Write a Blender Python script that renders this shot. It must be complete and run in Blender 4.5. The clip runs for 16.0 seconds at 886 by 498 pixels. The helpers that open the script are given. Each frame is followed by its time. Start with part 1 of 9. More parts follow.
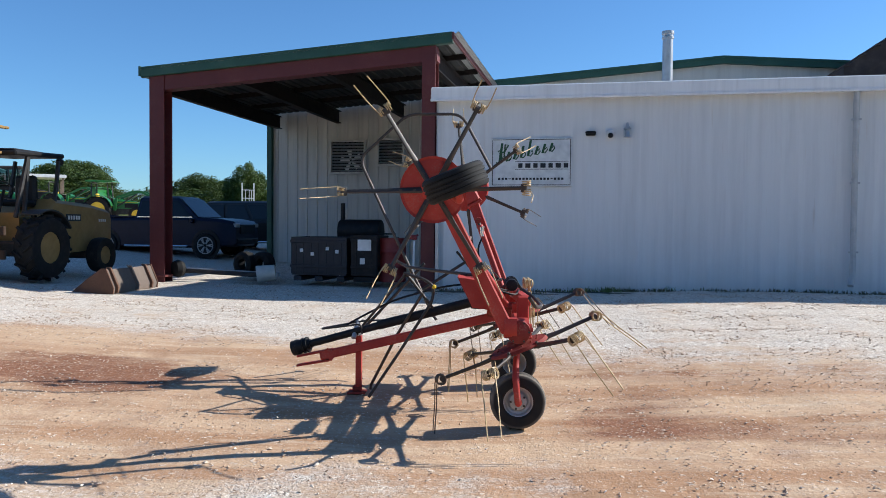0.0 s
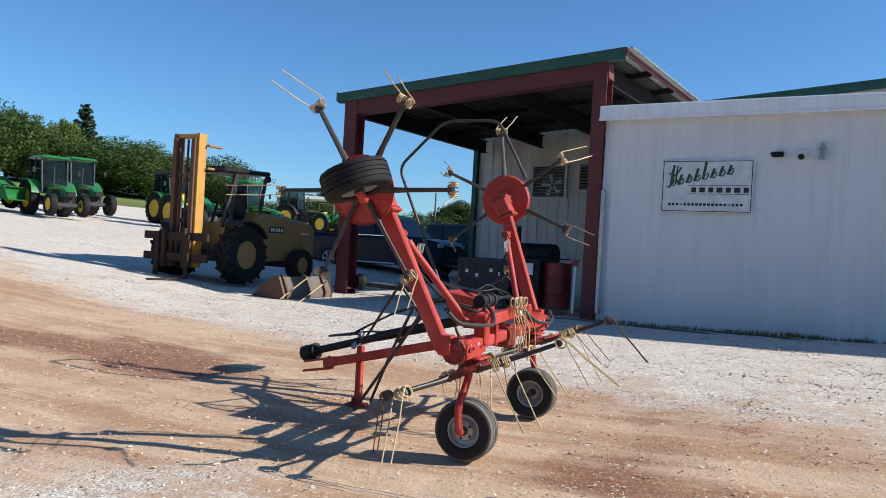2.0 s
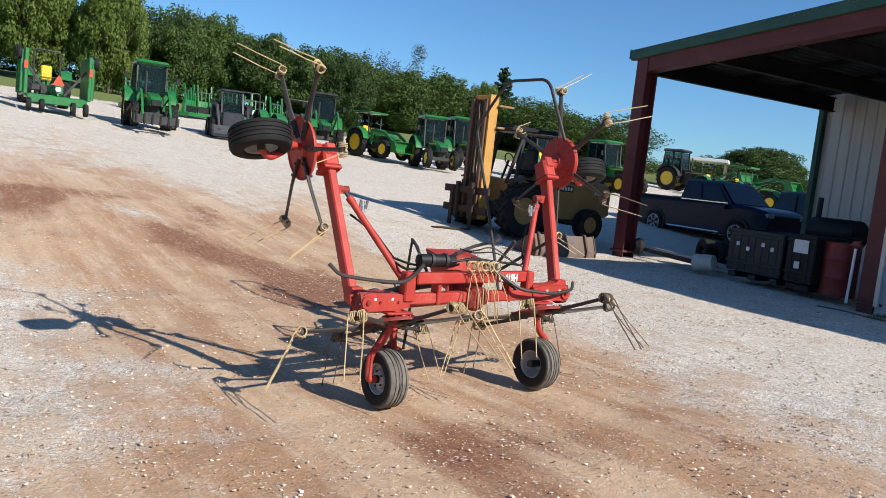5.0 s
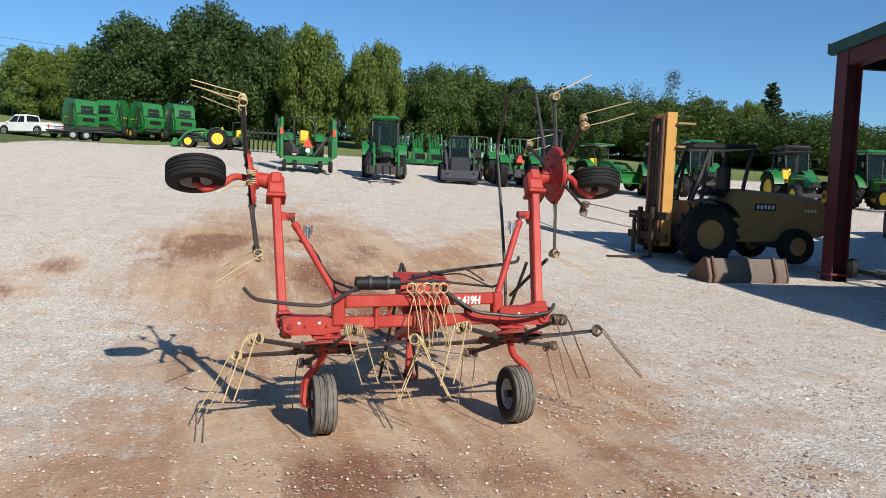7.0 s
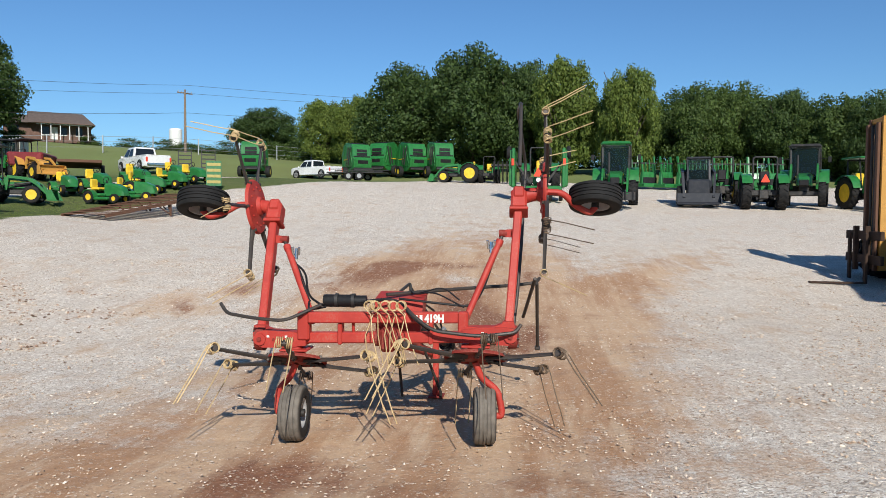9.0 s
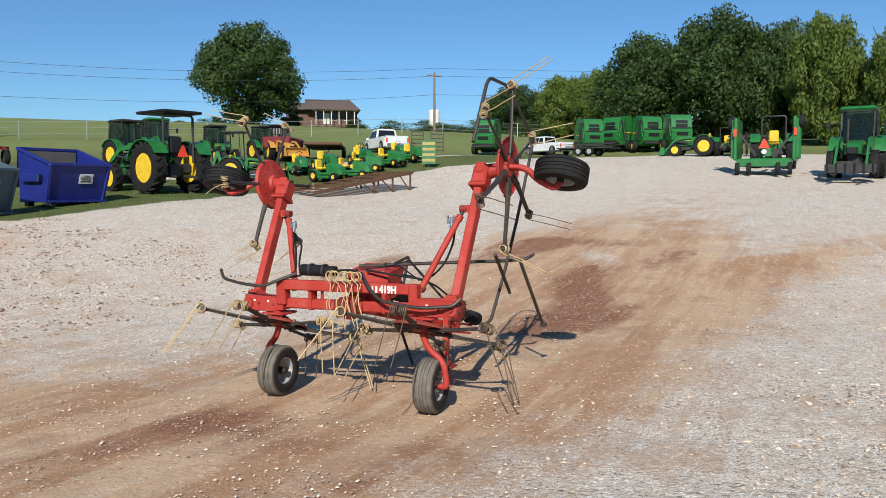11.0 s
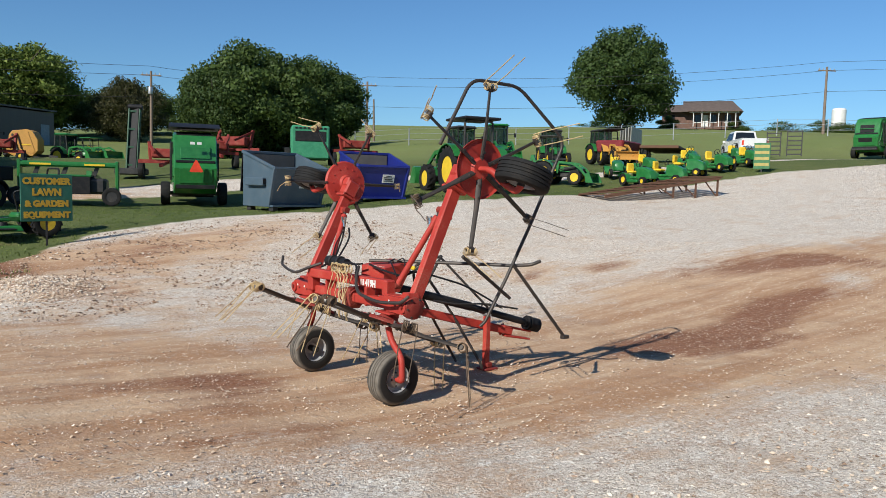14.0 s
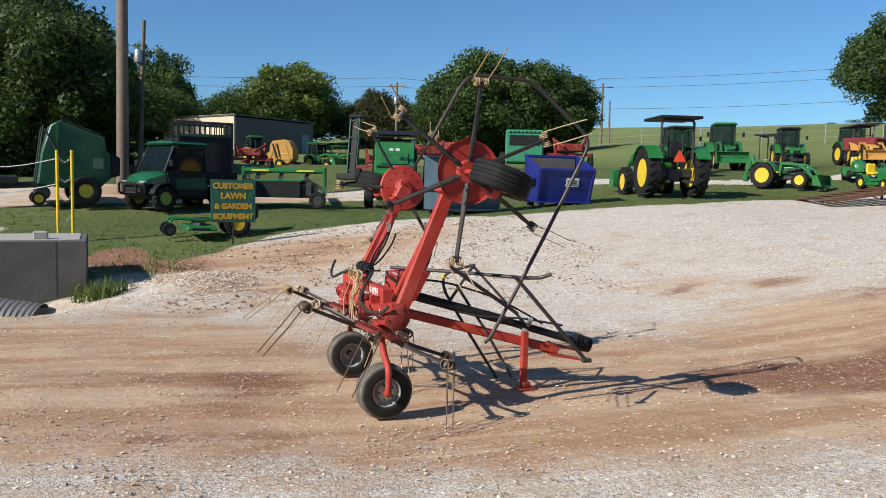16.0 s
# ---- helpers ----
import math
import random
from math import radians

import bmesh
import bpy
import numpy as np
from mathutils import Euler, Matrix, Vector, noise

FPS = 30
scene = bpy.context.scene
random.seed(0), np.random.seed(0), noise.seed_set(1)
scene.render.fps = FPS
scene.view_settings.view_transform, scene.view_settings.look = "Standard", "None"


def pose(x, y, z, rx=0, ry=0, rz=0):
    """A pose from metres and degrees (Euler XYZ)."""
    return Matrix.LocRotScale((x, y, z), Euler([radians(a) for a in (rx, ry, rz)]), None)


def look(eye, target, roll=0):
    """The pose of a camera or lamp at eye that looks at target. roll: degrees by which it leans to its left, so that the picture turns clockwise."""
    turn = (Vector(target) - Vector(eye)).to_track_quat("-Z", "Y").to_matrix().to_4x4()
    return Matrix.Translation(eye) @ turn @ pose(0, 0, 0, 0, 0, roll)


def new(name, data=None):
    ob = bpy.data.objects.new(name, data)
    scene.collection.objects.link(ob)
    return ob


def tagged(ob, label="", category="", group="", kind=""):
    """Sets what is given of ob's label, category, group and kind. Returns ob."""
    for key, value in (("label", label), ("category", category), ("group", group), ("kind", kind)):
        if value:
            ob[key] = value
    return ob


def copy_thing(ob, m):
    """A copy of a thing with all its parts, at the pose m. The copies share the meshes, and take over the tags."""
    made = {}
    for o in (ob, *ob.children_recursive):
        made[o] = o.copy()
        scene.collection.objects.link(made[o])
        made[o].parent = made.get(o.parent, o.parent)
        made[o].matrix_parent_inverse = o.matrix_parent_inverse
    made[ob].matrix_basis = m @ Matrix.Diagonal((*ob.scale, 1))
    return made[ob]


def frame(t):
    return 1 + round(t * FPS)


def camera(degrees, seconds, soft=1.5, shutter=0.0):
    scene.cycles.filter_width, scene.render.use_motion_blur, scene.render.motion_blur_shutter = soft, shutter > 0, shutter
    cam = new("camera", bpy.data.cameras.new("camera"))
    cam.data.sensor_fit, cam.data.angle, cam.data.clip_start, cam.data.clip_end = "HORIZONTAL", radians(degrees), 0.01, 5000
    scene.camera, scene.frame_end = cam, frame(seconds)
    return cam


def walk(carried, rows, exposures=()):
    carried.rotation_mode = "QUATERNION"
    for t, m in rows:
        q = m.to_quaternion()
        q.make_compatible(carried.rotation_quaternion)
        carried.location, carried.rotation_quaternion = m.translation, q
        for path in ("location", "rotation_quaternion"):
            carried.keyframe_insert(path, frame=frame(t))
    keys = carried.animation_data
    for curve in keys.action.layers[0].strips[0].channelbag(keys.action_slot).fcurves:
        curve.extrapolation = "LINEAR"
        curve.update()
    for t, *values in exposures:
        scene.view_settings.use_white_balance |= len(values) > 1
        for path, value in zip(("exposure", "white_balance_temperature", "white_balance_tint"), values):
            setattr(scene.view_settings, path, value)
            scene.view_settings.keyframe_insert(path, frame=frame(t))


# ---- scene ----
cam = camera(60.0, 16.0, soft=0.65)
PATH = [
    (0, (0.541, 0.075, 1.402), (0.436, 2.072, 1.341), 0.5),
    (0.5, (1.032, 0.193, 1.357), (0.8, 2.179, 1.293), -0.2),
    (1, (1.473, 0.382, 1.302), (1.038, 2.334, 1.262), -0.8),
    (1.5, (2.013, 0.689, 1.283), (1.351, 2.576, 1.303), 1.1),
    (2, (2.525, 0.945, 1.31), (1.736, 2.783, 1.307), 3.3),
    (2.5, (3.025, 1.187, 1.391), (2.108, 2.964, 1.332), 3.6),
    (3, (3.477, 1.454, 1.422), (2.432, 3.157, 1.337), 3.1),
    (3.5, (3.886, 1.792, 1.454), (2.694, 3.395, 1.351), 3.5),
    (4, (4.291, 2.1, 1.512), (2.986, 3.609, 1.374), 4.5),
    (4.5, (4.608, 2.444, 1.552), (3.159, 3.812, 1.383), 5.7),
    (5, (5.036, 2.782, 1.581), (3.43, 3.958, 1.382), 6.3),
    (5.2, (5.197, 2.945, 1.598), (3.558, 4.073, 1.396), 6.6),
    (7.3, (5.884, 5.272, 1.613), (3.935, 5.7, 1.471), 1.6),
    (7.5, (5.924, 5.485, 1.613), (3.962, 5.852, 1.479), 1.4),
    (8, (5.978, 6.048, 1.614), (3.987, 6.205, 1.523), 0.4),
    (8.5, (6.093, 6.567, 1.606), (4.096, 6.529, 1.51), -0.3),
    (9, (6.076, 7.103, 1.593), (4.088, 6.905, 1.5), 0.4),
    (9.5, (6.053, 7.621, 1.582), (4.099, 7.211, 1.472), 0.3),
    (9.7, (6.015, 7.821, 1.573), (4.074, 7.35, 1.455), 0.4),
    (11.8, (5.351, 9.984, 1.613), (3.67, 8.915, 1.435), 0.2),
    (12, (5.24, 10.143, 1.608), (3.596, 9.017, 1.425), 0.4),
    (12.5, (4.87, 10.522, 1.616), (3.317, 9.273, 1.448), 0.6),
    (13, (4.563, 10.921, 1.629), (3.131, 9.532, 1.492), 0.7),
    (13.5, (4.238, 11.255, 1.626), (2.908, 9.767, 1.501), 1.7),
    (14, (3.908, 11.596, 1.622), (2.715, 9.998, 1.461), 1.4),
    (14.5, (3.526, 11.856, 1.621), (2.454, 10.181, 1.408), 1.0),
    (15, (3.08, 12.01, 1.635), (2.09, 10.286, 1.416), 0.9),
    (15.5, (2.596, 12.109, 1.654), (1.798, 10.287, 1.448), 1.0),
    (16, (2.131, 12.105, 1.668), (1.505, 10.213, 1.502), 1.3),
]
EXPOSURES = [(0.0, 0.54, 6160, 9), (2.5, 0.45, 6180, 9), (5.0, 0.38, 6360, 9), (8.5, 0.13, 6440, 9), (13.5, 0.11, 6500, 8), (16.0, 0.21, 6440, 8)]
walk(cam, [(t, look(eye, target, roll)) for t, eye, target, roll in PATH], exposures=EXPOSURES)

# ---- world, sun, exposure ----
SUN_AZ, SUN_EL = radians(16.5), radians(33.5)
world = bpy.data.worlds.new("world")
scene.world = world
world.use_nodes = True
wn = world.node_tree.nodes
sky = wn.new("ShaderNodeTexSky")
sky.sky_type = "NISHITA"
sky.sun_disc = False
sky.sun_elevation = SUN_EL
sky.sun_rotation = math.pi / 2 - SUN_AZ
sky.air_density, sky.dust_density, sky.ozone_density, sky.altitude = 1.0, 0.25, 4.0, 200
clear = wn.new("ShaderNodeMix")
clear.data_type, clear.blend_type = "RGBA", "MULTIPLY"
clear.inputs[0].default_value = 1.0
clear.inputs[7].default_value = (0.70, 0.98, 1.2, 1)
world.node_tree.links.new(sky.outputs[0], clear.inputs[6])
world.node_tree.links.new(clear.outputs[2], wn["Background"].inputs[0])
wn["Background"].inputs[1].default_value = 0.084
sun_data = bpy.data.lights.new("sun", "SUN")
sun_data.energy, sun_data.angle, sun_data.color = 5.0, radians(0.53), (1.0, 0.95, 0.87)
sun = new("sun", sun_data)
sun_dir = Vector((math.cos(SUN_AZ) * math.cos(SUN_EL), math.sin(SUN_AZ) * math.cos(SUN_EL), math.sin(SUN_EL)))
sun.matrix_world = look((0, 0, 60), Vector((0, 0, 60)) - sun_dir)
scene.view_settings.exposure = 0.25

# ---- materials ----
MATS = {}


class Nodes:
    """Short hand for a node material."""

    def __init__(self, name):
        self.m = bpy.data.materials.new(name)
        self.m.use_nodes = True
        self.t = self.m.node_tree
        self.b = self.t.nodes["Principled BSDF"]

    def add(self, kind, **inputs):
        n = self.t.nodes.new(kind)
        for k, v in inputs.items():
            self.put(n.inputs[k.replace("_", " ")], v)
        return n

    def put(self, socket, v):
        if isinstance(v, bpy.types.NodeSocket):
            self.t.links.new(v, socket)
        elif isinstance(v, (tuple, list)) and len(v) == 3 and socket.type == "RGBA":
            socket.default_value = (*v, 1)
        else:
            socket.default_value = v

    def coords(self, world_space=False):
        if world_space:
            return self.t.nodes.new("ShaderNodeNewGeometry").outputs["Position"]
        return self.t.nodes.new("ShaderNodeTexCoord").outputs["Object"]

    def noise(self, vec, scale, detail=4, rough=0.55):
        n = self.add("ShaderNodeTexNoise", Vector=vec, Scale=scale, Detail=detail, Roughness=rough)
        return n.outputs["Fac"]

    def voronoi(self, vec, scale, out="Color", feature="F1"):
        n = self.t.nodes.new("ShaderNodeTexVoronoi")
        n.feature = feature
        self.put(n.inputs["Vector"], vec)
        n.inputs["Scale"].default_value = scale
        return n.outputs[out]

    def ramp(self, fac, stops):
        n = self.t.nodes.new("ShaderNodeValToRGB")
        self.put(n.inputs[0], fac)
        e = n.color_ramp.elements
        while len(e) < len(stops):
            e.new(0.5)
        for el, (p, c) in zip(e, stops):
            el.position = p
            el.color = (*c, 1) if isinstance(c, (tuple, list)) else (c, c, c, 1)
        return n.outputs[0]

    def mix(self, fac, a, b, how="MIX"):
        n = self.t.nodes.new("ShaderNodeMix")
        n.data_type, n.blend_type = "RGBA", how
        self.put(n.inputs[0], fac)
        self.put(n.inputs[6], a)
        self.put(n.inputs[7], b)
        return n.outputs[2]

    def math(self, op, a, b=0.0, clamp=False):
        n = self.t.nodes.new("ShaderNodeMath")
        n.operation, n.use_clamp = op, clamp
        self.put(n.inputs[0], a)
        self.put(n.inputs[1], b)
        return n.outputs[0]

    def bump(self, height, strength=0.3, distance=0.01, normal=None):
        n = self.add("ShaderNodeBump", Strength=strength, Distance=distance, Height=height)
        if normal is not None:
            self.put(n.inputs["Normal"], normal)
        return n.outputs[0]

    def done(self, color=None, rough=None, metal=None, normal=None, **more):
        for key, v in (("Base Color", color), ("Roughness", rough), ("Metallic", metal), ("Normal", normal)):
            if v is not None:
                self.put(self.b.inputs[key], v)
        for key, v in more.items():
            self.put(self.b.inputs[key.replace("_", " ")], v)
        return self.m


def shade(c, k):
    return tuple(min(1.0, v * k) for v in c)


def painted(name, color, rough=0.45, metal=0.0, dirt=(0.30, 0.22, 0.15), worn=0.25, scale=6.0, bump=0.15, coat=0.0, world_space=False, spec=0.5):
    """Paint, plastic or bare metal with blotches, a film of dust and fine grain."""
    if name in MATS:
        return MATS[name]
    n = Nodes(name)
    p = n.coords(world_space)
    big, fine = n.noise(p, scale, 5), n.noise(p, scale * 14, 3)
    info = n.t.nodes.new("ShaderNodeObjectInfo").outputs["Random"]
    c = n.mix(n.ramp(big, [(0.3, 0.0), (0.75, 1.0)]), shade(color, 0.78), shade(color, 1.12))
    c = n.mix(n.math("MULTIPLY", n.ramp(n.math("MULTIPLY", big, fine), [(0.26, 0.0), (0.5, 1.0)]), worn), c, dirt)
    c = n.mix(n.math("MULTIPLY", info, 0.16), c, shade(color, 0.8))
    r = n.math("ADD", n.math("MULTIPLY", fine, 0.22), rough - 0.08, True)
    MATS[name] = n.done(c, r, metal, n.bump(fine, bump, 0.004), Coat_Weight=coat, Specular_IOR_Level=spec)
    return MATS[name]


RED = painted("red_paint", (0.43, 0.040, 0.028), 0.55, worn=0.42, spec=0.35)
RED_DULL = painted("dull_worn_red_paint", (0.24, 0.030, 0.022), 0.65, worn=0.5, spec=0.3)
STEEL = painted("dark_spring_steel", (0.055, 0.048, 0.043), 0.5, 0.35, (0.16, 0.09, 0.05), 0.5)
TINE = painted("tan_tine_wire", (0.55, 0.40, 0.20), 0.5, 0.1, (0.15, 0.085, 0.045), 0.85, 9)
TINE_DARK = painted("worn_tine_wire", (0.16, 0.11, 0.07), 0.5, 0.4, (0.1, 0.06, 0.04), 0.5, 20)
BLACK = painted("black_plastic", (0.014, 0.014, 0.015), 0.5, worn=0.1, spec=0.25)
RUBBER = painted("tyre_rubber", (0.011, 0.011, 0.011), 0.75, worn=0.1, spec=0.3, scale=9)
nodes = Nodes("rubber_with_dusty_tread")
where = nodes.coords(False)
part_of = nodes.add("ShaderNodeSeparateXYZ", Vector=where)
tread = nodes.math("SQRT", nodes.math("ADD", nodes.math("MULTIPLY", part_of.outputs[1], part_of.outputs[1]), nodes.math("MULTIPLY", part_of.outputs[2], part_of.outputs[2])))
dusted = nodes.math("MULTIPLY", nodes.ramp(tread, [(0.168, 0.06), (0.19, 0.9)]), nodes.ramp(nodes.noise(where, 16.0, 5), [(0.3, 0.55), (0.65, 1.0)]))
RUBBER_DUSTY = nodes.done(nodes.mix(dusted, (0.012, 0.012, 0.012), (0.20, 0.175, 0.145)), 0.88, 0.0, nodes.bump(nodes.noise(where, 90.0, 3), 0.2, 0.003), Specular_IOR_Level=0.3)
RIM_GREY = painted("silver_rim_paint", (0.42, 0.42, 0.42), 0.45, 0.3, worn=0.35)
CHROME = painted("chrome_rod", (0.7, 0.7, 0.7), 0.2, 1.0, worn=0.05)
GREEN = painted("green_machine_paint", (0.020, 0.165, 0.036), 0.35, worn=0.12, coat=0.3)
GREEN_DULL = painted("faded_green_paint", (0.045, 0.17, 0.065), 0.6, worn=0.2)
YELLOW = painted("yellow_wheel_paint", (0.78, 0.52, 0.03), 0.4, worn=0.15)
ORANGE = painted("ochre_machine_paint", (0.56, 0.285, 0.055), 0.55, dirt=(0.15, 0.07, 0.035), worn=0.75, scale=3.5)
OCHRE = painted("dusty_yellow_brown_paint", (0.30, 0.182, 0.056), 0.55, worn=0.35)
DARK = painted("dark_frame_metal", (0.035, 0.034, 0.033), 0.55, 0.2, worn=0.25)
RUST = painted("rusty_steel", (0.15, 0.075, 0.045), 0.8, 0.2, (0.08, 0.04, 0.025), 0.6)
RUST_DARK = painted("dark_rusted_steel", (0.055, 0.034, 0.024), 0.85, 0.0, (0.09, 0.05, 0.03), 0.5, spec=0.2)
WHITE_CAR = painted("white_car_paint", (0.80, 0.80, 0.79), 0.25, worn=0.0, scale=0.4, coat=0.5)
BLUE_CAR = painted("dark_blue_car_paint", (0.0035, 0.009, 0.030), 0.3, worn=0.02, spec=0.22)
BLACK_CAR = painted("black_car_paint", (0.008, 0.008, 0.010), 0.3, worn=0.02, spec=0.35)
CAPBROWN = painted("oxide_red_steel", (0.115, 0.018, 0.017), 0.55, worn=0.15, scale=2)
FASCIA = painted("dark_green_trim_metal", (0.022, 0.085, 0.055), 0.5, worn=0.12, scale=2)
PIPE_METAL = painted("galvanised_steel", (0.48, 0.49, 0.5), 0.4, 0.6, worn=0.2)
# stained concrete, its colour also lowered for the headwall's shadow side
STAINED_SHADE = painted("stained_shaded_concrete", (0.115, 0.108, 0.098), 0.92, worn=0.4, scale=2.2, bump=0.4)
WOOD = painted("weathered_wood", (0.21, 0.155, 0.115), 0.85, worn=0.3, scale=5, bump=0.4)
SMV = painted("orange_red_reflector", (0.75, 0.06, 0.02), 0.4, worn=0.02)
WHITE = painted("white_paint", (0.74, 0.73, 0.7), 0.5, worn=0.12)
STICKER = painted("cream_sticker", (0.66, 0.60, 0.48), 0.6, worn=0.2)
LETTER_WHITE = painted("white_decal", (0.72, 0.72, 0.68), 0.5, worn=0.05)
YELLOW_TAG = painted("bright_yellow_plastic", (0.85, 0.58, 0.02), 0.45, worn=0.05)


def glass(name, tint=(0.012, 0.016, 0.02)):
    if name not in MATS:
        n = Nodes(name)
        MATS[name] = n.done(tint, 0.06, 0.0, Specular_IOR_Level=0.3)
    return MATS[name]


GLASS = glass("dark_vehicle_glass")
CABGLASS = glass("cab_glass", (0.018, 0.030, 0.033))
through_glass = CABGLASS.node_tree.nodes.new("ShaderNodeBsdfTransparent")
through_glass.inputs[0].default_value = (0.72, 0.82, 0.80, 1)
glass_mix = CABGLASS.node_tree.nodes.new("ShaderNodeMixShader")
glass_mix.inputs[0].default_value = 0.3
CABGLASS.node_tree.links.new(through_glass.outputs[0], glass_mix.inputs[1])
CABGLASS.node_tree.links.new(CABGLASS.node_tree.nodes["Principled BSDF"].outputs[0], glass_mix.inputs[2])
CABGLASS.node_tree.links.new(glass_mix.outputs[0], CABGLASS.node_tree.nodes["Material Output"].inputs[0])


# ---- geometry helpers ----
class G:
    """A growing mesh: lists of vertices and faces."""

    def __init__(self):
        self.v, self.f = [], []

    def put(self, verts, faces, m=None):
        k = len(self.v)
        self.v += [tuple(m @ Vector(p)) if m else tuple(p) for p in verts]
        self.f += [tuple(i + k for i in face) for face in faces]
        return self

    def box(self, c, s, bevel=0.0, m=None, taper=(1, 1)):
        """A box of centre c and size s; taper scales its top in x and y; bevel cuts its edges."""
        hx, hy, hz = s[0] / 2, s[1] / 2, s[2] / 2
        b = min(bevel, hx * 0.9, hy * 0.9, hz * 0.9)
        mm = (m if m else Matrix.Identity(4)) @ Matrix.Translation(c)
        if b <= 0:
            v = [(x * hx * (taper[0] if z > 0 else 1), y * hy * (taper[1] if z > 0 else 1), z * hz) for z in (-1, 1) for y in (-1, 1) for x in (-1, 1)]
            return self.put(v, [(0, 2, 3, 1), (4, 5, 7, 6), (0, 1, 5, 4), (2, 6, 7, 3), (0, 4, 6, 2), (1, 3, 7, 5)], mm)
        v, at = [], {}
        for z in (-1, 1):
            for y in (-1, 1):
                for x in (-1, 1):
                    tx, ty = (taper if z > 0 else (1, 1))
                    for axis in range(3):
                        p = [x * (hx - b) * tx, y * (hy - b) * ty, z * (hz - b)]
                        p[axis] = (x * hx * tx, y * hy * ty, z * hz)[axis]
                        at[(x, y, z, axis)] = len(v)
                        v.append(tuple(p))
        f = []
        for axis in range(3):
            o = [a for a in range(3) if a != axis]
            for s1 in (-1, 1):
                ring = []
                for a, c2 in ((-1, -1), (1, -1), (1, 1), (-1, 1)):
                    k = [0, 0, 0]
                    k[axis], k[o[0]], k[o[1]] = s1, a, c2
                    ring.append(at[(*k, axis)])
                flip = (s1 > 0) == (axis == 1)
                f.append(tuple(reversed(ring)) if flip else tuple(ring))
            for a in (-1, 1):
                for c2 in (-1, 1):
                    k1, k2 = [0, 0, 0], [0, 0, 0]
                    k1[o[0]] = k2[o[0]] = a
                    k1[o[1]] = k2[o[1]] = c2
                    k1[axis], k2[axis] = -1, 1
                    f.append((at[(*k1, o[0])], at[(*k2, o[0])], at[(*k2, o[1])], at[(*k1, o[1])]))
        for x in (-1, 1):
            for y in (-1, 1):
                for z in (-1, 1):
                    f.append(tuple(at[(x, y, z, a)] for a in range(3)))
        return self.put(v, f, mm)

    def beam(self, a, b, w, h, bevel=0.0, up=(0, 0, 1)):
        """A square bar from a to b, w wide and h high."""
        a, b = Vector(a), Vector(b)
        z = (b - a).normalized()
        x = Vector(up).cross(z)
        x = Vector((1, 0, 0)) if x.length < 1e-4 else x.normalized()
        y = z.cross(x)
        m = Matrix((x, y, z)).transposed().to_4x4()
        m.translation = (a + b) / 2
        return self.box((0, 0, 0), (w, h, (b - a).length), bevel, m)

    def rings(self, rings, close=True, caps=True):
        """Skins a list of rings of equally many points."""
        n, k = len(rings[0]), len(self.v)
        for r in rings:
            self.v += [tuple(p) for p in r]
        last = n if close else n - 1
        for i in range(len(rings) - 1):
            for j in range(last):
                a, b = k + i * n + j, k + i * n + (j + 1) % n
                self.f.append((a, b, b + n, a + n))
        if caps and close:
            self.f.append(tuple(k + j for j in reversed(range(n))))
            self.f.append(tuple(k + (len(rings) - 1) * n + j for j in range(n)))
        return self

    def tube(self, pts, r, n=8, radii=None, flat=1.0):
        """A round bar along a line of points."""
        pts = [Vector(p) for p in pts]
        rings, ref = [], None
        for i, p in enumerate(pts):
            d = (pts[min(i + 1, len(pts) - 1)] - pts[max(i - 1, 0)]).normalized()
            if ref is None:
                ref = d.orthogonal().normalized()
            ref = (ref - d * ref.dot(d)).normalized()
            side = d.cross(ref)
            rr = radii[i] if radii else r
            rings.append([p + rr * (math.cos(2 * math.pi * j / n) * ref + flat * math.sin(2 * math.pi * j / n) * side) for j in range(n)])
        return self.rings(rings)

    def cyl(self, a, b, r, r2=None, n=16):
        return self.tube([a, b], r, n, [r, r if r2 is None else r2])

    def lathe(self, profile, m=None, n=24, close=False):
        """Turns a profile of (radius, x) about the x axis."""
        mm = m if m else Matrix.Identity(4)
        rings = [[mm @ Vector((x, r * math.cos(2 * math.pi * j / n), r * math.sin(2 * math.pi * j / n))) for j in range(n)] for r, x in profile]
        if close:
            rings.append(rings[0])
        return self.rings(rings, caps=not close)

    def plate(self, outline, t, m=None):
        """A flat outline in the xz plane, t thick along y."""
        n = len(outline)
        v = [(x, -t / 2, z) for x, z in outline] + [(x, t / 2, z) for x, z in outline]
        f = [tuple(range(n)), tuple(reversed(range(n, 2 * n)))]
        f += [(i, i + n, (i + 1) % n + n, (i + 1) % n) for i in range(n)]
        return self.put(v, f, m)

    def ball(self, c, r, n=10, squash=(1, 1, 1)):
        rows = n // 2
        rings = []
        for i in range(1, rows):
            a = math.pi * i / rows
            rings.append([(c[0] + squash[0] * r * math.sin(a) * math.cos(2 * math.pi * j / n), c[1] + squash[1] * r * math.sin(a) * math.sin(2 * math.pi * j / n), c[2] - squash[2] * r * math.cos(a)) for j in range(n)])
        return self.rings(rings)

    def mesh(self, name, smooth=35):
        me = bpy.data.meshes.new(name)
        me.from_pydata(self.v, [], self.f)
        if smooth:
            me.polygons.foreach_set("use_smooth", [True] * len(me.polygons))
            me.set_sharp_from_angle(angle=radians(smooth))
        me.update()
        bm = bmesh.new()
        bm.from_mesh(me)
        bmesh.ops.recalc_face_normals(bm, faces=bm.faces)
        bm.to_mesh(me)
        bm.free()
        return me


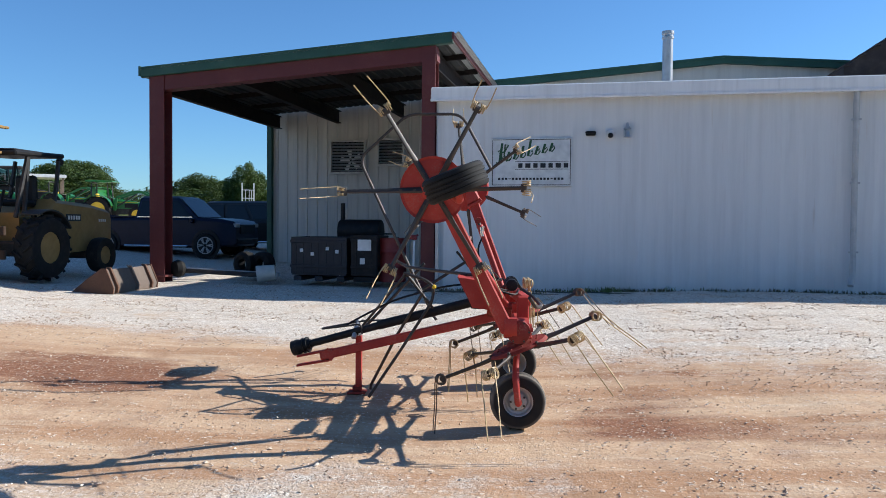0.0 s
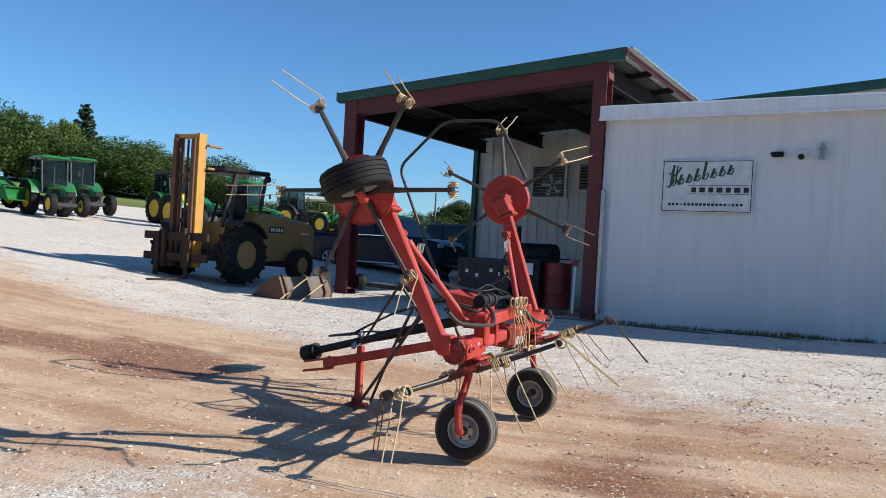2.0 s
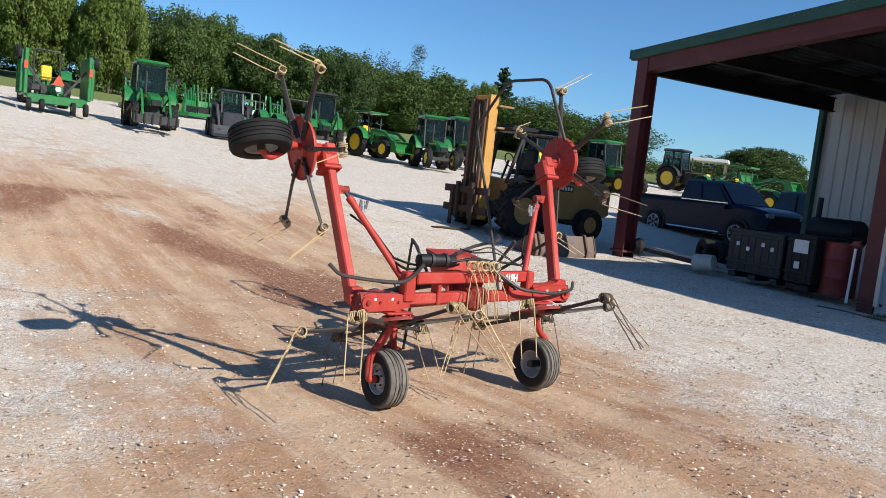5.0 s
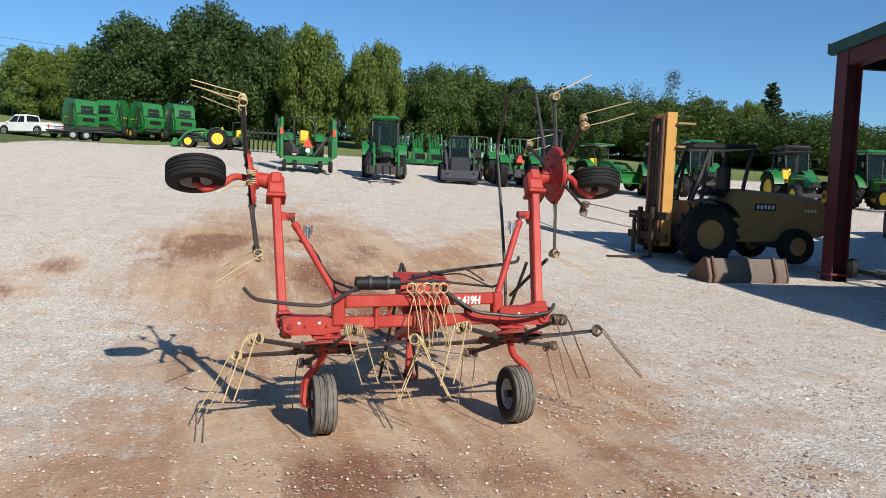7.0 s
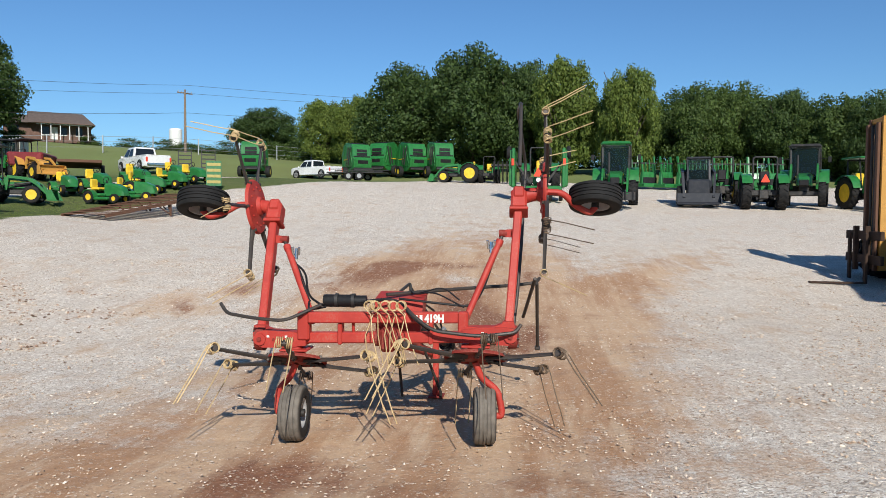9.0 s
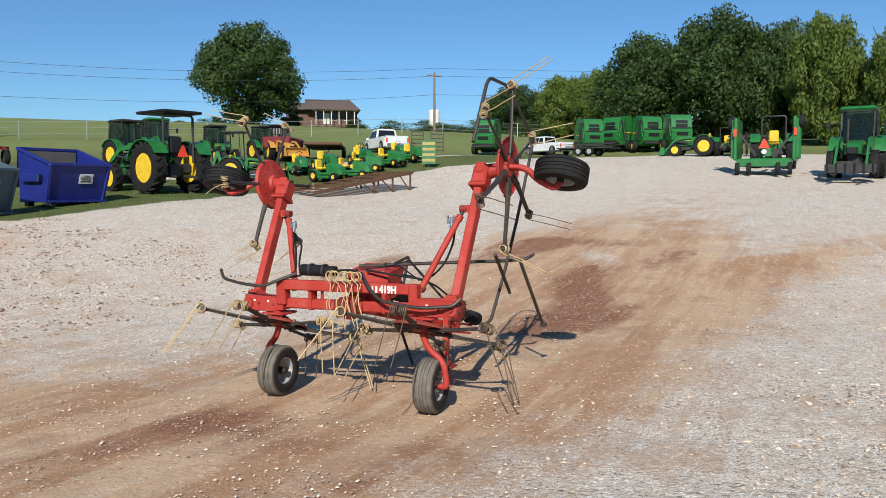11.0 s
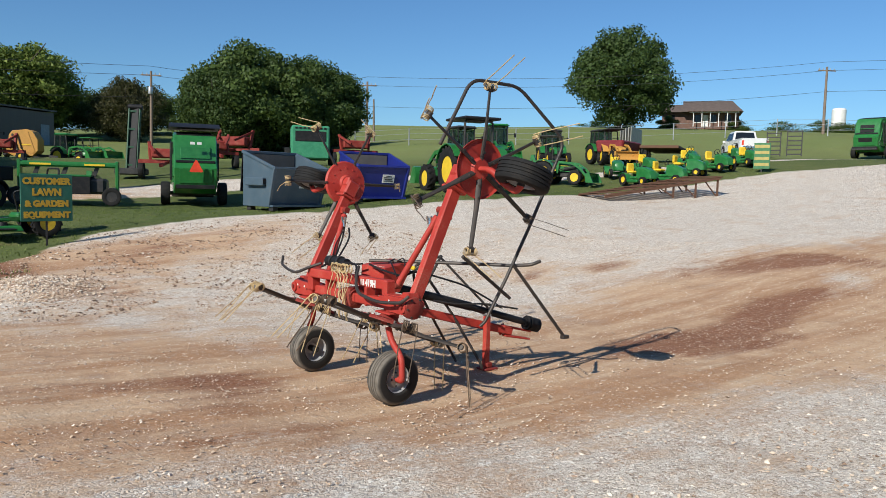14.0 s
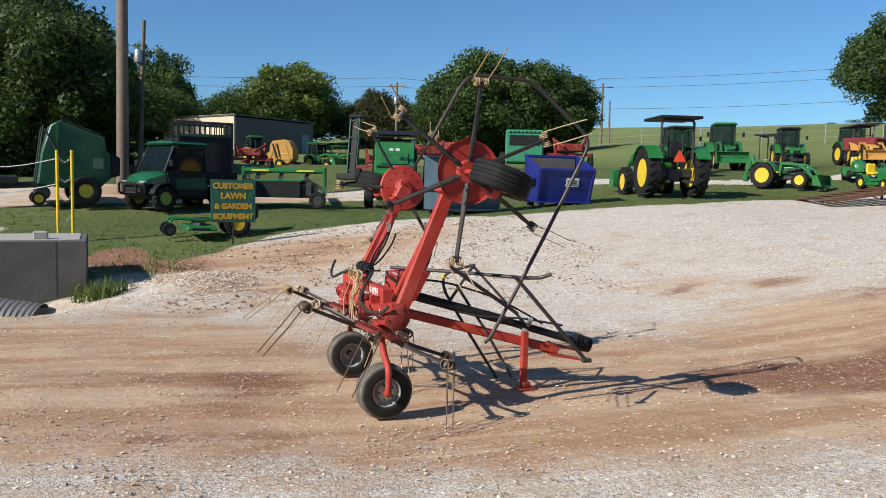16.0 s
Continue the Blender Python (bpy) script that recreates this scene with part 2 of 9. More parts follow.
def rounded(pts, radius, steps=4):
    """A polyline with its corners rounded off."""
    pts = [Vector(p) for p in pts]
    out = [pts[0]]
    for a, b, c in zip(pts, pts[1:], pts[2:]):
        k = min(radius, (a - b).length * 0.45, (c - b).length * 0.45)
        p, q = b + (a - b).normalized() * k, b + (c - b).normalized() * k
        for i in range(steps + 1):
            s = i / steps
            out.append((1 - s) ** 2 * p + 2 * s * (1 - s) * b + s * s * q)
    return out + [pts[-1]]


def part(name, g, material, parent, label="", smooth=35):
    """Links a growing mesh as one part of a thing, or of a part."""
    ob = new(name, g if isinstance(g, bpy.types.Mesh) else g.mesh(name, smooth))
    if material and not ob.data.materials:
        ob.data.materials.append(material)
    ob.parent = parent
    return tagged(ob, label)


def thing(name, m, label, category, group="", kind=""):
    """An Empty at the base of a thing, to take its parts."""
    ob = new(name)
    ob.empty_display_size = 0.2
    ob.matrix_basis = m
    return tagged(ob, label, category, group, kind)


def single(name, g, material, label, category, group="", kind="", m=None, smooth=35):
    ob = part(name, g, material, None, smooth=smooth)
    if m:
        ob.matrix_basis = m
    return tagged(ob, label, category, group, kind)


# ---- the lie of the land ----
BUMPS = [(-12, -18, 8, 0.711), (6, -60, 8, 0.865), (-8, -52, 5, -0.873), (-3, 3, 3, -0.304), (-30, -6, 8, 0.766), (10, -30, 13, -0.064), (-60, -40, 13, 0.51), (-52, -12, 5, -0.49), (-9, -6, 3, 0.314), (6, 12, 3, 0.231), (-6, -12, 3, -0.412), (-9, 18, 3, -0.247), (-50, -60, 13, -0.14), (6, -18, 3, 0.738), (-3, -6, 3, 0.305), (-16, 28, 5, 0.242), (-6, -36, 8, 0.577), (-36, -48, 8, 0.985), (-51, -3, 3, -0.234), (3, 0, 3, -0.213), (-18, -9, 3, -0.152), (-32, -60, 20, -1.293), (-6, 12, 3, -0.149)]


def soft(v, k=3.0):
    return np.where(v / k > 25, v, k * np.log1p(np.exp(np.clip(v / k, -30, 25))))


def land(x, y):
    """Height of the ground, rising to the west and south; takes numbers or arrays."""
    x, y = np.asarray(x, float), np.asarray(y, float)
    u, v = soft(-x - 3), soft(-y - 2)
    w = np.hypot(u, v)
    far = np.where(w > 110, 110 + 40 * (1 - np.exp(-(np.maximum(w, 110) - 110) / 40)), w)
    z = 0.0812 + 0.0658 * np.minimum(u, 60) + 0.04625 * np.minimum(v, 60) + 0.00042 * np.minimum(w, 60) ** 2 + 0.0618 * np.maximum(far - 60, 0)
    for a, b, r, k in BUMPS:
        z = z + k * np.exp(-((x - a) ** 2 + (y - b) ** 2) / (2 * r * r))
    # the worn hollow where the machine stands
    z = z - 0.078 * np.exp(-(((x - 0.9) / 1.6) ** 2 + ((y - 6.7) / 1.9) ** 2))
    # the ditch at the culvert and the heap of stone beside it
    z = z - 0.5 * np.exp(-(((x - 5.0) / 1.3) ** 2 + ((y + 0.2) / 1.1) ** 2))
    z = z + 0.16 * np.exp(-(((x - 2.1) / 0.6) ** 2 + ((y + 0.9) / 0.6) ** 2))
    return z


def gz(x, y):
    return float(land(x, y))


def stand(x, y, yaw=0, dz=0.0, k=1.0):
    """The pose of a thing that stands on the ground, yaw degrees from +x, k times its usual size."""
    return pose(x, y, gz(x, y) + dz, 0, 0, yaw) @ Matrix.Diagonal((k, k, k, 1))


# ---- ground ----
def ground_material():
    n = Nodes("gravel_dirt_and_grass")
    p = n.coords(True)
    dirt_at = n.add("ShaderNodeAttribute")
    dirt_at.attribute_name = "dirt"
    grass_at = n.add("ShaderNodeAttribute")
    grass_at.attribute_name = "grass"
    wet_at = n.add("ShaderNodeAttribute")
    wet_at.attribute_name = "clay"
    # crushed limestone: pale stones of mixed size with dust between them
    wob = n.t.nodes.new("ShaderNodeMix")
    wob.data_type = "VECTOR"
    wob.inputs[0].default_value = 0.06
    n.put(wob.inputs[4], p)
    n.put(wob.inputs[5], n.add("ShaderNodeTexNoise", Vector=p, Scale=16.0, Detail=4.0).outputs["Color"])
    q = wob.outputs[1]
    cells, small = n.voronoi(q, 42.0), n.voronoi(q, 110.0)
    sep = n.add("ShaderNodeSeparateColor", Color=cells)
    sep2 = n.add("ShaderNodeSeparateColor", Color=small)
    edge_of = n.voronoi(q, 42.0, "Distance", "DISTANCE_TO_EDGE")
    stone = n.ramp(sep.outputs[0], [(0.0, (0.28, 0.22, 0.165)), (0.22, (0.565, 0.485, 0.40)), (0.7, (0.715, 0.64, 0.545)), (1.0, (0.90, 0.855, 0.77))])
    fines = n.ramp(sep2.outputs[0], [(0.0, (0.28, 0.22, 0.165)), (0.22, (0.55, 0.47, 0.385)), (0.7, (0.68, 0.605, 0.51)), (1.0, (0.86, 0.805, 0.715))])
    broad = n.noise(p, 0.35, 6, 0.6)
    mid = n.noise(p, 1.7, 6, 0.62)
    fine = n.noise(p, 22.0, 5, 0.7)
    grit = n.noise(p, 90.0, 3, 0.7)
    # tracks left along the lane by tyres and the blade
    lay = n.add("ShaderNodeMapping", Vector=p)
    lay.inputs["Rotation"].default_value = (0, 0, radians(12))
    lay.inputs["Scale"].default_value = (0.16, 1.5, 1)
    streak = n.noise(lay.outputs[0], 1.1, 6, 0.62)
    lay2 = n.add("ShaderNodeMapping", Vector=p)
    lay2.inputs["Rotation"].default_value = (0, 0, radians(9))
    lay2.inputs["Scale"].default_value = (0.3, 2.6, 1)
    streak2 = n.noise(lay2.outputs[0], 2.2, 5, 0.65)
    proud = n.math("MULTIPLY", n.ramp(sep.outputs[1], [(0.5, 0.0), (0.56, 1.0)]), n.ramp(edge_of, [(0.02, 0.0), (0.09, 1.0)]))
    gravel = n.mix(proud, fines, stone)
    gravel = n.mix(n.math("MULTIPLY", n.ramp(grit, [(0.32, 1.0), (0.46, 0.0)]), 0.4), gravel, (0.34, 0.275, 0.215))
    dusty = n.math("ADD", n.math("MULTIPLY", broad, 0.5), n.math("MULTIPLY", mid, 0.5))
    gravel = n.mix(n.ramp(dusty, [(0.5, 0.0), (0.66, 0.5)]), gravel, (0.56, 0.445, 0.335))
    gravel = n.mix(n.ramp(mid, [(0.32, 0.4), (0.44, 0.0)]), gravel, (0.48, 0.40, 0.325))
    blot = n.noise(p, 6.0, 6, 0.72)
    gravel = n.mix(n.ramp(blot, [(0.52, 0.0), (0.7, 0.5)]), gravel, (0.55, 0.44, 0.335))
    gravel = n.mix(n.ramp(blot, [(0.3, 0.5), (0.44, 0.0)]), gravel, (0.74, 0.70, 0.63))
    # trodden clay
    clay = n.mix(n.ramp(streak, [(0.42, 0.0), (0.58, 1.0)]), (0.39, 0.215, 0.112), (0.535, 0.360, 0.222))
    clay = n.mix(n.ramp(streak2, [(0.54, 0.0), (0.66, 0.7)]), clay, (0.585, 0.44, 0.30))
    clay = n.mix(n.ramp(mid, [(0.34, 0.6), (0.47, 0.0)]), clay, (0.34, 0.185, 0.100))
    clay = n.mix(n.ramp(fine, [(0.34, 0.4), (0.46, 0.0)]), clay, (0.29, 0.145, 0.075))
    clay = n.mix(n.math("MULTIPLY", n.ramp(grit, [(0.56, 0.0), (0.7, 1.0)]), 0.22), clay, (0.62, 0.47, 0.34))
    wet = n.math("ADD", wet_at.outputs["Fac"], n.math("ADD", n.math("MULTIPLY", n.math("SUBTRACT", mid, 0.5), 1.5), n.math("MULTIPLY", n.math("SUBTRACT", streak2, 0.5), 1.4)))
    clay = n.mix(n.ramp(wet, [(0.36, 0.0), (0.8, 0.8), (1.25, 0.97)]), clay, n.mix(n.ramp(fine, [(0.3, 0.0), (0.7, 1.0)]), (0.150, 0.052, 0.024), (0.285, 0.120, 0.058)))
    some = n.math("ADD", sep.outputs[2], n.math("MULTIPLY", n.math("SUBTRACT", mid, 0.5), 0.5))
    loose = n.math("MULTIPLY", n.ramp(some, [(0.94, 0.0), (0.97, 1.0)]), n.ramp(edge_of, [(0.03, 0.0), (0.12, 0.9)]))
    clay = n.mix(loose, clay, n.mix(0.55, stone, (0.55, 0.38, 0.24)))
    chips = n.math("MULTIPLY", n.ramp(sep2.outputs[1], [(0.9, 0.0), (0.93, 1.0)]), 0.4)
    clay = n.mix(chips, clay, n.mix(0.45, fines, (0.60, 0.42, 0.27)))
    uneven = n.math("ADD", n.math("MULTIPLY", mid, 0.4), n.math("ADD", n.math("MULTIPLY", streak2, 0.35), n.math("MULTIPLY", n.noise(p, 0.8, 7, 0.7), 0.25)))
    edge = n.math("ADD", dirt_at.outputs["Fac"], n.math("MULTIPLY", n.math("SUBTRACT", uneven, 0.5), 3.4))
    edge = n.math("ADD", edge, n.math("MULTIPLY", n.math("SUBTRACT", fine, 0.5), 1.0))
    is_dirt = n.ramp(edge, [(0.1, 0.0), (0.42, 0.55), (0.74, 0.95)])
    c = n.mix(is_dirt, gravel, clay)
    # grass
    blades = n.noise(p, 9.0, 6, 0.75)
    lawn = n.mix(n.ramp(blades, [(0.3, 0.0), (0.7, 1.0)]), (0.052, 0.078, 0.024), (0.130, 0.160, 0.050))
    lawn = n.mix(n.ramp(n.noise(p, 1.1, 6, 0.65), [(0.56, 0.0), (0.72, 0.6)]), lawn, (0.19, 0.15, 0.085))
    meadow_at = n.add("ShaderNodeAttribute")
    meadow_at.attribute_name = "meadow"
    lawn = n.mix(meadow_at.outputs["Fac"], lawn, n.mix(n.noise(p, 0.12, 6, 0.6), (0.13, 0.175, 0.05), (0.23, 0.255, 0.10)))
    lawn = n.mix(n.ramp(n.noise(p, 0.22, 4), [(0.4, 0.0), (0.7, 0.6)]), lawn, (0.17, 0.18, 0.065))
    g_edge = n.math("ADD", grass_at.outputs["Fac"], n.math("MULTIPLY", n.math("SUBTRACT", mid, 0.5), 0.7))
    is_grass = n.ramp(g_edge, [(0.42, 0.0), (0.58, 1.0)])
    c = n.mix(is_grass, c, lawn)
    h = n.math("ADD", n.math("ADD", n.math("MULTIPLY", n.math("MULTIPLY", proud, n.math("SUBTRACT", 1.0, is_dirt)), 0.6), n.math("MULTIPLY", loose, 0.8)), n.math("ADD", n.math("MULTIPLY", fine, 0.8), n.math("MULTIPLY", blades, is_grass)))
    dome = n.math("SUBTRACT", 1.0, n.voronoi(q, 62.0, "Distance", "F1"))
    h = n.math("ADD", h, n.math("MULTIPLY", n.math("MULTIPLY", n.math("MULTIPLY", dome, n.math("SUBTRACT", 1.0, n.math("MULTIPLY", is_dirt, 0.7))), n.ramp(blot, [(0.36, 0.35), (0.6, 1.0)])), 1.1))
    b1 = n.bump(mid, 0.5, 0.06)
    return n.done(c, 0.95, 0.0, n.bump(h, 0.6, 0.013, b1), Specular_IOR_Level=0.15)


def bell(x, y, a, b, sx, sy, turn=0.0):
    c, s = math.cos(radians(turn)), math.sin(radians(turn))
    u, v = (x - a) * c + (y - b) * s, -(x - a) * s + (y - b) * c
    return np.exp(-((u / sx) ** 2 + (v / sy) ** 2))


def lane_mid(x):
    return np.interp(x, [-30, -14, -9, -6, -3, -1, 1, 3, 6, 14, 30], [8.0, 6.1, 5.9, 5.8, 6.5, 6.2, 5.6, 4.9, 4.0, 3.0, 2.0])


def dirt_mask(x, y):
    """How much of the ground is bare clay: the lane that the machines take, and patches beside it."""
    half = np.interp(x, [-30, -14, -9, -6, -3, 1, 4, 8, 14, 30], [1.0, 1.8, 2.2, 2.4, 2.1, 2.5, 2.6, 2.4, 2.2, 2.4])
    band = 1 / (1 + np.exp(np.clip((np.abs(y - lane_mid(x)) - half) / 0.4, -30, 30)))
    band = band * np.interp(x, [-26, -16, -8, 30], [0.0, 0.3, 0.92, 0.92])
    # wheel tracks that bend away to the forklift, smears and the bare bank by the lawn
    more = 0.9 * bell(x, y, -9.0, 4.6, 1.1, 0.8, 15) + 0.55 * bell(x, y, -8.5, 9.2, 4.5, 0.9, -30) + 0.55 * bell(x, y, -5.0, 8.5, 3.6, 0.6, -15) + 0.6 * bell(x, y, -6.7, 2.4, 1.0, 0.45, 10) + 0.6 * bell(x, y, -5.1, 2.0, 1.0, 0.4, 25) + 0.3 * bell(x, y, -4.9, 1.4, 1.2, 0.4)
    more = more + 0.85 * bell(x, y, -0.2, -3.0, 1.6, 0.9, 14) + 0.4 * bell(x, y, 1.2, -0.3, 0.7, 0.9) + 0.5 * bell(x, y, -2.4, -3.8, 2.2, 0.9, 10) + bell(x, y, 2.5, -2.9, 1.2, 0.8) + bell(x, y, 3.5, -3.7, 0.7, 1.4) + bell(x, y, 2.5, -4.3, 1.2, 1.8) + 0.45 * bell(x, y, -0.6, -1.9, 2.6, 1.6, 10)
    more = more + 0.35 * bell(x, y, 1.5, 1.6, 3, 1.2) + 0.9 * bell(x, y, 1.5, -14.8, 5, 1.8) + 0.55 * bell(x, y, 6.5, -10, 2.5, 5)
    # banks of clean stone left in the lane
    less = 0.5 * bell(x, y, -0.3, 4.4, 0.7, 0.4, 20) + 0.4 * bell(x, y, 0.4, 3.7, 0.6, 0.4) + 0.7 * bell(x, y, -8.1, 5.9, 0.8, 0.45, 20) + 0.3 * bell(x, y, -3.7, 7.6, 0.9, 0.35)
    return np.clip(band + more - less, 0, 1)


def clay_mask(x, y):
    """Damp red clay laid open in the lane."""
    spots = ((1.3, -9.0, 4.6, 0.8, 0.55, 15), (0.7, -7.9, 4.3, 1.0, 0.5, 20), (0.6, -9.5, 5.6, 0.9, 0.5, 80), (0.75, -6.4, 6.2, 0.9, 0.4, -5), (0.6, -5.2, 6.2, 1.0, 0.35, 5), (0.5, -3.5, 6.7, 1.0, 0.3, -10), (0.9, -2.7, 6.5, 0.5, 0.35, 0), (0.7, -3.2, 7.2, 1.2, 0.3, -8), (0.7, -8.0, 7.2, 1.3, 0.35, -10), (0.6, -4.7, 6.6, 1.2, 0.3, 10),
             (0.6, -7.2, 3.7, 1.2, 0.4, 15), (0.75, -6.7, 2.4, 0.7, 0.3, 10), (0.7, -5.1, 2.0, 0.7, 0.22, 25), (0.35, -3.3, 6.6, 1.6, 0.35, 0), (0.45, 1.7, 6.0, 1.0, 0.5, 70), (0.45, 2.2, 5.4, 1.4, 0.35, -10), (0.4, 2.0, 7.2, 1.2, 0.3, -15), (0.6, -0.1, -3.0, 1.2, 0.5, 20), (0.5, 1.2, -0.3, 0.5, 0.6, 0), (0.8, 2.5, -4.2, 0.9, 1.6, 0), (1.1, 2.7, -2.3, 0.8, 0.8, 0), (1.1, 3.5, -3.7, 0.7, 1.4, 0))
    core = 0.1 * np.exp(-(((y - lane_mid(x) - 0.5) / 0.7) ** 2)) + 0.08 * np.exp(-(((y - lane_mid(x) + 1.1) / 0.45) ** 2))
    return np.clip(core + sum(1.25 * k * bell(x, y, *rest) for k, *rest in spots), 0, 1.6)


def grass_mask(x, y):
    edge = np.interp(x, [-400, -49, -41, -27, -24.5, -13.6, -10.7, -4.9, -2.6, -1.0, 0.2, 1.4, 2.5, 3.0, 3.6, 7, 40], [6, 1.7, -1.5, -3.8, -4.9, -6.3, -5.4, -5.3, -5.7, -5.4, -5.2, -3.9, -2.5, -1.6, -0.7, -1.0, -2])
    g = 1 / (1 + np.exp(np.clip((y - edge) / 0.22, -30, 30)))
    far = 1 / (1 + np.exp(np.clip((x + 48 - 0.25 * np.maximum(y, 0)) / 1.2, -30, 30)))
    far = np.maximum(far, 1 / (1 + np.exp(np.clip((58 - np.hypot(x, y)) / 2, -30, 30))))
    g = np.maximum(g, far)
    off = np.abs(y - np.interp(x, [-45, -17.2, -7.2, -0.4, 6, 20], [-5.5, -11.5, -16.4, -15.6, -14.5, -13])) - np.interp(x, [-40, -17, -7, 0, 6, 20], [0.5, 0.8, 1.2, 1.3, 1.6, 3.5])
    lane = (x > -38) / (1 + np.exp(np.clip(off / 0.2, -30, 30)))
    g = g - 0.9 * bell(x, y, 2.9, -0.9, 0.7, 0.6) - 1.0 * bell(x, y, 2.8, -2.1, 0.8, 1.2, -8)
    g = g - 1.0 * bell(x, y, 3.5, -3.7, 0.55, 1.2, -10)
    drive = 1 / (1 + np.exp(np.clip((6.3 - x) / 0.2, -30, 30))) / (1 + np.exp(np.clip((np.abs(y + 6.5) - 2.4) / 0.25, -30, 30)))
    return g * (1 - lane) * (1 - drive)


def meadow_mask(x, y):
    """The drier far field."""
    return np.clip((np.hypot(soft(-x - 3), soft(-y - 2)) - 32) / 14, 0, 1)


def build_ground():
    seg, cx, cy = 352, 0.5, 6.0
    rs, r = [0.0], 0.1
    while r < 1600:
        rs.append(r)
        r += max(0.1, r * 0.024)
    ang = np.arange(seg) * 2 * np.pi / seg
    R = np.array(rs[1:])[:, None]
    X, Y = cx + R * np.cos(ang), cy + R * np.sin(ang)
    Z = land(X, Y)
    near = np.clip(1 - (R - 25) / 30, 0, 1) * (1 - grass_mask(X, Y) * 0.4)
    rough = np.array([[noise.noise((a * 1.3, b * 1.3, 0.0)) * 0.016 + noise.noise((a * 4.5, b * 4.5, 3.0)) * 0.007 for a, b in zip(ra, rb)] if rr < 55 else [0.0] * seg for ra, rb, rr in zip(X, Y, rs[1:])])
    ruts = -0.012 * dirt_mask(X, Y)
    Z = Z + near * (rough + ruts)
    v = [(cx, cy, float(land(cx, cy)))] + list(zip(X.ravel().tolist(), Y.ravel().tolist(), Z.ravel().tolist()))
    f = [(0, 1 + j, 1 + (j + 1) % seg) for j in range(seg)]
    for i in range(len(rs) - 2):
        a = 1 + i * seg
        f += [(a + j, a + seg + j, a + seg + (j + 1) % seg, a + (j + 1) % seg) for j in range(seg)]
    me = bpy.data.meshes.new("ground")
    me.from_pydata(v, [], f)
    me.polygons.foreach_set("use_smooth", [True] * len(f))
    for name, fn in (("dirt", dirt_mask), ("clay", clay_mask), ("grass", grass_mask), ("meadow", meadow_mask)):
        at = me.attributes.new(name, "FLOAT", "POINT")
        vals = np.r_[float(fn(np.array(cx), np.array(cy))), fn(X, Y).ravel()]
        at.data.foreach_set("value", vals.astype(np.float32))
    me.materials.append(ground_material())
    tagged(new("ground", me), "pale crushed limestone yard with a reddish clay lane and grass beyond", "ground", kind="structure")


build_ground()


# ---- the workshop: annex with parapet, open bay, main hall behind ----
def metal_wall(name, color, streak=0.5):
    n = Nodes(name)
    p = n.coords(True)
    sep = n.add("ShaderNodeSeparateXYZ", Vector=p)
    stretched = n.add("ShaderNodeMapping", Vector=p)
    stretched.inputs["Scale"].default_value = (7.0, 7.0, 0.35)
    runs = n.noise(stretched.outputs[0], 1.0, 6, 0.65)
    blot = n.noise(p, 0.9, 5)
    low = n.ramp(n.math("ADD", n.math("MULTIPLY", sep.outputs[2], 0.55), n.math("MULTIPLY", blot, 0.7)), [(0.35, 1.0), (0.75, 0.0)])
    c = n.mix(n.ramp(runs, [(0.42, 0.0), (0.8, streak)]), color, shade(color, 0.72))
    c = n.mix(n.math("MULTIPLY", low, 0.3), c, (0.42, 0.36, 0.30))
    c = n.mix(n.ramp(n.noise(stretched.outputs[0], 2.3, 4), [(0.66, 0.0), (0.8, 0.4)]), c, (0.48, 0.38, 0.28))
    return n.done(c, 0.42, 0.0, n.bump(n.noise(p, 1.6, 3), 0.25, 0.012))


WALL_WHITE = metal_wall("white_metal_cladding", (0.71, 0.71, 0.70))
WALL_GREY = metal_wall("dull_white_metal_cladding", (0.60, 0.57, 0.51), 0.8)
CAP_WHITE = metal_wall("white_parapet_metal", (0.84, 0.835, 0.82), 0.6)
ROOF_METAL = painted("pale_corrugated_roof_metal", (0.36, 0.36, 0.34), 0.45, 0.3, worn=0.3, scale=1.5)
SHINGLE = painted("dark_brown_shingles", (0.06, 0.042, 0.036), 0.9, worn=0.3, scale=4, bump=0.6)
RAFTER = painted("near_black_brown_steel", (0.014, 0.010, 0.009), 0.7, worn=0.1, spec=0.2)
BLDG = pose(-0.4, 14.92, 0, 0, 0, -8.5)


def cladding(width, z0, z1, rib=0.305, proud=0.02):
    """A sheet of ribbed cladding in the xz plane, facing -y, width wide from x = 0."""
    g = G()
    pts, x = [(0.0, 0.0)], 0.0
    while x + rib < width + 1e-6:
        m = x + rib / 2
        pts += [(m - 0.035, 0.0), (m - 0.018, -proud), (m + 0.018, -proud), (m + 0.035, 0.0)]
        x += rib
    pts.append((width, 0.0))
    g.rings([[(px, py, z0) for px, py in pts], [(px, py, z1) for px, py in pts]], close=False)
    g.rings([[(px, py + 0.012, z0) for px, py in pts], [(px, py + 0.012, z1) for px, py in pts]], close=False)
    return g


annex = thing("workshop_annex", BLDG, "low white metal workshop annex with a plain parapet", "building", kind="structure")
core = G()
core.box((8.0, 3.25, 2.0), (15.96, 6.3, 3.7))
core.box((8.0, 3.25, 3.86), (15.96, 6.3, 0.08))
part("wall_core", core, WALL_WHITE, annex)
sheet = cladding(0.915, 0.12, 3.80, 0.305, 0.006).mesh("cladding_sheet", 20)
sheet.materials.append(WALL_WHITE)
for i in range(17):
    ob = part("cladding_sheet", sheet, None, annex)
    ob.location = (i * 0.917 + 0.005, 0.088 - 0.003 * (i % 2), 0)
for i in range(7):
    ob = part("cladding_sheet", sheet, None, annex)
    ob.matrix_basis = pose(0.012, 6.42 - i * 0.917, 0, 0, 0, -90)
g = G()
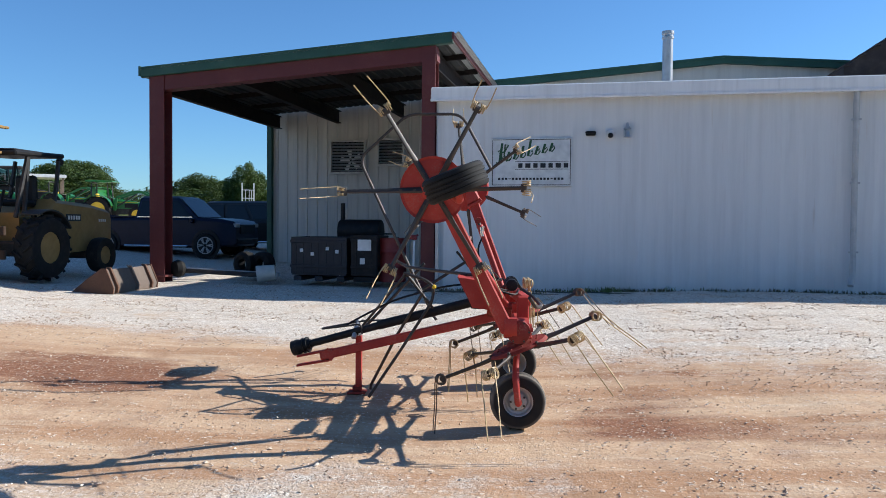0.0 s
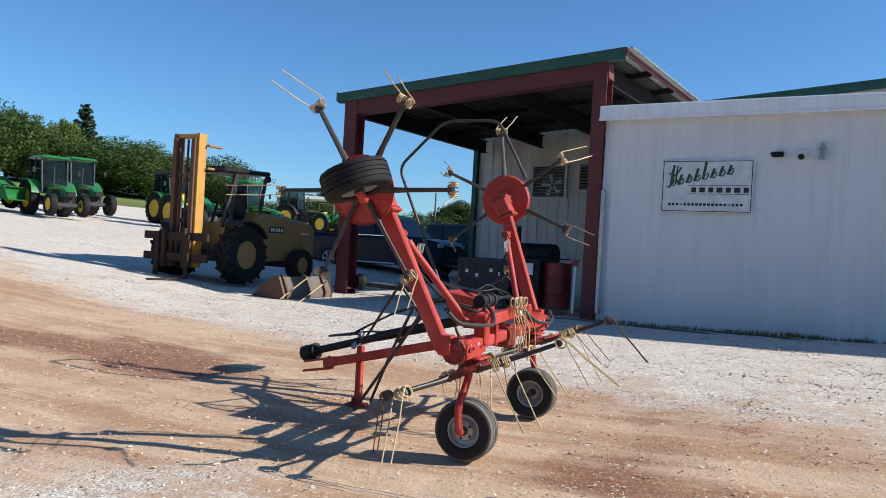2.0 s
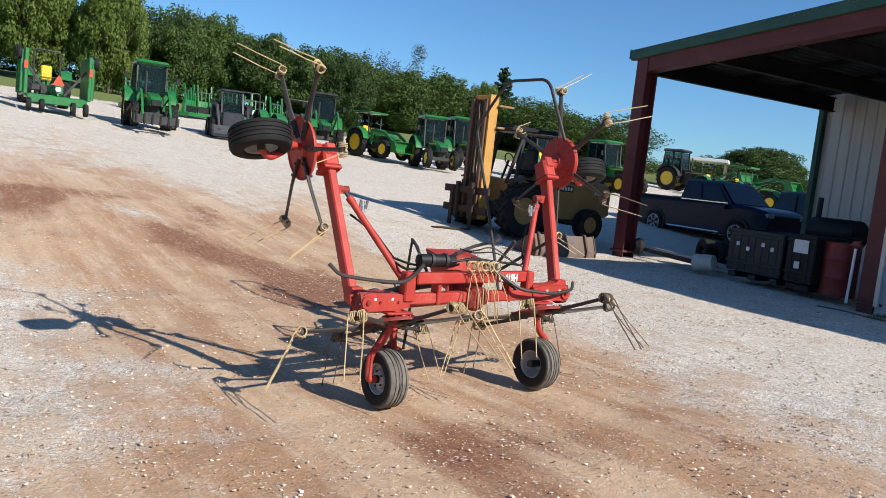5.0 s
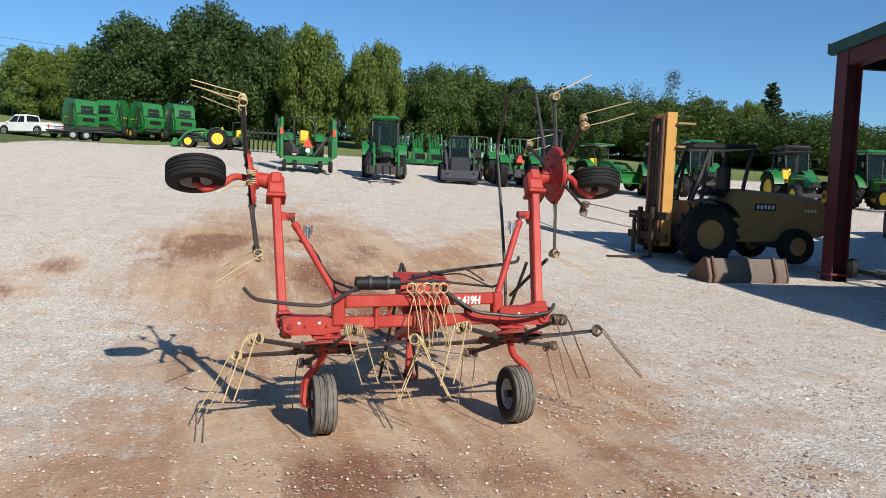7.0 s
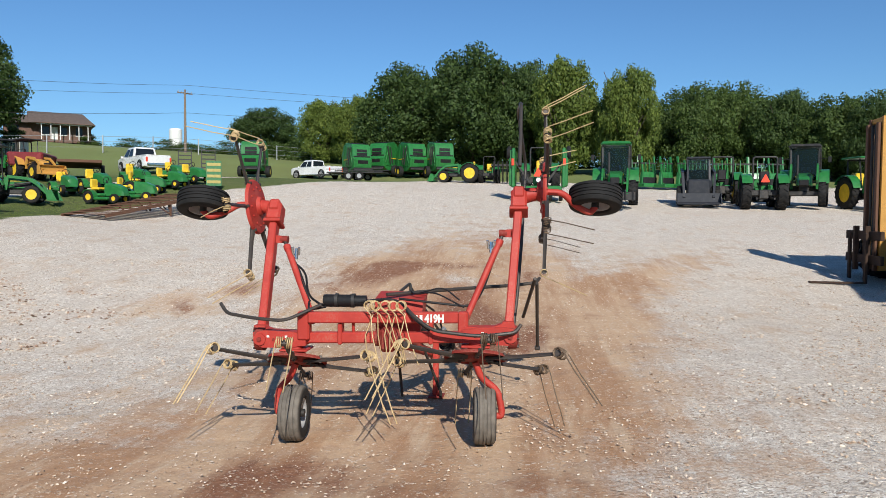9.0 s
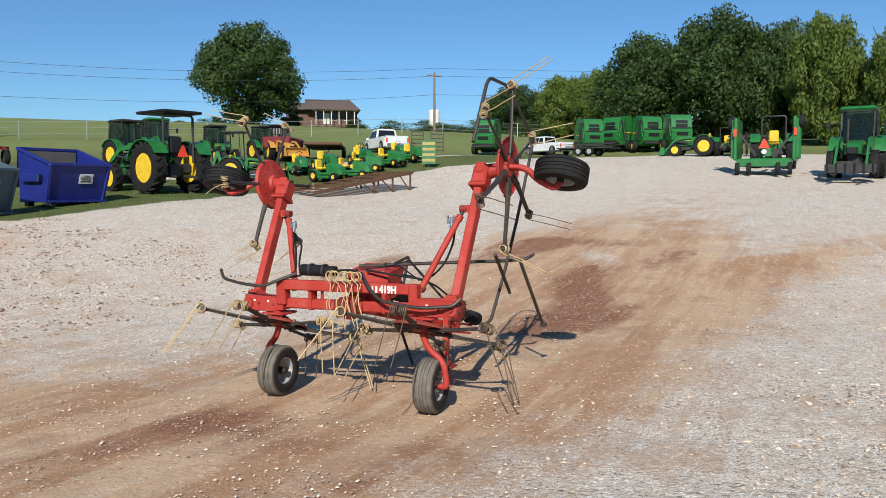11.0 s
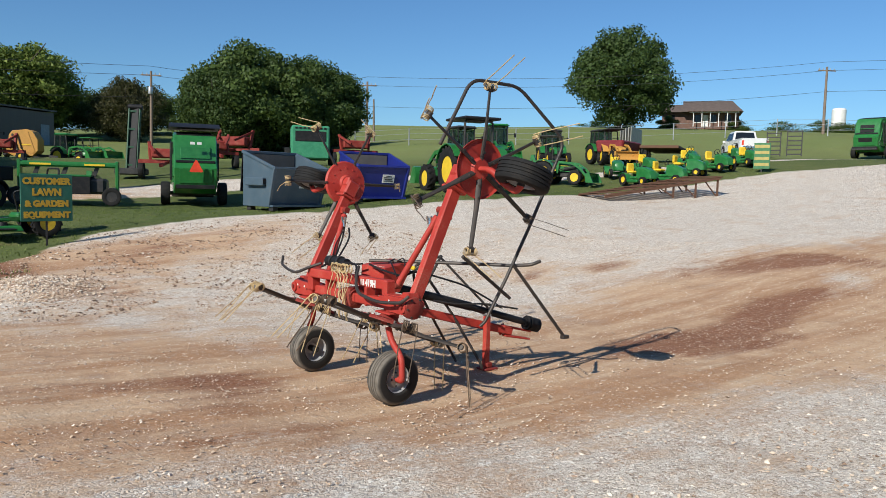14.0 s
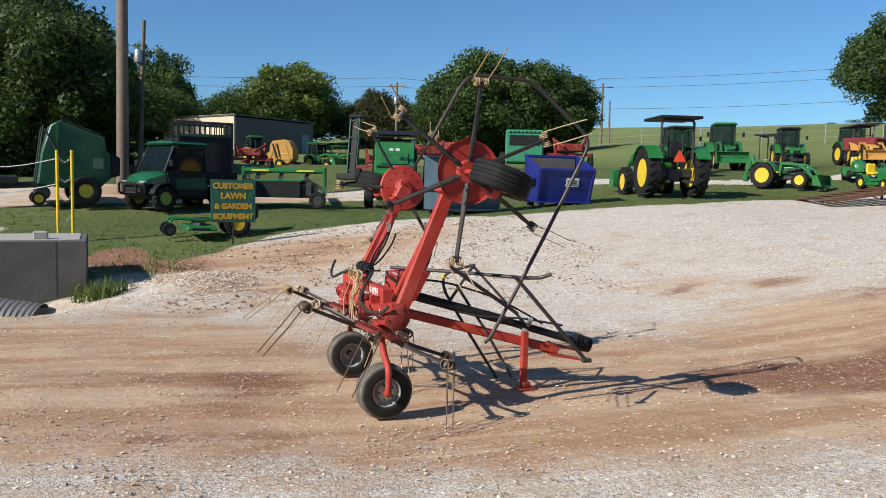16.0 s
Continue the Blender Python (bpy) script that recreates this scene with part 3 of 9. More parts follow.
g.box((7.99, 0.0, 3.925), (16.14, 0.22, 0.25), 0.02)
g.box((7.99, -0.122, 3.80), (16.14, 0.03, 0.05), 0.006)
part("parapet_cap", g, CAP_WHITE, annex, "white folded metal parapet cap with dirty seams")
g = G()
for x in (1.8, 3.9, 6.2, 9.0, 11.5):
    g.box((x, -0.112, 3.91), (0.05, 0.012, 0.24), 0.003)
part("cap_joint", g, CAP_WHITE, annex)
g = G()
g.tube(rounded([(7.45, -0.05, 3.78), (7.45, -0.05, 0.62), (7.39, -0.16, 0.42)], 0.1), 0.052, 10)
# white pipe coloured darker, so its shade tells it from the wall
dp = part("downpipe", g, painted("shaded_white_pipe_paint", (0.50, 0.50, 0.49), 0.5, worn=0.3), annex, "white square downpipe with a crushed foot")
g = G()
for z in (1.0, 2.2, 3.3):
    g.box((7.45, -0.06, z), (0.15, 0.06, 0.03))
part("pipe_clamp", g, PIPE_METAL, dp)
g = G()
g.box((0.05, -0.03, 1.4), (0.07, 0.06, 2.25), 0.008)
part("corner_conduit", g, PIPE_METAL, annex, "dull grey conduit strip at the corner")
g = G()
g.tube([(4.45, 2.0, 3.8), (4.45, 2.0, 5.38)], 0.105, 20)
vent = part("vent_pipe", g, PIPE_METAL, annex, "galvanised flue pipe above the parapet")
g = G()
g.lathe([(0.105, 5.28), (0.122, 5.29), (0.122, 5.33), (0.108, 5.34), (0.108, 5.37), (0.124, 5.38), (0.124, 5.44), (0.02, 5.46)], Matrix.Translation((4.45, 2.0, 0)) @ Matrix.Rotation(radians(-90), 4, "Y"), 20)
part("flue_cap", g, PIPE_METAL, vent)
# dark pitched roof over the far end
g = G()
g.rings([[(8.15, y, 4.84), (12.0, y, 7.4), (16.2, y, 4.62), (16.2, y, 4.4), (12.0, y, 7.16), (8.15, y, 4.4)] for y in (3.2, 6.4)])
for k in range(12):
    g.beam((8.2 + k * 0.3, 3.1, 4.87 + k * 0.2), (8.2 + k * 0.3, 6.4, 4.87 + k * 0.2), 0.1, 0.04)
part("pitched_roof", g, SHINGLE, annex, "dark brown shingled roof behind the parapet")
g = G()
g.put([(8.2, 3.25, 3.85), (16, 3.25, 3.85), (16, 3.25, 4.5), (12.0, 3.25, 7.1), (8.2, 3.25, 4.5), (8.2, 3.4, 3.85), (16, 3.4, 3.85), (16, 3.4, 4.5), (12.0, 3.4, 7.1), (8.2, 3.4, 4.5)], [(0, 1, 2, 3, 4), (9, 8, 7, 6, 5), (0, 5, 6, 1), (4, 3, 8, 9)])
part("gable_wall", g, SHINGLE, annex)
# wall fixtures
g = G()
g.box((2.94, 0.04, 3.14), (0.19, 0.1, 0.085), 0.02)
g.box((2.94, -0.025, 3.15), (0.2, 0.06, 0.03), 0.01)
single("wall_lamp", g, BLACK, "small black floodlight fixed high on the wall", "lamp", m=BLDG)
cam_t = thing("security_camera", BLDG, "white dome security camera on the wall", "camera")
g = G()
g.lathe([(0.02, -0.02), (0.085, -0.015), (0.09, 0.05), (0.05, 0.09)], Matrix.Translation((3.3, 0.07, 3.13)) @ Matrix.Rotation(radians(-90), 4, "Z"), 16)
part("housing", g, WHITE, cam_t)
g = G()
g.ball((3.3, -0.03, 3.09), 0.05, 12)
part("lens_dome", g, BLACK, cam_t)
lan = thing("wall_lantern", BLDG, "weathered grey wall light with a flared shade", "lamp")
g = G()
g.box((3.6, 0.07, 3.2), (0.06, 0.05, 0.2), 0.01)
g.tube([(3.6, 0.06, 3.27), (3.6, -0.03, 3.3)], 0.012)
part("bracket", g, PIPE_METAL, lan)
g = G()
g.lathe([(0.02, 3.32), (0.03, 3.26), (0.075, 3.2), (0.035, 3.19), (0.045, 3.08), (0.07, 3.05), (0.02, 3.04)], Matrix.Translation((3.6, -0.02, 0)) @ Matrix.Rotation(radians(-90), 4, "Y"), 14)
part("shade", g, PIPE_METAL, lan)

# the sign: marks drawn as plain shapes
SIGN_WHITE = painted("white_sign_face", (0.70, 0.71, 0.70), 0.35, worn=0.06)
SIGN_GREEN = painted("dark_green_ink", (0.02, 0.085, 0.035), 0.5, worn=0.0)
SIGN_BLACK = painted("black_ink", (0.015, 0.017, 0.02), 0.5, worn=0.0)
sign = thing("wall_sign", BLDG @ Matrix.Translation((1.08, 0.04, 2.155)), "white framed sign with green script mark and black bars", "sign")
g = G()
g.box((0.762, 0, 0.457), (1.524, 0.036, 0.914), 0.006)
part("panel", g, SIGN_WHITE, sign)
g = G()
for a, b in (((0.03, 0.03), (1.494, 0.03)), ((0.03, 0.884), (1.494, 0.884)), ((0.03, 0.03), (0.03, 0.884)), ((1.494, 0.03), (1.494, 0.884))):
    g.beam((a[0], -0.021, a[1]), (b[0], -0.021, b[1]), 0.012 if a[0] == b[0] else 0.006, 0.006 if a[0] == b[0] else 0.012, up=(0, 0, 1) if a[1] == b[1] else (0, 1, 0))
part("border_line", g, SIGN_BLACK, sign)
g = G()
for k in range(8):
    x0, zb = 0.14 + k * 0.135, 0.46 + k * 0.028
    tall = (0.36, 0.17, 0.15, 0.22, 0.30, 0.16, 0.17, 0.16)[k]
    pts = [(x0, zb), (x0 + 0.05, zb + tall), (x0 + 0.095, zb + tall), (x0 + 0.045, zb)]
    g.plate(pts, 0.006, Matrix.Translation((0, -0.022, 0)))
    g.tube([(x0 + 0.03, -0.022, zb + 0.01), (x0 + 0.07, -0.022, zb + 0.0), (x0 + 0.115, -0.022, zb + 0.06), (x0 + 0.1, -0.022, zb + 0.11), (x0 + 0.07, -0.022, zb + 0.07)], 0.011, 6)
g.tube([(0.10, -0.022, 0.46), (0.14, -0.022, 0.43), (0.2, -0.022, 0.52), (0.2, -0.022, 0.7), (0.13, -0.022, 0.66)], 0.016, 6)
g.tube([(0.16, -0.022, 0.62), (0.26, -0.022, 0.66), (0.33, -0.022, 0.78), (0.27, -0.022, 0.8), (0.25, -0.022, 0.6), (0.3, -0.022, 0.48), (0.38, -0.022, 0.52)], 0.014, 6)
part("script_mark", g, SIGN_GREEN, sign)
bar = G().box((0, -0.022, 0), (0.085, 0.006, 0.085), 0.001).mesh("letter_bar")
bar.materials.append(SIGN_BLACK)
for k in range(7):
    ob = part("letter_bar", bar, None, sign)
    ob.matrix_basis = Matrix.Translation((0.56 + k * 0.142, 0, 0.395)) @ Matrix.Diagonal((1.15 if k % 2 else 0.95, 1, 1, 1))
g = G()
g.box((0.96, -0.022, 0.47), (1.0, 0.005, 0.008))
g.box((0.96, -0.022, 0.325), (1.0, 0.005, 0.008))
part("rule", g, SIGN_BLACK, sign)
for k in range(19):
    ob = part("letter_bar", bar, None, sign)
    ob.matrix_basis = Matrix.Translation((0.16 + k * 0.066, 0, 0.145)) @ Matrix.Diagonal((0.5, 1, 0.5 if k not in (3, 15) else 0.2, 1))

# open bay
bay = thing("open_bay", BLDG, "open workshop bay with dark red steel frame and green fascia", "building", kind="structure")


def bay_z(s):
    return 4.65 + (s + 6.3) * 0.0698


for name, s in (("column", -5.955), ("column", -0.15)):
    g = G()
    zt = bay_z(s) - 0.2
    for dy in (-0.15, 0.15):
        g.box((s, 0.17 + dy, zt / 2 + 0.05), (0.34 if s < -3 else 0.27, 0.02, zt - 0.1), 0.003)
    g.box((s, 0.17, zt / 2 + 0.05), (0.02, 0.3, zt - 0.1))
    col = part(name, g, CAPBROWN, bay, "dark oxide red steel column")
    g = G()
    g.box((s, 0.17, 0.3), (0.44, 0.42, 0.04), 0.005)
    part("base_plate", g, CAPBROWN, col)
g = G()
g.beam((-6.12, 0.17, bay_z(-6.12) - 0.36), (0.0, 0.17, bay_z(0) - 0.36), 0.28, 0.3, 0.004)
part("front_beam", g, CAPBROWN, bay)
g = G()
g.beam((-6.3, -0.02, bay_z(-6.3) - 0.105), (0.32, -0.02, bay_z(0.32) - 0.105), 0.05, 0.21, 0.006)
g.beam((-6.3, 0.03, bay_z(-6.3) - 0.2), (0.32, 0.03, bay_z(0.32) - 0.2), 0.1, 0.03)
part("fascia", g, FASCIA, bay, "dark green metal fascia")
for s in (-6.0, -4.2, -2.3, -0.2):
    g = G()
    z = bay_z(s) - 0.33
    g.box((s, 3.3, z), (0.02, 6.2, 0.34))
    g.box((s, 3.3, z - 0.17), (0.15, 6.2, 0.02))
    g.box((s, 3.3, z + 0.16), (0.15, 6.2, 0.02))
    part("rafter", g, RAFTER, bay, "very dark steel rafter")
for n_ in (1.6, 3.2, 4.8):
    g = G()
    g.beam((-6.2, n_, bay_z(-6.2) - 0.12), (0.3, n_, bay_z(0.3) - 0.12), 0.06, 0.12)
    part("purlin", g, RAFTER, bay)
g = G()
pts, s = [], -6.3
while s < 0.36:
    for ds, dz in ((0, 0), (0.09, 0), (0.11, 0.03), (0.15, 0.03), (0.17, 0)):
        pts.append((s + ds, bay_z(s + ds) - 0.05 + dz))
    s += 0.2
for off in (0.0, -0.012):
    g.rings([[(px, -0.05, pz + off) for px, pz in pts], [(px, 6.45, pz + off) for px, pz in pts]], close=False)
part("roof_sheet", g, ROOF_METAL, bay, "pale corrugated metal roof sheets")
# dark sheet hung below the roof: the bay's deep shade as colour
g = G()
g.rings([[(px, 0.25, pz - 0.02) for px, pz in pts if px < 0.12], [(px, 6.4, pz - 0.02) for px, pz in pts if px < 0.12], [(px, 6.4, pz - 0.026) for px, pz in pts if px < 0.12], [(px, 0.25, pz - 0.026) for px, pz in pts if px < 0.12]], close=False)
part("roof_lining", g, painted("shaded_roof_underside", (0.045, 0.045, 0.043), 0.8, worn=0.25, scale=2, spec=0.2), bay, "dark sheet added under the roof to stand for its shade")
g = G()
g.box((0.33, 3.2, bay_z(0.33) - 0.08), (0.04, 6.5, 0.14), 0.004)
part("edge_trim", g, CAPBROWN, bay)
g = G()
g.box((-6.32, 3.2, bay_z(-6.32) - 0.08), (0.04, 6.5, 0.2), 0.004)
part("edge_trim", g, FASCIA, bay)

# main hall
hall = thing("main_hall", BLDG, "long white metal hall with a low green gable roof", "building", kind="structure")


def hall_z(s):
    return 5.75 - abs(s - 6.2) * 0.076


g = G()
g.rings([[(-6.3, y, 0.05), (18.7, y, 0.05), (18.7, y, hall_z(18.7)), (6.2, y, hall_z(6.2)), (-6.3, y, hall_z(-6.3))] for y in (6.6, 22.0)])
part("hall_core", g, WALL_GREY, hall)
gs = cladding(0.915, 0.1, 5.0, 0.305, 0.022).mesh("hall_sheet", 20)
gs.materials.append(WALL_GREY)
for i in range(7):
    ob = part("cladding_sheet", gs, None, hall)
    ob.matrix_basis = Matrix.Translation((-6.3 + i * 0.917, 6.58, 0)) @ Matrix.Diagonal((1, 1, (hall_z(-6.3 + i * 0.917) + 0.02) / 5.0, 1))
g = G()
for sgn, s1 in ((-1, -6.5), (1, 18.9)):
    g.beam((6.2, 6.48, hall_z(6.2) + 0.0), (s1, 6.48, hall_z(s1)), 0.12, 0.2, 0.005)
part("gable_trim", g, FASCIA, hall, "dark green gable trim")
g = G()
for s1 in (-6.6, 19.0):
    g.rings([[(6.2, y, hall_z(6.2) + 0.1), (s1, y, hall_z(s1) + 0.1), (s1, y, hall_z(s1) + 0.04), (6.2, y, hall_z(6.2) + 0.04)] for y in (6.4, 22.2)])
part("roof", g, FASCIA, hall, "dark green metal roof")
g = G()
g.box((-6.34, 6.5, 2.4), (0.14, 0.16, 4.7), 0.005)
part("corner_trim", g, FASCIA, hall, "dark green corner trim")


def louvre(name, s, z, w, h, fan):
    """A louvred extractor window in the hall's wall."""
    t = thing(name, BLDG @ Matrix.Translation((s, 6.52, z)), "dark louvred extractor opening in a pale metal frame", "ventilator", "louvred extractors")
    g = G()
    for a, b, c2, d2 in ((0, h / 2, w + 0.1, 0.06), (0, -h / 2, w + 0.1, 0.06), (-w / 2, 0, 0.06, h), (w / 2, 0, 0.06, h)):
        g.box((a, -0.03, b), (c2, 0.1, d2), 0.006)
    part("frame", g, WALL_GREY, t)
    g = G()
    g.box((0, 0.03, 0), (w, 0.02, h))
    part("backing", g, BLACK, t)
    k = int(h / 0.085)
    slat = G().box((0, 0, 0), (w - 0.07, 0.07, 0.008), 0, Matrix.Rotation(radians(-35), 4, "X")).mesh("slat")
    slat.materials.append(PIPE_METAL)
    for i in range(k):
        ob = part("slat", slat, None, t)
        ob.location = (0, -0.01, -h / 2 + 0.07 + i * 0.085)
    if fan:
        g = G()
        for i in range(5):
            a = radians(72 * i)
            g.plate([(0.03 * math.cos(a), 0.03 * math.sin(a)), (0.3 * math.cos(a + 0.25), 0.3 * math.sin(a + 0.25)), (0.33 * math.cos(a + 0.7), 0.33 * math.sin(a + 0.7)), (0.04 * math.cos(a + 0.9), 0.04 * math.sin(a + 0.9))], 0.01, Matrix.Translation((0.08, 0.012, -0.1)))
        part("fan", g, WALL_WHITE, t)


louvre("louvre_vent", -3.96, 3.34, 1.02, 0.92, True)
louvre("louvre_vent", -2.69, 3.47, 0.76, 0.74, False)


# ---- the hay tedder ----
TB = Vector((0.75, 6.2, 0.0))
tedder = thing("hay_tedder", Matrix.Translation(TB), "red four-rotor hay tedder with its outer arms folded up", "farm machine")


def tpart(name, g, material, label="", parent=None):
    """A part of the tedder, its points given in the yard's coordinates."""
    ob = part(name, g, material, parent or tedder, label)
    if parent is None:
        ob.location = -TB
    return ob


ZUP = Matrix.Rotation(radians(-90), 4, "Y")


def tyre_profile(r, w, rim):
    return [(rim, -w * 0.42), (rim * 1.12, -w * 0.5), (r * 0.86, -w * 0.52), (r * 0.95, -w * 0.46), (r * 0.99, -w * 0.36), (r, -w * 0.31), (r * 0.965, -w * 0.295), (r * 0.965, -w * 0.25), (r, -w * 0.235), (r, -w * 0.11), (r * 0.965, -w * 0.095), (r * 0.965, -w * 0.05), (r, -w * 0.035), (r, w * 0.035), (r * 0.965, w * 0.05), (r * 0.965, w * 0.095), (r, w * 0.11), (r, w * 0.235), (r * 0.965, w * 0.25), (r * 0.965, w * 0.295), (r, w * 0.31), (r * 0.99, w * 0.36), (r * 0.95, w * 0.46), (r * 0.86, w * 0.52), (rim * 1.12, w * 0.5), (rim, w * 0.42)]


def implement_wheel(m, strut, rubber=None):
    """A ribbed implement tyre on a silver rim; m turns its axle from x."""
    r, w, rim = 0.197, 0.15, 0.105
    tyre = tpart("wheel", G().lathe(tyre_profile(r, w, rim), n=40, close=True), rubber or RUBBER, "ribbed implement tyre, dusty" if rubber else "ribbed black spare tyre")
    tyre.matrix_basis = Matrix.Translation(-TB) @ m
    g = G()
    g.lathe([(0.03, -0.055), (0.06, -0.05), (0.075, -0.02), (0.092, -0.025), (0.1, -0.06), (0.112, -0.066), (0.112, -0.05), (0.1, 0.0), (0.112, 0.05), (0.112, 0.066), (0.1, 0.06), (0.092, 0.025), (0.07, 0.0), (0.05, -0.03), (0.03, -0.03)], n=28)
    part("rim", g, RIM_GREY, tyre, "silver painted steel rim")
    g = G()
    g.cyl((-0.075, 0, 0), (0.075, 0, 0), 0.028, n=14)
    for k in range(5):
        a = radians(72 * k)
        g.cyl((-0.062, 0.052 * math.cos(a), 0.052 * math.sin(a)), (-0.04, 0.052 * math.cos(a), 0.052 * math.sin(a)), 0.008, n=6)
    part("hub", g, DARK, tyre)
    g = G().tube(rounded(strut, 0.06, 5), 0.024, 12)
    tpart("wheel_strut", g, RED, "bent red wheel strut")


implement_wheel(pose(0.795, 5.52, 0.166, 0, 0, 92), [(0.79, 5.53, 0.52), (0.78, 5.49, 0.42), (0.775, 5.40, 0.33), (0.79, 5.395, 0.2), (0.795, 5.40, 0.166), (0.795, 5.5, 0.166)], RUBBER_DUSTY)
implement_wheel(pose(0.82, 6.875, 0.197, 0, 0, -86), [(0.83, 6.81, 0.57), (0.82, 6.85, 0.46), (0.81, 6.97, 0.37), (0.82, 6.995, 0.23), (0.82, 6.99, 0.197), (0.82, 6.9, 0.197)], RUBBER_DUSTY)
implement_wheel(pose(0.37, 4.68, 1.66, 0, 68, 8), [(0.225, 5.03, 1.64), (0.28, 4.93, 1.655), (0.33, 4.86, 1.6), (0.40, 4.74, 1.55), (0.385, 4.68, 1.6)])
implement_wheel(pose(0.29, 7.66, 1.71, 0, 70, -8), [(0.38, 7.30, 1.755), (0.37, 7.42, 1.75), (0.34, 7.50, 1.66), (0.32, 7.62, 1.6), (0.305, 7.66, 1.65)])


def coil_tine(r_coil=0.034, wire=0.0046):
    """A double spring tine at the origin: coils about y, prongs out along x and down."""
    g = G()
    for sgn in (-1, 1):
        pts, turns = [], 3.2
        for i in range(34):
            a = i / 33 * turns * 2 * math.pi
            pts.append((r_coil * math.cos(a), sgn * (0.012 + 0.045 * i / 33), r_coil * math.sin(a)))
        e = pts[-1]
        pts += [(e[0] + 0.035, e[1] + sgn * 0.004, e[2] - 0.05), (0.105, sgn * 0.062, -0.15), (0.165, sgn * 0.06, -0.262), (0.22, sgn * 0.058, -0.37)]
        g.tube(pts, wire, 6)
    return g


ROTOR_DISC = G()
ROTOR_DISC.lathe([(0.02, 0.045), (0.065, 0.045), (0.08, 0.02), (0.175, 0.008), (0.205, 0.006), (0.217, -0.01), (0.217, -0.018), (0.2, -0.006), (0.175, -0.006), (0.085, -0.006), (0.07, -0.03), (0.02, -0.03)], ZUP, 40)
for k in range(12):
    a = radians(30 * k)
    ROTOR_DISC.cyl((0.15 * math.cos(a), 0.15 * math.sin(a), 0.0), (0.15 * math.cos(a), 0.15 * math.sin(a), 0.019), 0.008, n=6)
ROTOR_DISC = ROTOR_DISC.mesh("rotor")
ROTOR_DISC.materials.append(RED)
# the two low rotors take the darker, duller red
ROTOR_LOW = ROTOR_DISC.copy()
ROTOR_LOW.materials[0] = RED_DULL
ARM = G()
ARM.tube([(0.06, 0, -0.012), (0.2, 0, -0.018), (0.3, 0, -0.02), (0.585, 0, -0.012)], 0.02, 8, [0.023, 0.023, 0.018, 0.016], 0.62)
ARM.cyl((0.585, -0.026, -0.012), (0.585, 0.026, -0.012), 0.022, n=10)
for r in (0.12, 0.21):
    ARM.cyl((r, 0, -0.04), (r, 0, 0.012), 0.011, n=6)
ARM = ARM.mesh("rotor_arm")
ARM.materials.append(STEEL)
TINES = []
for i in range(3):
    me = coil_tine().mesh("spring_tine")
    me.materials.append(TINE if i < 2 else TINE_DARK)
    TINES.append(me)


STUB = G()
for sgn in (-1, 1):
    STUB.tube([(0.034 * math.cos(i * 0.6), sgn * (0.012 + 0.0014 * i), 0.034 * math.sin(i * 0.6)) for i in range(32)], 0.0046, 6)
STUB.tube([(0.03, 0.02, -0.02), (0.04, 0.05, -0.12), (0.01, 0.09, -0.24)], 0.004, 6)
STUB = STUB.mesh("spring_tine")
STUB.materials.append(TINE)


def rotor(centre, up, first, seed, dark=(), reach=1.0, broken=()):
    """A rotor: centre, the way its upper side faces, and the way of its first arm."""
    z = Vector(up).normalized()
    x = Vector(first)
    x = (x - z * x.dot(z)).normalized()
    m = Matrix((x, z.cross(x), z)).transposed().to_4x4()
    m.translation = Vector(centre) - TB
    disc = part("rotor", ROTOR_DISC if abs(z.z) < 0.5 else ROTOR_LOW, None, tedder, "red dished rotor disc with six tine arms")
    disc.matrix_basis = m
    rnd = random.Random(seed)
    for k in range(6):
        turn = Matrix.Rotation(radians(60 * k), 4, "Z")
        ob = part("rotor_arm", ARM, None, disc, "dark steel tine arm" if k == 0 else "")
        ob.matrix_basis = turn
        ob = part("spring_tine", STUB if k in broken else TINES[2 if k in dark else 0], None, disc, "tan double spring tine" if k == 0 else "")
        ob.matrix_basis = turn @ Matrix.Translation((0.6, 0, -0.012)) @ Matrix.Rotation(radians(rnd.uniform(-7, 7)), 4, "Y") @ Matrix.Rotation(radians(rnd.uniform(-5, 5)), 4, "Z") @ Matrix.Diagonal((reach, 0.5 if k == 3 and reach < 1 else 0.85, reach, 1))
    return disc


LOW = Vector((-0.404, -0.006, 1)).normalized()
rotor((0.796, 5.536, 0.552), LOW, (math.cos(0.155), math.sin(0.155), 0.4), 1, (3,))
rotor((0.836, 6.812, 0.612), LOW, (math.cos(0.195), math.sin(0.195), 0.4), 2, (0, 1, 2))
rotor((0.214, 5.05, 1.634), (0.0, 1.0, 0.115), (math.cos(radians(1.5)), 0, math.sin(radians(1.5))), 3, (), 0.8, (0,))
rotor((0.37, 7.272, 1.757), (0.0, -1.0, 0.0), (math.cos(radians(37)), 0, math.sin(radians(37))), 4, (3, 5), 0.8)

# frame
g = G()
g.beam((0.855, 5.64, 0.860), (0.765, 6.69, 0.868), 0.07, 0.076, 0.008)
tpart("upper_beam", g, RED, "red square upper beam with white lettering")
g = G()
g.beam((0.80, 5.55, 0.708), (0.80, 6.14, 0.722), 0.076, 0.076, 0.01)
g.beam((0.80, 6.26, 0.722), (0.815, 6.85, 0.745), 0.076, 0.076, 0.01)
tpart("main_tube", g, RED, "red box-section lower beam")
for y, z in ((5.86, 0.715), (6.5, 0.731)):
    tpart("beam_clip", G().box((0.805, y, z + 0.03), (0.09, 0.03, 0.15), 0.006), RED)
g = G()
g.box((0.79, 6.2, 0.71), (0.15, 0.12, 0.17), 0.025)
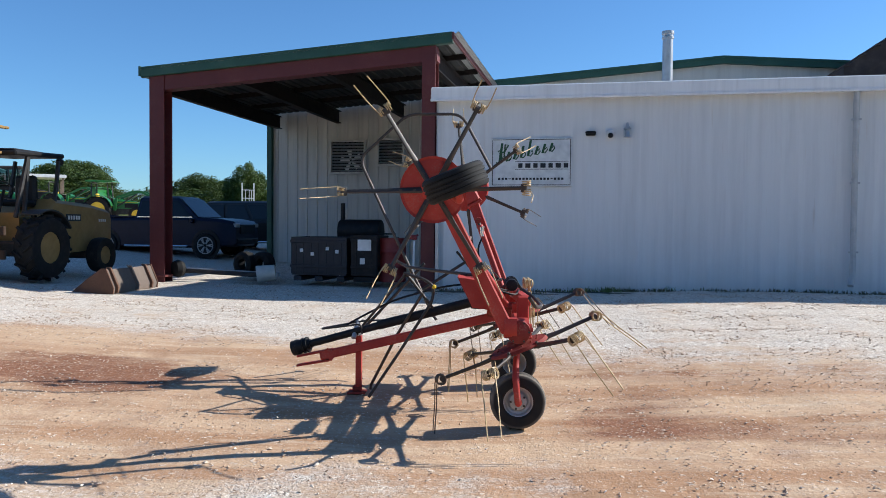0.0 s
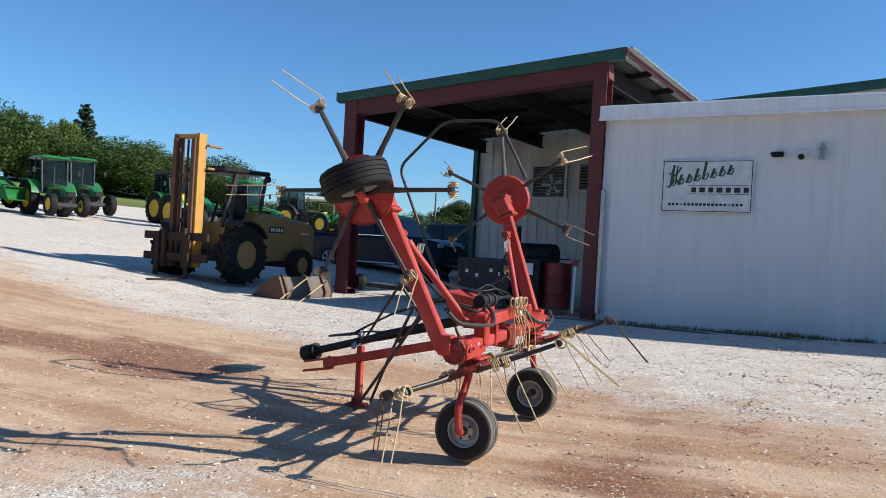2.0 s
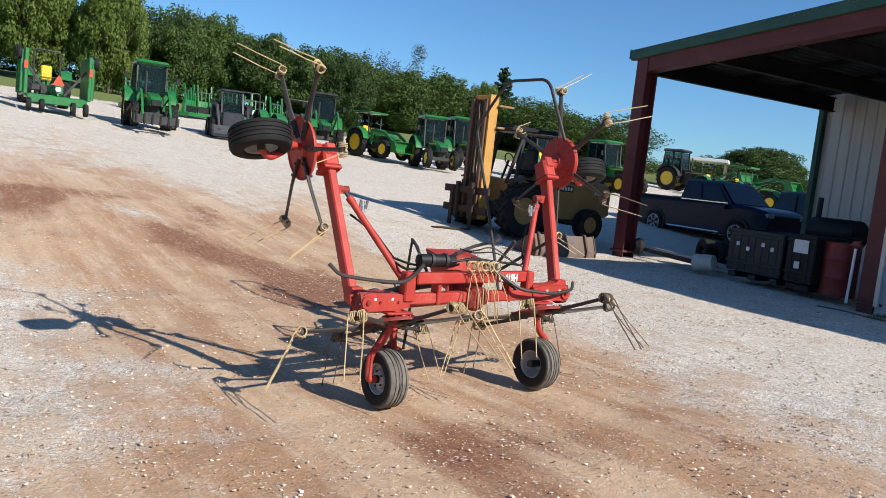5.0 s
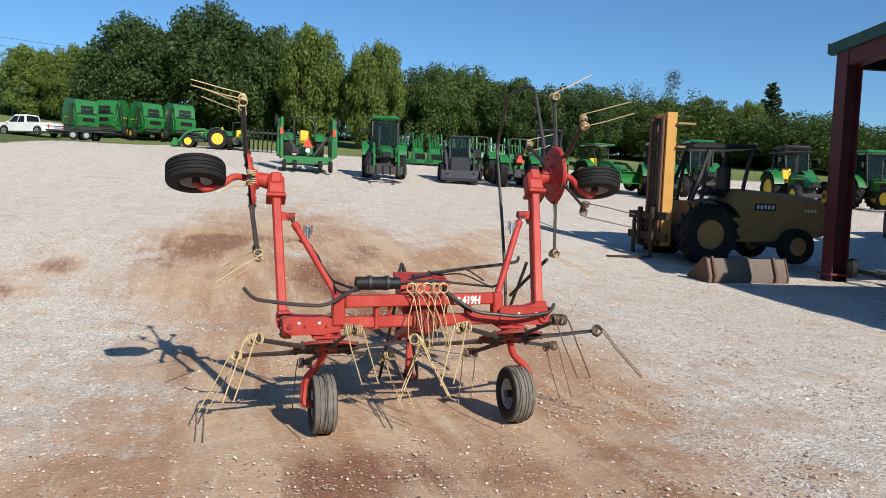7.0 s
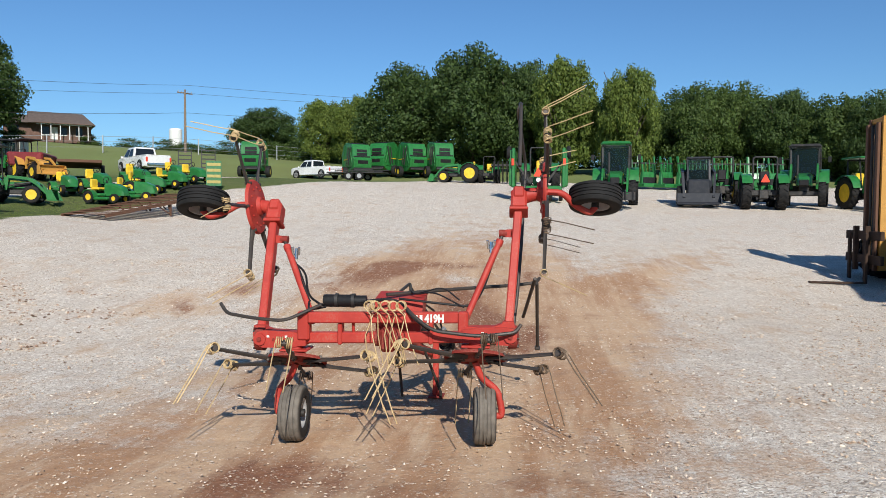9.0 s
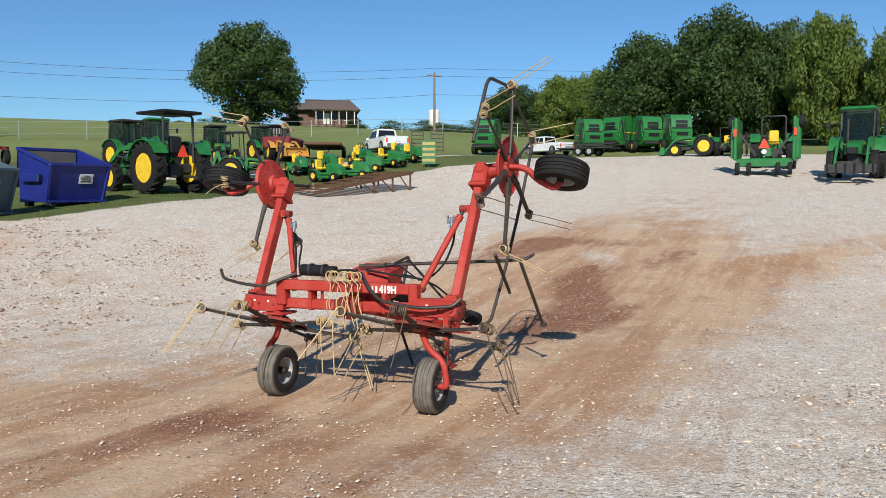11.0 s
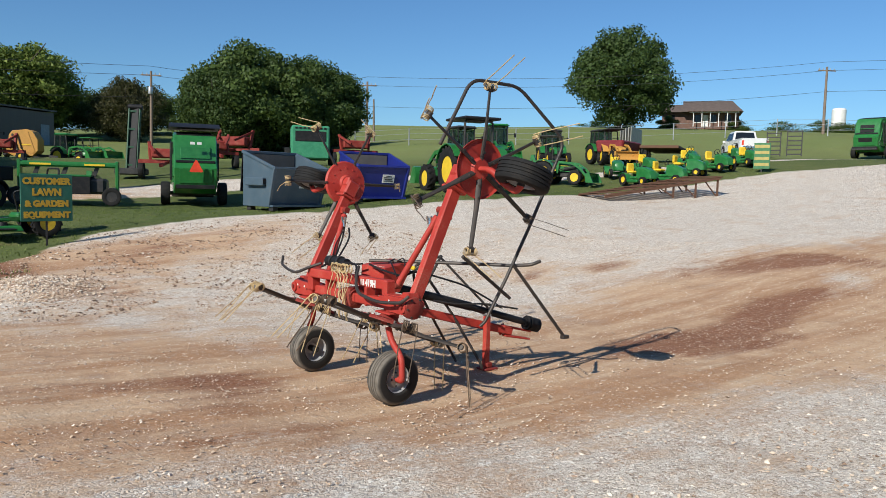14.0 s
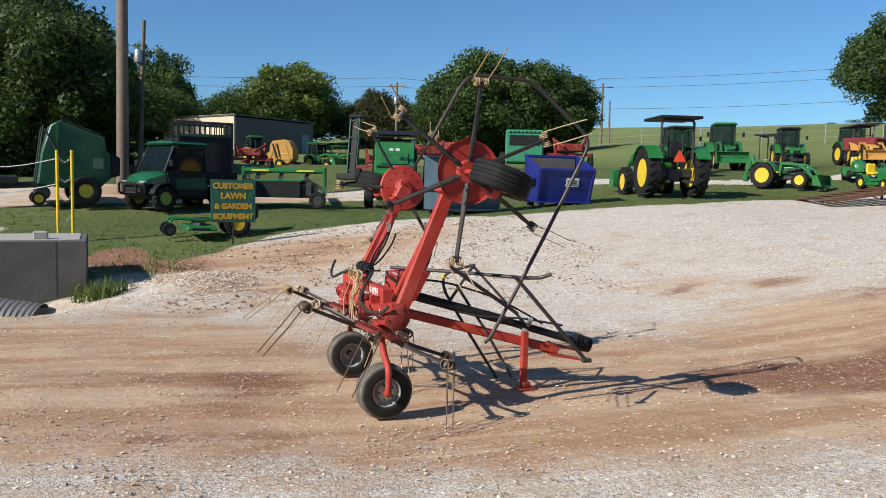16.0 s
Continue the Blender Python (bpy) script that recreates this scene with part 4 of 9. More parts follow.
g.cyl((0.58, 6.2, 0.75), (0.8, 6.2, 0.72), 0.07, n=20)
for y in (6.125, 6.275):
    g.cyl((0.8, y - 0.015, 0.722), (0.8, y + 0.015, 0.722), 0.062, n=20)
tpart("centre_gearbox", g, RED_DULL, "grimy red cast gearbox")
for cy, cz, sgn, ry in ((5.42, 0.70, -1, 5.536), (6.92, 0.755, 1, 6.812)):
    # the cast rotor gearbox, rounded at its outer end and narrowing to the beam
    g = G()
    outline = [(0.17, -0.028), (0.15, -0.052), (0.11, -0.062), (-0.1, -0.058), (-0.15, -0.045), (-0.2, -0.042), (-0.2, 0.042), (-0.15, 0.045), (-0.1, 0.055), (0.1, 0.06), (0.15, 0.048), (0.17, 0.02)]
    g.plate([(y * sgn, z) for y, z in outline], 0.115, Matrix.Translation((0.80, cy, cz)) @ Matrix.Rotation(radians(90), 4, "Z"))
    g.cyl((0.80, ry, cz - 0.12), (0.80, ry, cz - 0.03), 0.055, 0.048, 18)
    g.box((0.79, ry, cz - 0.075), (0.2, 0.2, 0.016), 0.006)
    tpart("side_casting", g, RED, "red rotor gearbox casting")
    g = G()
    g.cyl((0.70, cy + sgn * 0.13, cz - 0.002), (0.872, cy + sgn * 0.13, cz - 0.002), 0.043, n=20)
    tpart("hinge_boss", g, RED)
    # round cover on the casting's outer end
    end = cy + sgn * 0.165
    cover = tpart("end_cover", G().lathe([(0.015, -0.02), (0.05, -0.02), (0.062, -0.012), (0.078, -0.01), (0.082, 0.0), (0.082, 0.05), (0.02, 0.05)], Matrix.Translation((0.785, end, cz - 0.012)) @ Matrix.Rotation(radians(90 * -sgn), 4, "Z"), 24), RED_DULL, "grimy round gear cover")
    for k in range(6):
        c = Vector((0.785 + 0.07 * math.cos(k * 1.047), end + sgn * 0.012, cz - 0.012 + 0.07 * math.sin(k * 1.047))) - TB
        part("bolt_head", G().cyl(c, c + Vector((0, sgn * 0.012, 0)), 0.007, n=6), STEEL, cover).location = TB
    for dy, r_ in ((0.13, 0.017), (0.03, 0.009), (-0.11, 0.009)):
        tpart("bolt_head", G().cyl((0.855, cy + sgn * dy, cz), (0.884 if dy > 0.1 else 0.868, cy + sgn * dy, cz), r_, n=6), RED_DULL)
    for dy in (0.07, -0.06):
        tpart("decal", G().box((0.8595, cy + sgn * dy, cz + 0.02), (0.002, 0.018, 0.016)), LETTER_WHITE)
for c, d in (((0.83, 5.605, 0.80), (0.085, 0.085, 0.20)), ((0.775, 6.72, 0.815), (0.085, 0.07, 0.19)), ((0.81, 5.95, 0.79), (0.03, 0.02, 0.14))):
    tpart("beam_bracket", G().box(c, d, 0.01), RED)

for a, b, side in (((0.70, 5.255, 0.72), (0.275, 5.215, 1.56), -1), ((0.755, 7.035, 0.79), (0.43, 7.095, 1.66), 1)):
    a, b = Vector(a), Vector(b)
    g = G()
    g.beam(a - (b - a).normalized() * 0.03, b, 0.095, 0.06, 0.009, (0, 1, 0))
    arm = tpart("folding_arm", g, RED, "red box-section folding arm, upright")
    g = G()
    tilt = Matrix.Translation(b + Vector((-0.01, 0, 0.02))) @ Matrix.Rotation(radians(-28), 4, "Y")
    g.box((0, 0, 0), (0.13, 0.115, 0.15), 0.015, tilt)
    g.cyl(b + Vector((-0.05, side * 0.02, 0.06)), b + Vector((-0.055, side * 0.15, 0.085)), 0.06, 0.045, 18)
    g.box((0, 0, -0.085), (0.15, 0.135, 0.022), 0.006, tilt)
    g.box((0.05, 0, 0.05), (0.055, 0.08, 0.09), 0.012, tilt)
    box_ = tpart("arm_gearbox", g, RED, "red cast gearbox on the arm's end")
    for u, v in ((0.06, 0.05), (0.06, -0.05), (-0.06, 0.05), (-0.06, -0.05)):
        m_ = Matrix.Translation(-TB) @ tilt
        part("bolt_head", G().cyl(m_ @ Vector((u, v * 1.1, -0.078)), m_ @ Vector((u, v * 1.1, -0.062)), 0.008, n=6), RED_DULL, box_).location = TB
    # the elbow at the arm's foot, with a rounded outer corner
    corner = [(-0.30, -0.06), (-0.30, 0.02), (-0.10, 0.028), (-0.05, 0.045), (-0.04, 0.062), (0.036, 0.062), (0.044, 0.03), (0.046, -0.01), (0.038, -0.04), (0.015, -0.062), (-0.02, -0.07)]
    g = G().plate([(y * side, z) for y, z in corner], 0.085, Matrix.Translation(a + Vector((0.03, 0, 0))) @ Matrix.Rotation(radians(90), 4, "Z"))
    tpart("hinge_casting", g, RED, "red L-shaped hinge casting with a rounded corner")
    d = (b - a).normalized()
    g = G().box((0, 0, 0), (0.003, 0.034, 0.045), 0, Matrix.Translation(a + d * 0.26) @ Matrix.Rotation(-math.atan2(-d.x, d.z), 4, "Y") @ Matrix.Translation((0.0425, 0, 0)))
    tpart("sticker", g, STICKER, "small cream warning sticker")
    g = G().box((0, 0, 0), (0.003, 0.018, 0.02), 0, Matrix.Translation(a + d * 0.26) @ Matrix.Rotation(-math.atan2(-d.x, d.z), 4, "Y") @ Matrix.Translation((0.0455, 0.0, -0.004)))
    tpart("sticker_mark", g, YELLOW_TAG)

for top, low in (((0.36, 5.315, 1.385), (0.72, 5.64, 0.82)), ((0.49, 6.985, 1.45), (0.71, 6.74, 0.865))):
    top, low = Vector(top), Vector(low)
    sgn = -1 if top.y < 6 else 1
    g = G().plate([(0.0, 0.035), (0.1, 0.028), (0.118, 0.0), (0.1, -0.026), (0.03, -0.03), (0.0, -0.07)], 0.035, Matrix.Translation(top + Vector((0.005, sgn * 0.12, 0))) @ Matrix.Rotation(radians(-90 * sgn), 4, "Z"))
    tpart("cylinder_bracket", g, RED, "red bracket plate on the folding arm")
    mid = low + (top - low) * 0.9
    cyl = tpart("lift_cylinder", G().cyl(low, mid, 0.0235, n=16), RED, "red hydraulic cylinder")
    part("rod", G().cyl(mid, top, 0.014, n=12), STEEL, cyl)
    part("cylinder_eye", G().cyl(top + Vector((0, -0.03, 0)), top + Vector((0, 0.03, 0)), 0.028, n=12), RED_DULL, cyl)
    part("cylinder_eye", G().cyl(low + Vector((-0.03, 0, 0)), low + Vector((0.03, 0, 0)), 0.026, n=12), RED_DULL, cyl)
    part("gland", G().cyl(mid - (top - mid).normalized() * 0.03, mid + (top - mid).normalized() * 0.012, 0.028, n=14), RED, cyl)
for pts in ([(0.36, 5.38, 1.22), (0.42, 5.5, 1.14), (0.55, 5.55, 0.98), (0.74, 5.72, 0.92), (0.76, 5.95, 0.95), (0.7, 6.2, 0.98)],
            [(0.39, 5.36, 1.30), (0.47, 5.47, 1.15), (0.62, 5.58, 0.95), (0.78, 5.62, 0.9), (0.80, 5.75, 0.93)],
            [(0.53, 6.93, 1.3), (0.49, 6.9, 1.2), (0.52, 6.85, 1.05), (0.66, 6.78, 0.93), (0.7, 6.5, 0.96), (0.66, 6.25, 0.98)],
            [(0.62, 6.35, 0.95), (0.2, 6.36, 0.9), (-0.2, 6.42, 0.78), (-0.5, 6.44, 0.62), (-0.62, 6.43, 0.55)],
            [(0.78, 5.98, 0.965), (0.79, 6.15, 0.99), (0.79, 6.27, 0.985), (0.87, 6.38, 0.87), (0.9, 6.5, 0.79)]):
    tpart("hydraulic_hose", G().tube(rounded(pts, 0.12, 6), 0.0085, 8), BLACK, "black hydraulic hose")
for pts in ([(0.70, 6.72, 0.93), (0.62, 6.5, 1.03), (0.55, 6.35, 1.0), (0.45, 6.3, 1.02)], [(0.6, 6.68, 0.97), (0.52, 6.55, 1.06), (0.5, 6.4, 1.01), (0.4, 6.36, 1.0)], [(0.46, 5.45, 1.2), (0.56, 5.5, 1.1), (0.66, 5.6, 0.95)]):
    tpart("thin_hose", G().tube(rounded(pts, 0.08, 5), 0.0055, 6), BLACK)
for c in ((0.44, 5.43, 1.29), (0.53, 6.90, 1.36)):
    tpart("hose_fitting", G().cyl((c[0], c[1], c[2] - 0.05), (c[0] - 0.01, c[1], c[2] + 0.03), 0.014, n=10), CHROME, "bright steel hose couplings")
    for dy in (-0.022, 0.022):
        tpart("coupling", G().cyl((c[0], c[1] + dy, c[2] - 0.02), (c[0] + 0.01, c[1] + dy * 1.2, c[2] + 0.04), 0.01, n=8), CHROME)
tpart("accumulator", G().lathe([(0.02, 0.0), (0.042, 0.005), (0.045, 0.02), (0.045, 0.19), (0.048, 0.2), (0.048, 0.22), (0.04, 0.225), (0.04, 0.31), (0.02, 0.315)], Matrix.Translation((0.755, 5.72, 0.968)) @ Matrix.Rotation(radians(92), 4, "Z"), 20), BLACK, "black cylinder lying on the upper beam")
for y in (5.82, 5.94):
    tpart("clamp", G().cyl((0.755, y - 0.011, 0.972), (0.755, y + 0.011, 0.972), 0.05, n=18), DARK)
g = G()
g.put([(0.34, 6.06, 1.0), (0.34, 6.42, 1.0), (0.62, 6.42, 0.96), (0.62, 6.06, 0.96), (0.46, 6.08, 0.76), (0.46, 6.4, 0.76), (0.64, 6.4, 0.74), (0.64, 6.08, 0.74)], [(0, 1, 2, 3), (4, 7, 6, 5), (0, 4, 5, 1), (1, 5, 6, 2), (2, 6, 7, 3), (3, 7, 4, 0)])
tpart("shield", g, RED, "red sheet metal shield")
# model lettering on the beam and shield; its first signs are hidden by the hose
def lettering(word, size, m, material, bold=0.006):
    cu = bpy.data.curves.new("lettering", "FONT")
    cu.body, cu.size, cu.align_x, cu.extrude, cu.offset = word, size, "LEFT", 0.001, bold
    tmp = new("lettering", cu)
    me = bpy.data.meshes.new_from_object(tmp)
    bpy.data.objects.remove(tmp)
    me.materials.clear()
    me.materials.append(material)
    ob = part("lettering", me, None, tedder, "white model lettering")
    ob.matrix_basis = Matrix.Translation(-TB) @ m
    return ob


beam_turn = math.degrees(math.atan2(1.05, -0.09))
lettering("419H", 0.074, pose(0.891 - (6.455 - 5.64) * 0.0857, 6.455, 0.838, 90, 0, beam_turn) @ Matrix.Diagonal((0.82, 1, 1, 1)), LETTER_WHITE, 0.004)
for y, w in ((6.40, 0.012), (6.43, 0.02)):
    tpart("lettering_bar", G().box((0.8915 - (y - 5.64) * 0.0857, y, 0.862), (0.003, w, 0.048)), LETTER_WHITE)
lettering("419H", 0.075, pose(0.605, 6.2, 0.966, -8.2, 0, 90), LETTER_WHITE, 0.004)

# bent guard rails beside the castings
g = G().tube(rounded([(0.84, 5.0, 0.945), (0.88, 5.06, 0.88), (0.93, 5.28, 0.855), (0.95, 5.5, 0.845), (0.9, 5.62, 0.90), (0.82, 5.72, 0.945)], 0.1, 5), 0.0125, 8)
tpart("guard_rail", g, STEEL, "bent dark steel rail")
g = G().tube(rounded([(0.78, 6.28, 0.97), (0.87, 6.39, 0.88), (0.93, 6.52, 0.795), (0.945, 6.85, 0.765), (0.9, 7.08, 0.79), (0.86, 7.12, 0.84)], 0.1, 5), 0.0125, 8)
tpart("guard_rail", g, STEEL)

# drawbar, shaft and stand
g = G()
g.beam((0.72, 6.2, 0.70), (-0.80, 6.37, 0.31), 0.062, 0.072, 0.008)
tpart("drawbar", g, RED, "red box-section drawbar")
g = G()
g.beam((-0.70, 6.36, 0.37), (-1.0, 6.40, 0.30), 0.07, 0.018, 0.004)
g.beam((-0.72, 6.36, 0.28), (-1.0, 6.39, 0.225), 0.07, 0.018, 0.004)
g.beam((-0.74, 6.33, 0.30), (-0.70, 6.33, 0.36), 0.012, 0.09)
tpart("hitch_clevis", g, RED)
g = G()
g.tube([(0.50, 6.24, 0.80), (-0.32, 6.355, 0.575)], 0.038, 18)
g.tube([(-0.2, 6.34, 0.607), (-0.93, 6.435, 0.392)], 0.031, 18)
g.tube([(0.60, 6.22, 0.82), (0.5, 6.24, 0.80), (0.44, 6.25, 0.785)], 0.06, 18, [0.075, 0.07, 0.05])
tpart("drive_shaft", g, BLACK, "black guarded drive shaft")
g = G()
d = Vector((-0.96, 0.13, -0.285)).normalized()
p0 = Vector((-0.90, 6.432, 0.40))
g.tube([p0, p0 + d * 0.04, p0 + d * 0.05, p0 + d * 0.09, p0 + d * 0.1, p0 + d * 0.16, p0 + d * 0.165], 0.05, 20, [0.042, 0.05, 0.058, 0.058, 0.064, 0.064, 0.03])
for k in (0.02, 0.055, 0.115):
    g.tube([p0 + d * k, p0 + d * (k + 0.012)], 0.066, 20)
tpart("shaft_guard", g, BLACK, "ribbed black rubber shaft guard")
g = G().tube(rounded([(-0.45, 6.35, 0.50), (-0.46, 6.34, 0.585), (-0.80, 6.40, 0.53), (-0.80, 6.46, 0.53), (-0.45, 6.44, 0.60), (-0.1, 6.40, 0.62), (0.1, 6.38, 0.66)], 0.05, 5), 0.008, 6)
tpart("wire_loop", g, DARK, "bent wire hose rest")
g = G()
g.box((-0.485, 6.395, 0.245), (0.05, 0.05, 0.47), 0.004)
tpart("parking_stand", g, RED, "red parking stand on a small foot plate")
g = G()
g.box((-0.5, 6.40, 0.008), (0.15, 0.13, 0.018), 0.004)
g.box((-0.5, 6.40, 0.04), (0.07, 0.07, 0.05), 0.01)
tpart("foot_plate", g, RED_DULL, "", None)
g = G()
g.cyl((-0.52, 6.33, 0.47), (-0.50, 6.47, 0.60), 0.02, n=10)
g.cyl((-0.47, 6.35, 0.50), (-0.47, 6.46, 0.50), 0.012, n=8)
tpart("shaft_clip", g, PIPE_METAL)

# tubular guards
g = G().tube(rounded([(0.60, 7.10, 1.93), (0.33, 7.105, 2.42), (-0.16, 7.08, 2.415), (-0.615, 7.15, 2.014), (-0.30, 7.12, 1.35), (-0.09, 7.09, 0.93), (0.09, 7.05, 0.58), (0.12, 7.03, 0.545)], 0.1, 6), 0.0135, 10)
tpart("tube_guard", g, STEEL, "tall bent tubular guard")
g = G().tube(rounded([(0.60, 6.15, 1.0), (0.2, 6.62, 1.01), (-0.15, 7.10, 1.017), (-0.21, 7.24, 1.035), (-0.275, 7.27, 1.065)], 0.08, 5), 0.014, 8)
tpart("brace_bar", g, STEEL)
g = G().tube([(0.46, 7.22, 1.12), (-0.08, 7.14, 0.768)], 0.014, 8)
tpart("brace_bar", g, STEEL)
g = G().tube([(-0.01, 7.244, 1.046), (-0.562, 7.268, 0.444)], 0.014, 8)
tpart("prop_leg", g, STEEL, "dark steel prop leg with a turned foot")
g = G()
g.box((-0.575, 7.268, 0.435), (0.07, 0.045, 0.03), 0.006)
tpart("prop_foot", g, STEEL)
g = G().tube(rounded([(0.16, 6.28, 0.70), (-0.06, 6.23, 0.99), (-0.10, 6.22, 1.02), (0.08, 6.165, 0.97), (0.155, 6.144, 0.917), (0.14, 6.14, 0.80), (-0.10, 6.13, 0.42), (-0.36, 6.12, 0.03)], 0.06, 5), 0.0125, 8)
tpart("tube_guard", g, STEEL, "lower bent tubular guard")
g = G().tube(rounded([(0.06, 6.2, 0.86), (-0.16, 6.32, 0.5), (-0.39, 6.45, 0.06), (-0.395, 6.45, 0.02)], 0.05), 0.0125, 8)
tpart("prop_leg", g, STEEL)
g = G().tube([(-0.09, 6.22, 1.0), (-0.46, 6.44, 0.56)], 0.011, 8)
tpart("brace_bar", g, STEEL)
g = G()
g.box((0.155, 6.144, 0.915), (0.03, 0.05, 0.035), 0.01)
tpart("tag", g, YELLOW_TAG, "bright yellow tag on the guard")
# loose spare tines over the beam
SPARE = G()
for sgn in (-1, 1):
    pts = []
    for i in range(26):
        a = i / 25 * 2.3 * 2 * math.pi + 1.6
        pts.append((0.012 * sgn + 0.008 * i / 25 * sgn, 0.033 * math.cos(a), 0.033 * math.sin(a)))
    e = pts[-1]
    pts += [(0.02 * sgn, 0.02, -0.06), (0.05 + 0.02 * sgn, 0.035 * sgn + 0.02, -0.2), (0.045 + 0.02 * sgn, 0.055 * sgn + 0.05, -0.4)]
    SPARE.tube(pts, 0.0038, 6)
SPARE = SPARE.mesh("spare_tine")
SPARE.materials.append(TINE)
for y, dx, rz, ry in ((6.08, 0.89, -14, 0), (6.19, 0.885, 4, 4), (6.245, 0.89, 18, -3), (6.30, 0.885, -6, 5), (6.12, 0.90, 30, 8)):
    ob = part("spare_tine", SPARE, None, tedder, "loose tan spring tine hung on the beam" if y == 6.08 else "")
    ob.matrix_basis = Matrix.Translation(Vector((dx, y, 0.955)) - TB) @ Matrix.Rotation(radians(rz), 4, "Z") @ Matrix.Rotation(radians(ry), 4, "X")


# ---- vehicles and machines: builders ----
WHEELS = {}


def wheel_meshes(r, w, rim_r, rim_mat, lugs):
    key = (round(r, 3), round(w, 3), round(rim_r, 3), rim_mat.name, lugs)
    if key not in WHEELS:
        g = G()
        g.lathe([(rim_r, -w * 0.42), (r * 0.82, -w * 0.5), (r * 0.93, -w * 0.46), (r * 0.965, -w * 0.3), (r * 0.975, 0), (r * 0.965, w * 0.3), (r * 0.93, w * 0.46), (r * 0.82, w * 0.5), (rim_r, w * 0.42), (rim_r * 0.96, 0)], n=28, close=True)
        for k in range(lugs):
            for sgn in (-1, 1):
                a = 2 * math.pi * (k + (0.5 if sgn > 0 else 0)) / lugs
                m = Matrix.Rotation(a, 4, "X") @ Matrix.Translation((sgn * w * 0.24, 0, r * 0.975)) @ Matrix.Rotation(radians(38 * sgn), 4, "Z")
                g.box((0, 0, 0), (w * 0.52, r * 0.09, r * 0.075), 0, m)
        tyre = g.mesh("tyre")
        tyre.materials.append(RUBBER)
        g = G()
        h = w * 0.36
        g.lathe([(rim_r, -h), (rim_r * 0.9, -h * 0.95), (rim_r * 0.86, -h * 0.35), (rim_r * 0.45, -h * 0.15), (rim_r * 0.4, -h * 0.5), (rim_r * 0.12, -h * 0.55), (rim_r * 0.12, h * 0.55), (rim_r * 0.4, h * 0.5), (rim_r * 0.45, h * 0.15), (rim_r * 0.86, h * 0.35), (rim_r * 0.9, h * 0.95), (rim_r, h)], n=24)
        for k in range(6):
            a = 2 * math.pi * k / 6
            for sx in (-1, 1):
                g.cyl((sx * h * 0.2, rim_r * 0.55 * math.cos(a), rim_r * 0.55 * math.sin(a)), (sx * h * 0.42, rim_r * 0.55 * math.cos(a), rim_r * 0.55 * math.sin(a)), rim_r * 0.07, n=6)
        rim = g.mesh("rim")
        rim.materials.append(rim_mat)
        WHEELS[key] = (tyre, rim)
    return WHEELS[key]


def wheel(parent, x, y, r, w, rim_r, rim_mat, lugs=0, steer=0.0, z=None, name="wheel"):
    """A wheel with its axle along y, standing on z = 0."""
    tyre, rim = wheel_meshes(r, w, rim_r, rim_mat, lugs)
    t = part(name, tyre, None, parent)
    t.matrix_basis = pose(x, y, r if z is None else z, 0, 0, 90 + steer)
    part("rim", rim, None, t)
    return t


def smv(parent, x, y, z, s=0.36, facing=180):
    """A slow-vehicle triangle: red rim, orange heart, facing along yaw."""
    m = pose(x, y, z, 0, 0, facing - 90)
    g = G()
    g.plate([(-s / 2, 0), (-s * 0.42, -s * 0.06), (s * 0.42, -s * 0.06), (s / 2, 0), (s * 0.06, s * 0.86), (-s * 0.06, s * 0.86)], 0.01, m @ Matrix.Rotation(radians(180), 4, "Z"))
    t = part("slow_vehicle_sign", g, SMV, parent, "orange-red slow vehicle triangle")
    return t


def fender(g, x, y, r, w, a0, a1, t=0.03, z=None, n=9):
    """A mudguard arc over a wheel at x, y."""
    z = r if z is None else z
    R = r * 1.09
    ring = []
    for i in range(n):
        a = radians(a0 + (a1 - a0) * i / (n - 1))
        c, s = math.cos(a), math.sin(a)
        ring.append([(x + R * c, y - w / 2, z + R * s), (x + R * c, y + w / 2, z + R * s), (x + (R + t) * c, y + w / 2, z + (R + t) * s), (x + (R + t) * c, y - w / 2, z + (R + t) * s)])
    g.rings(ring)


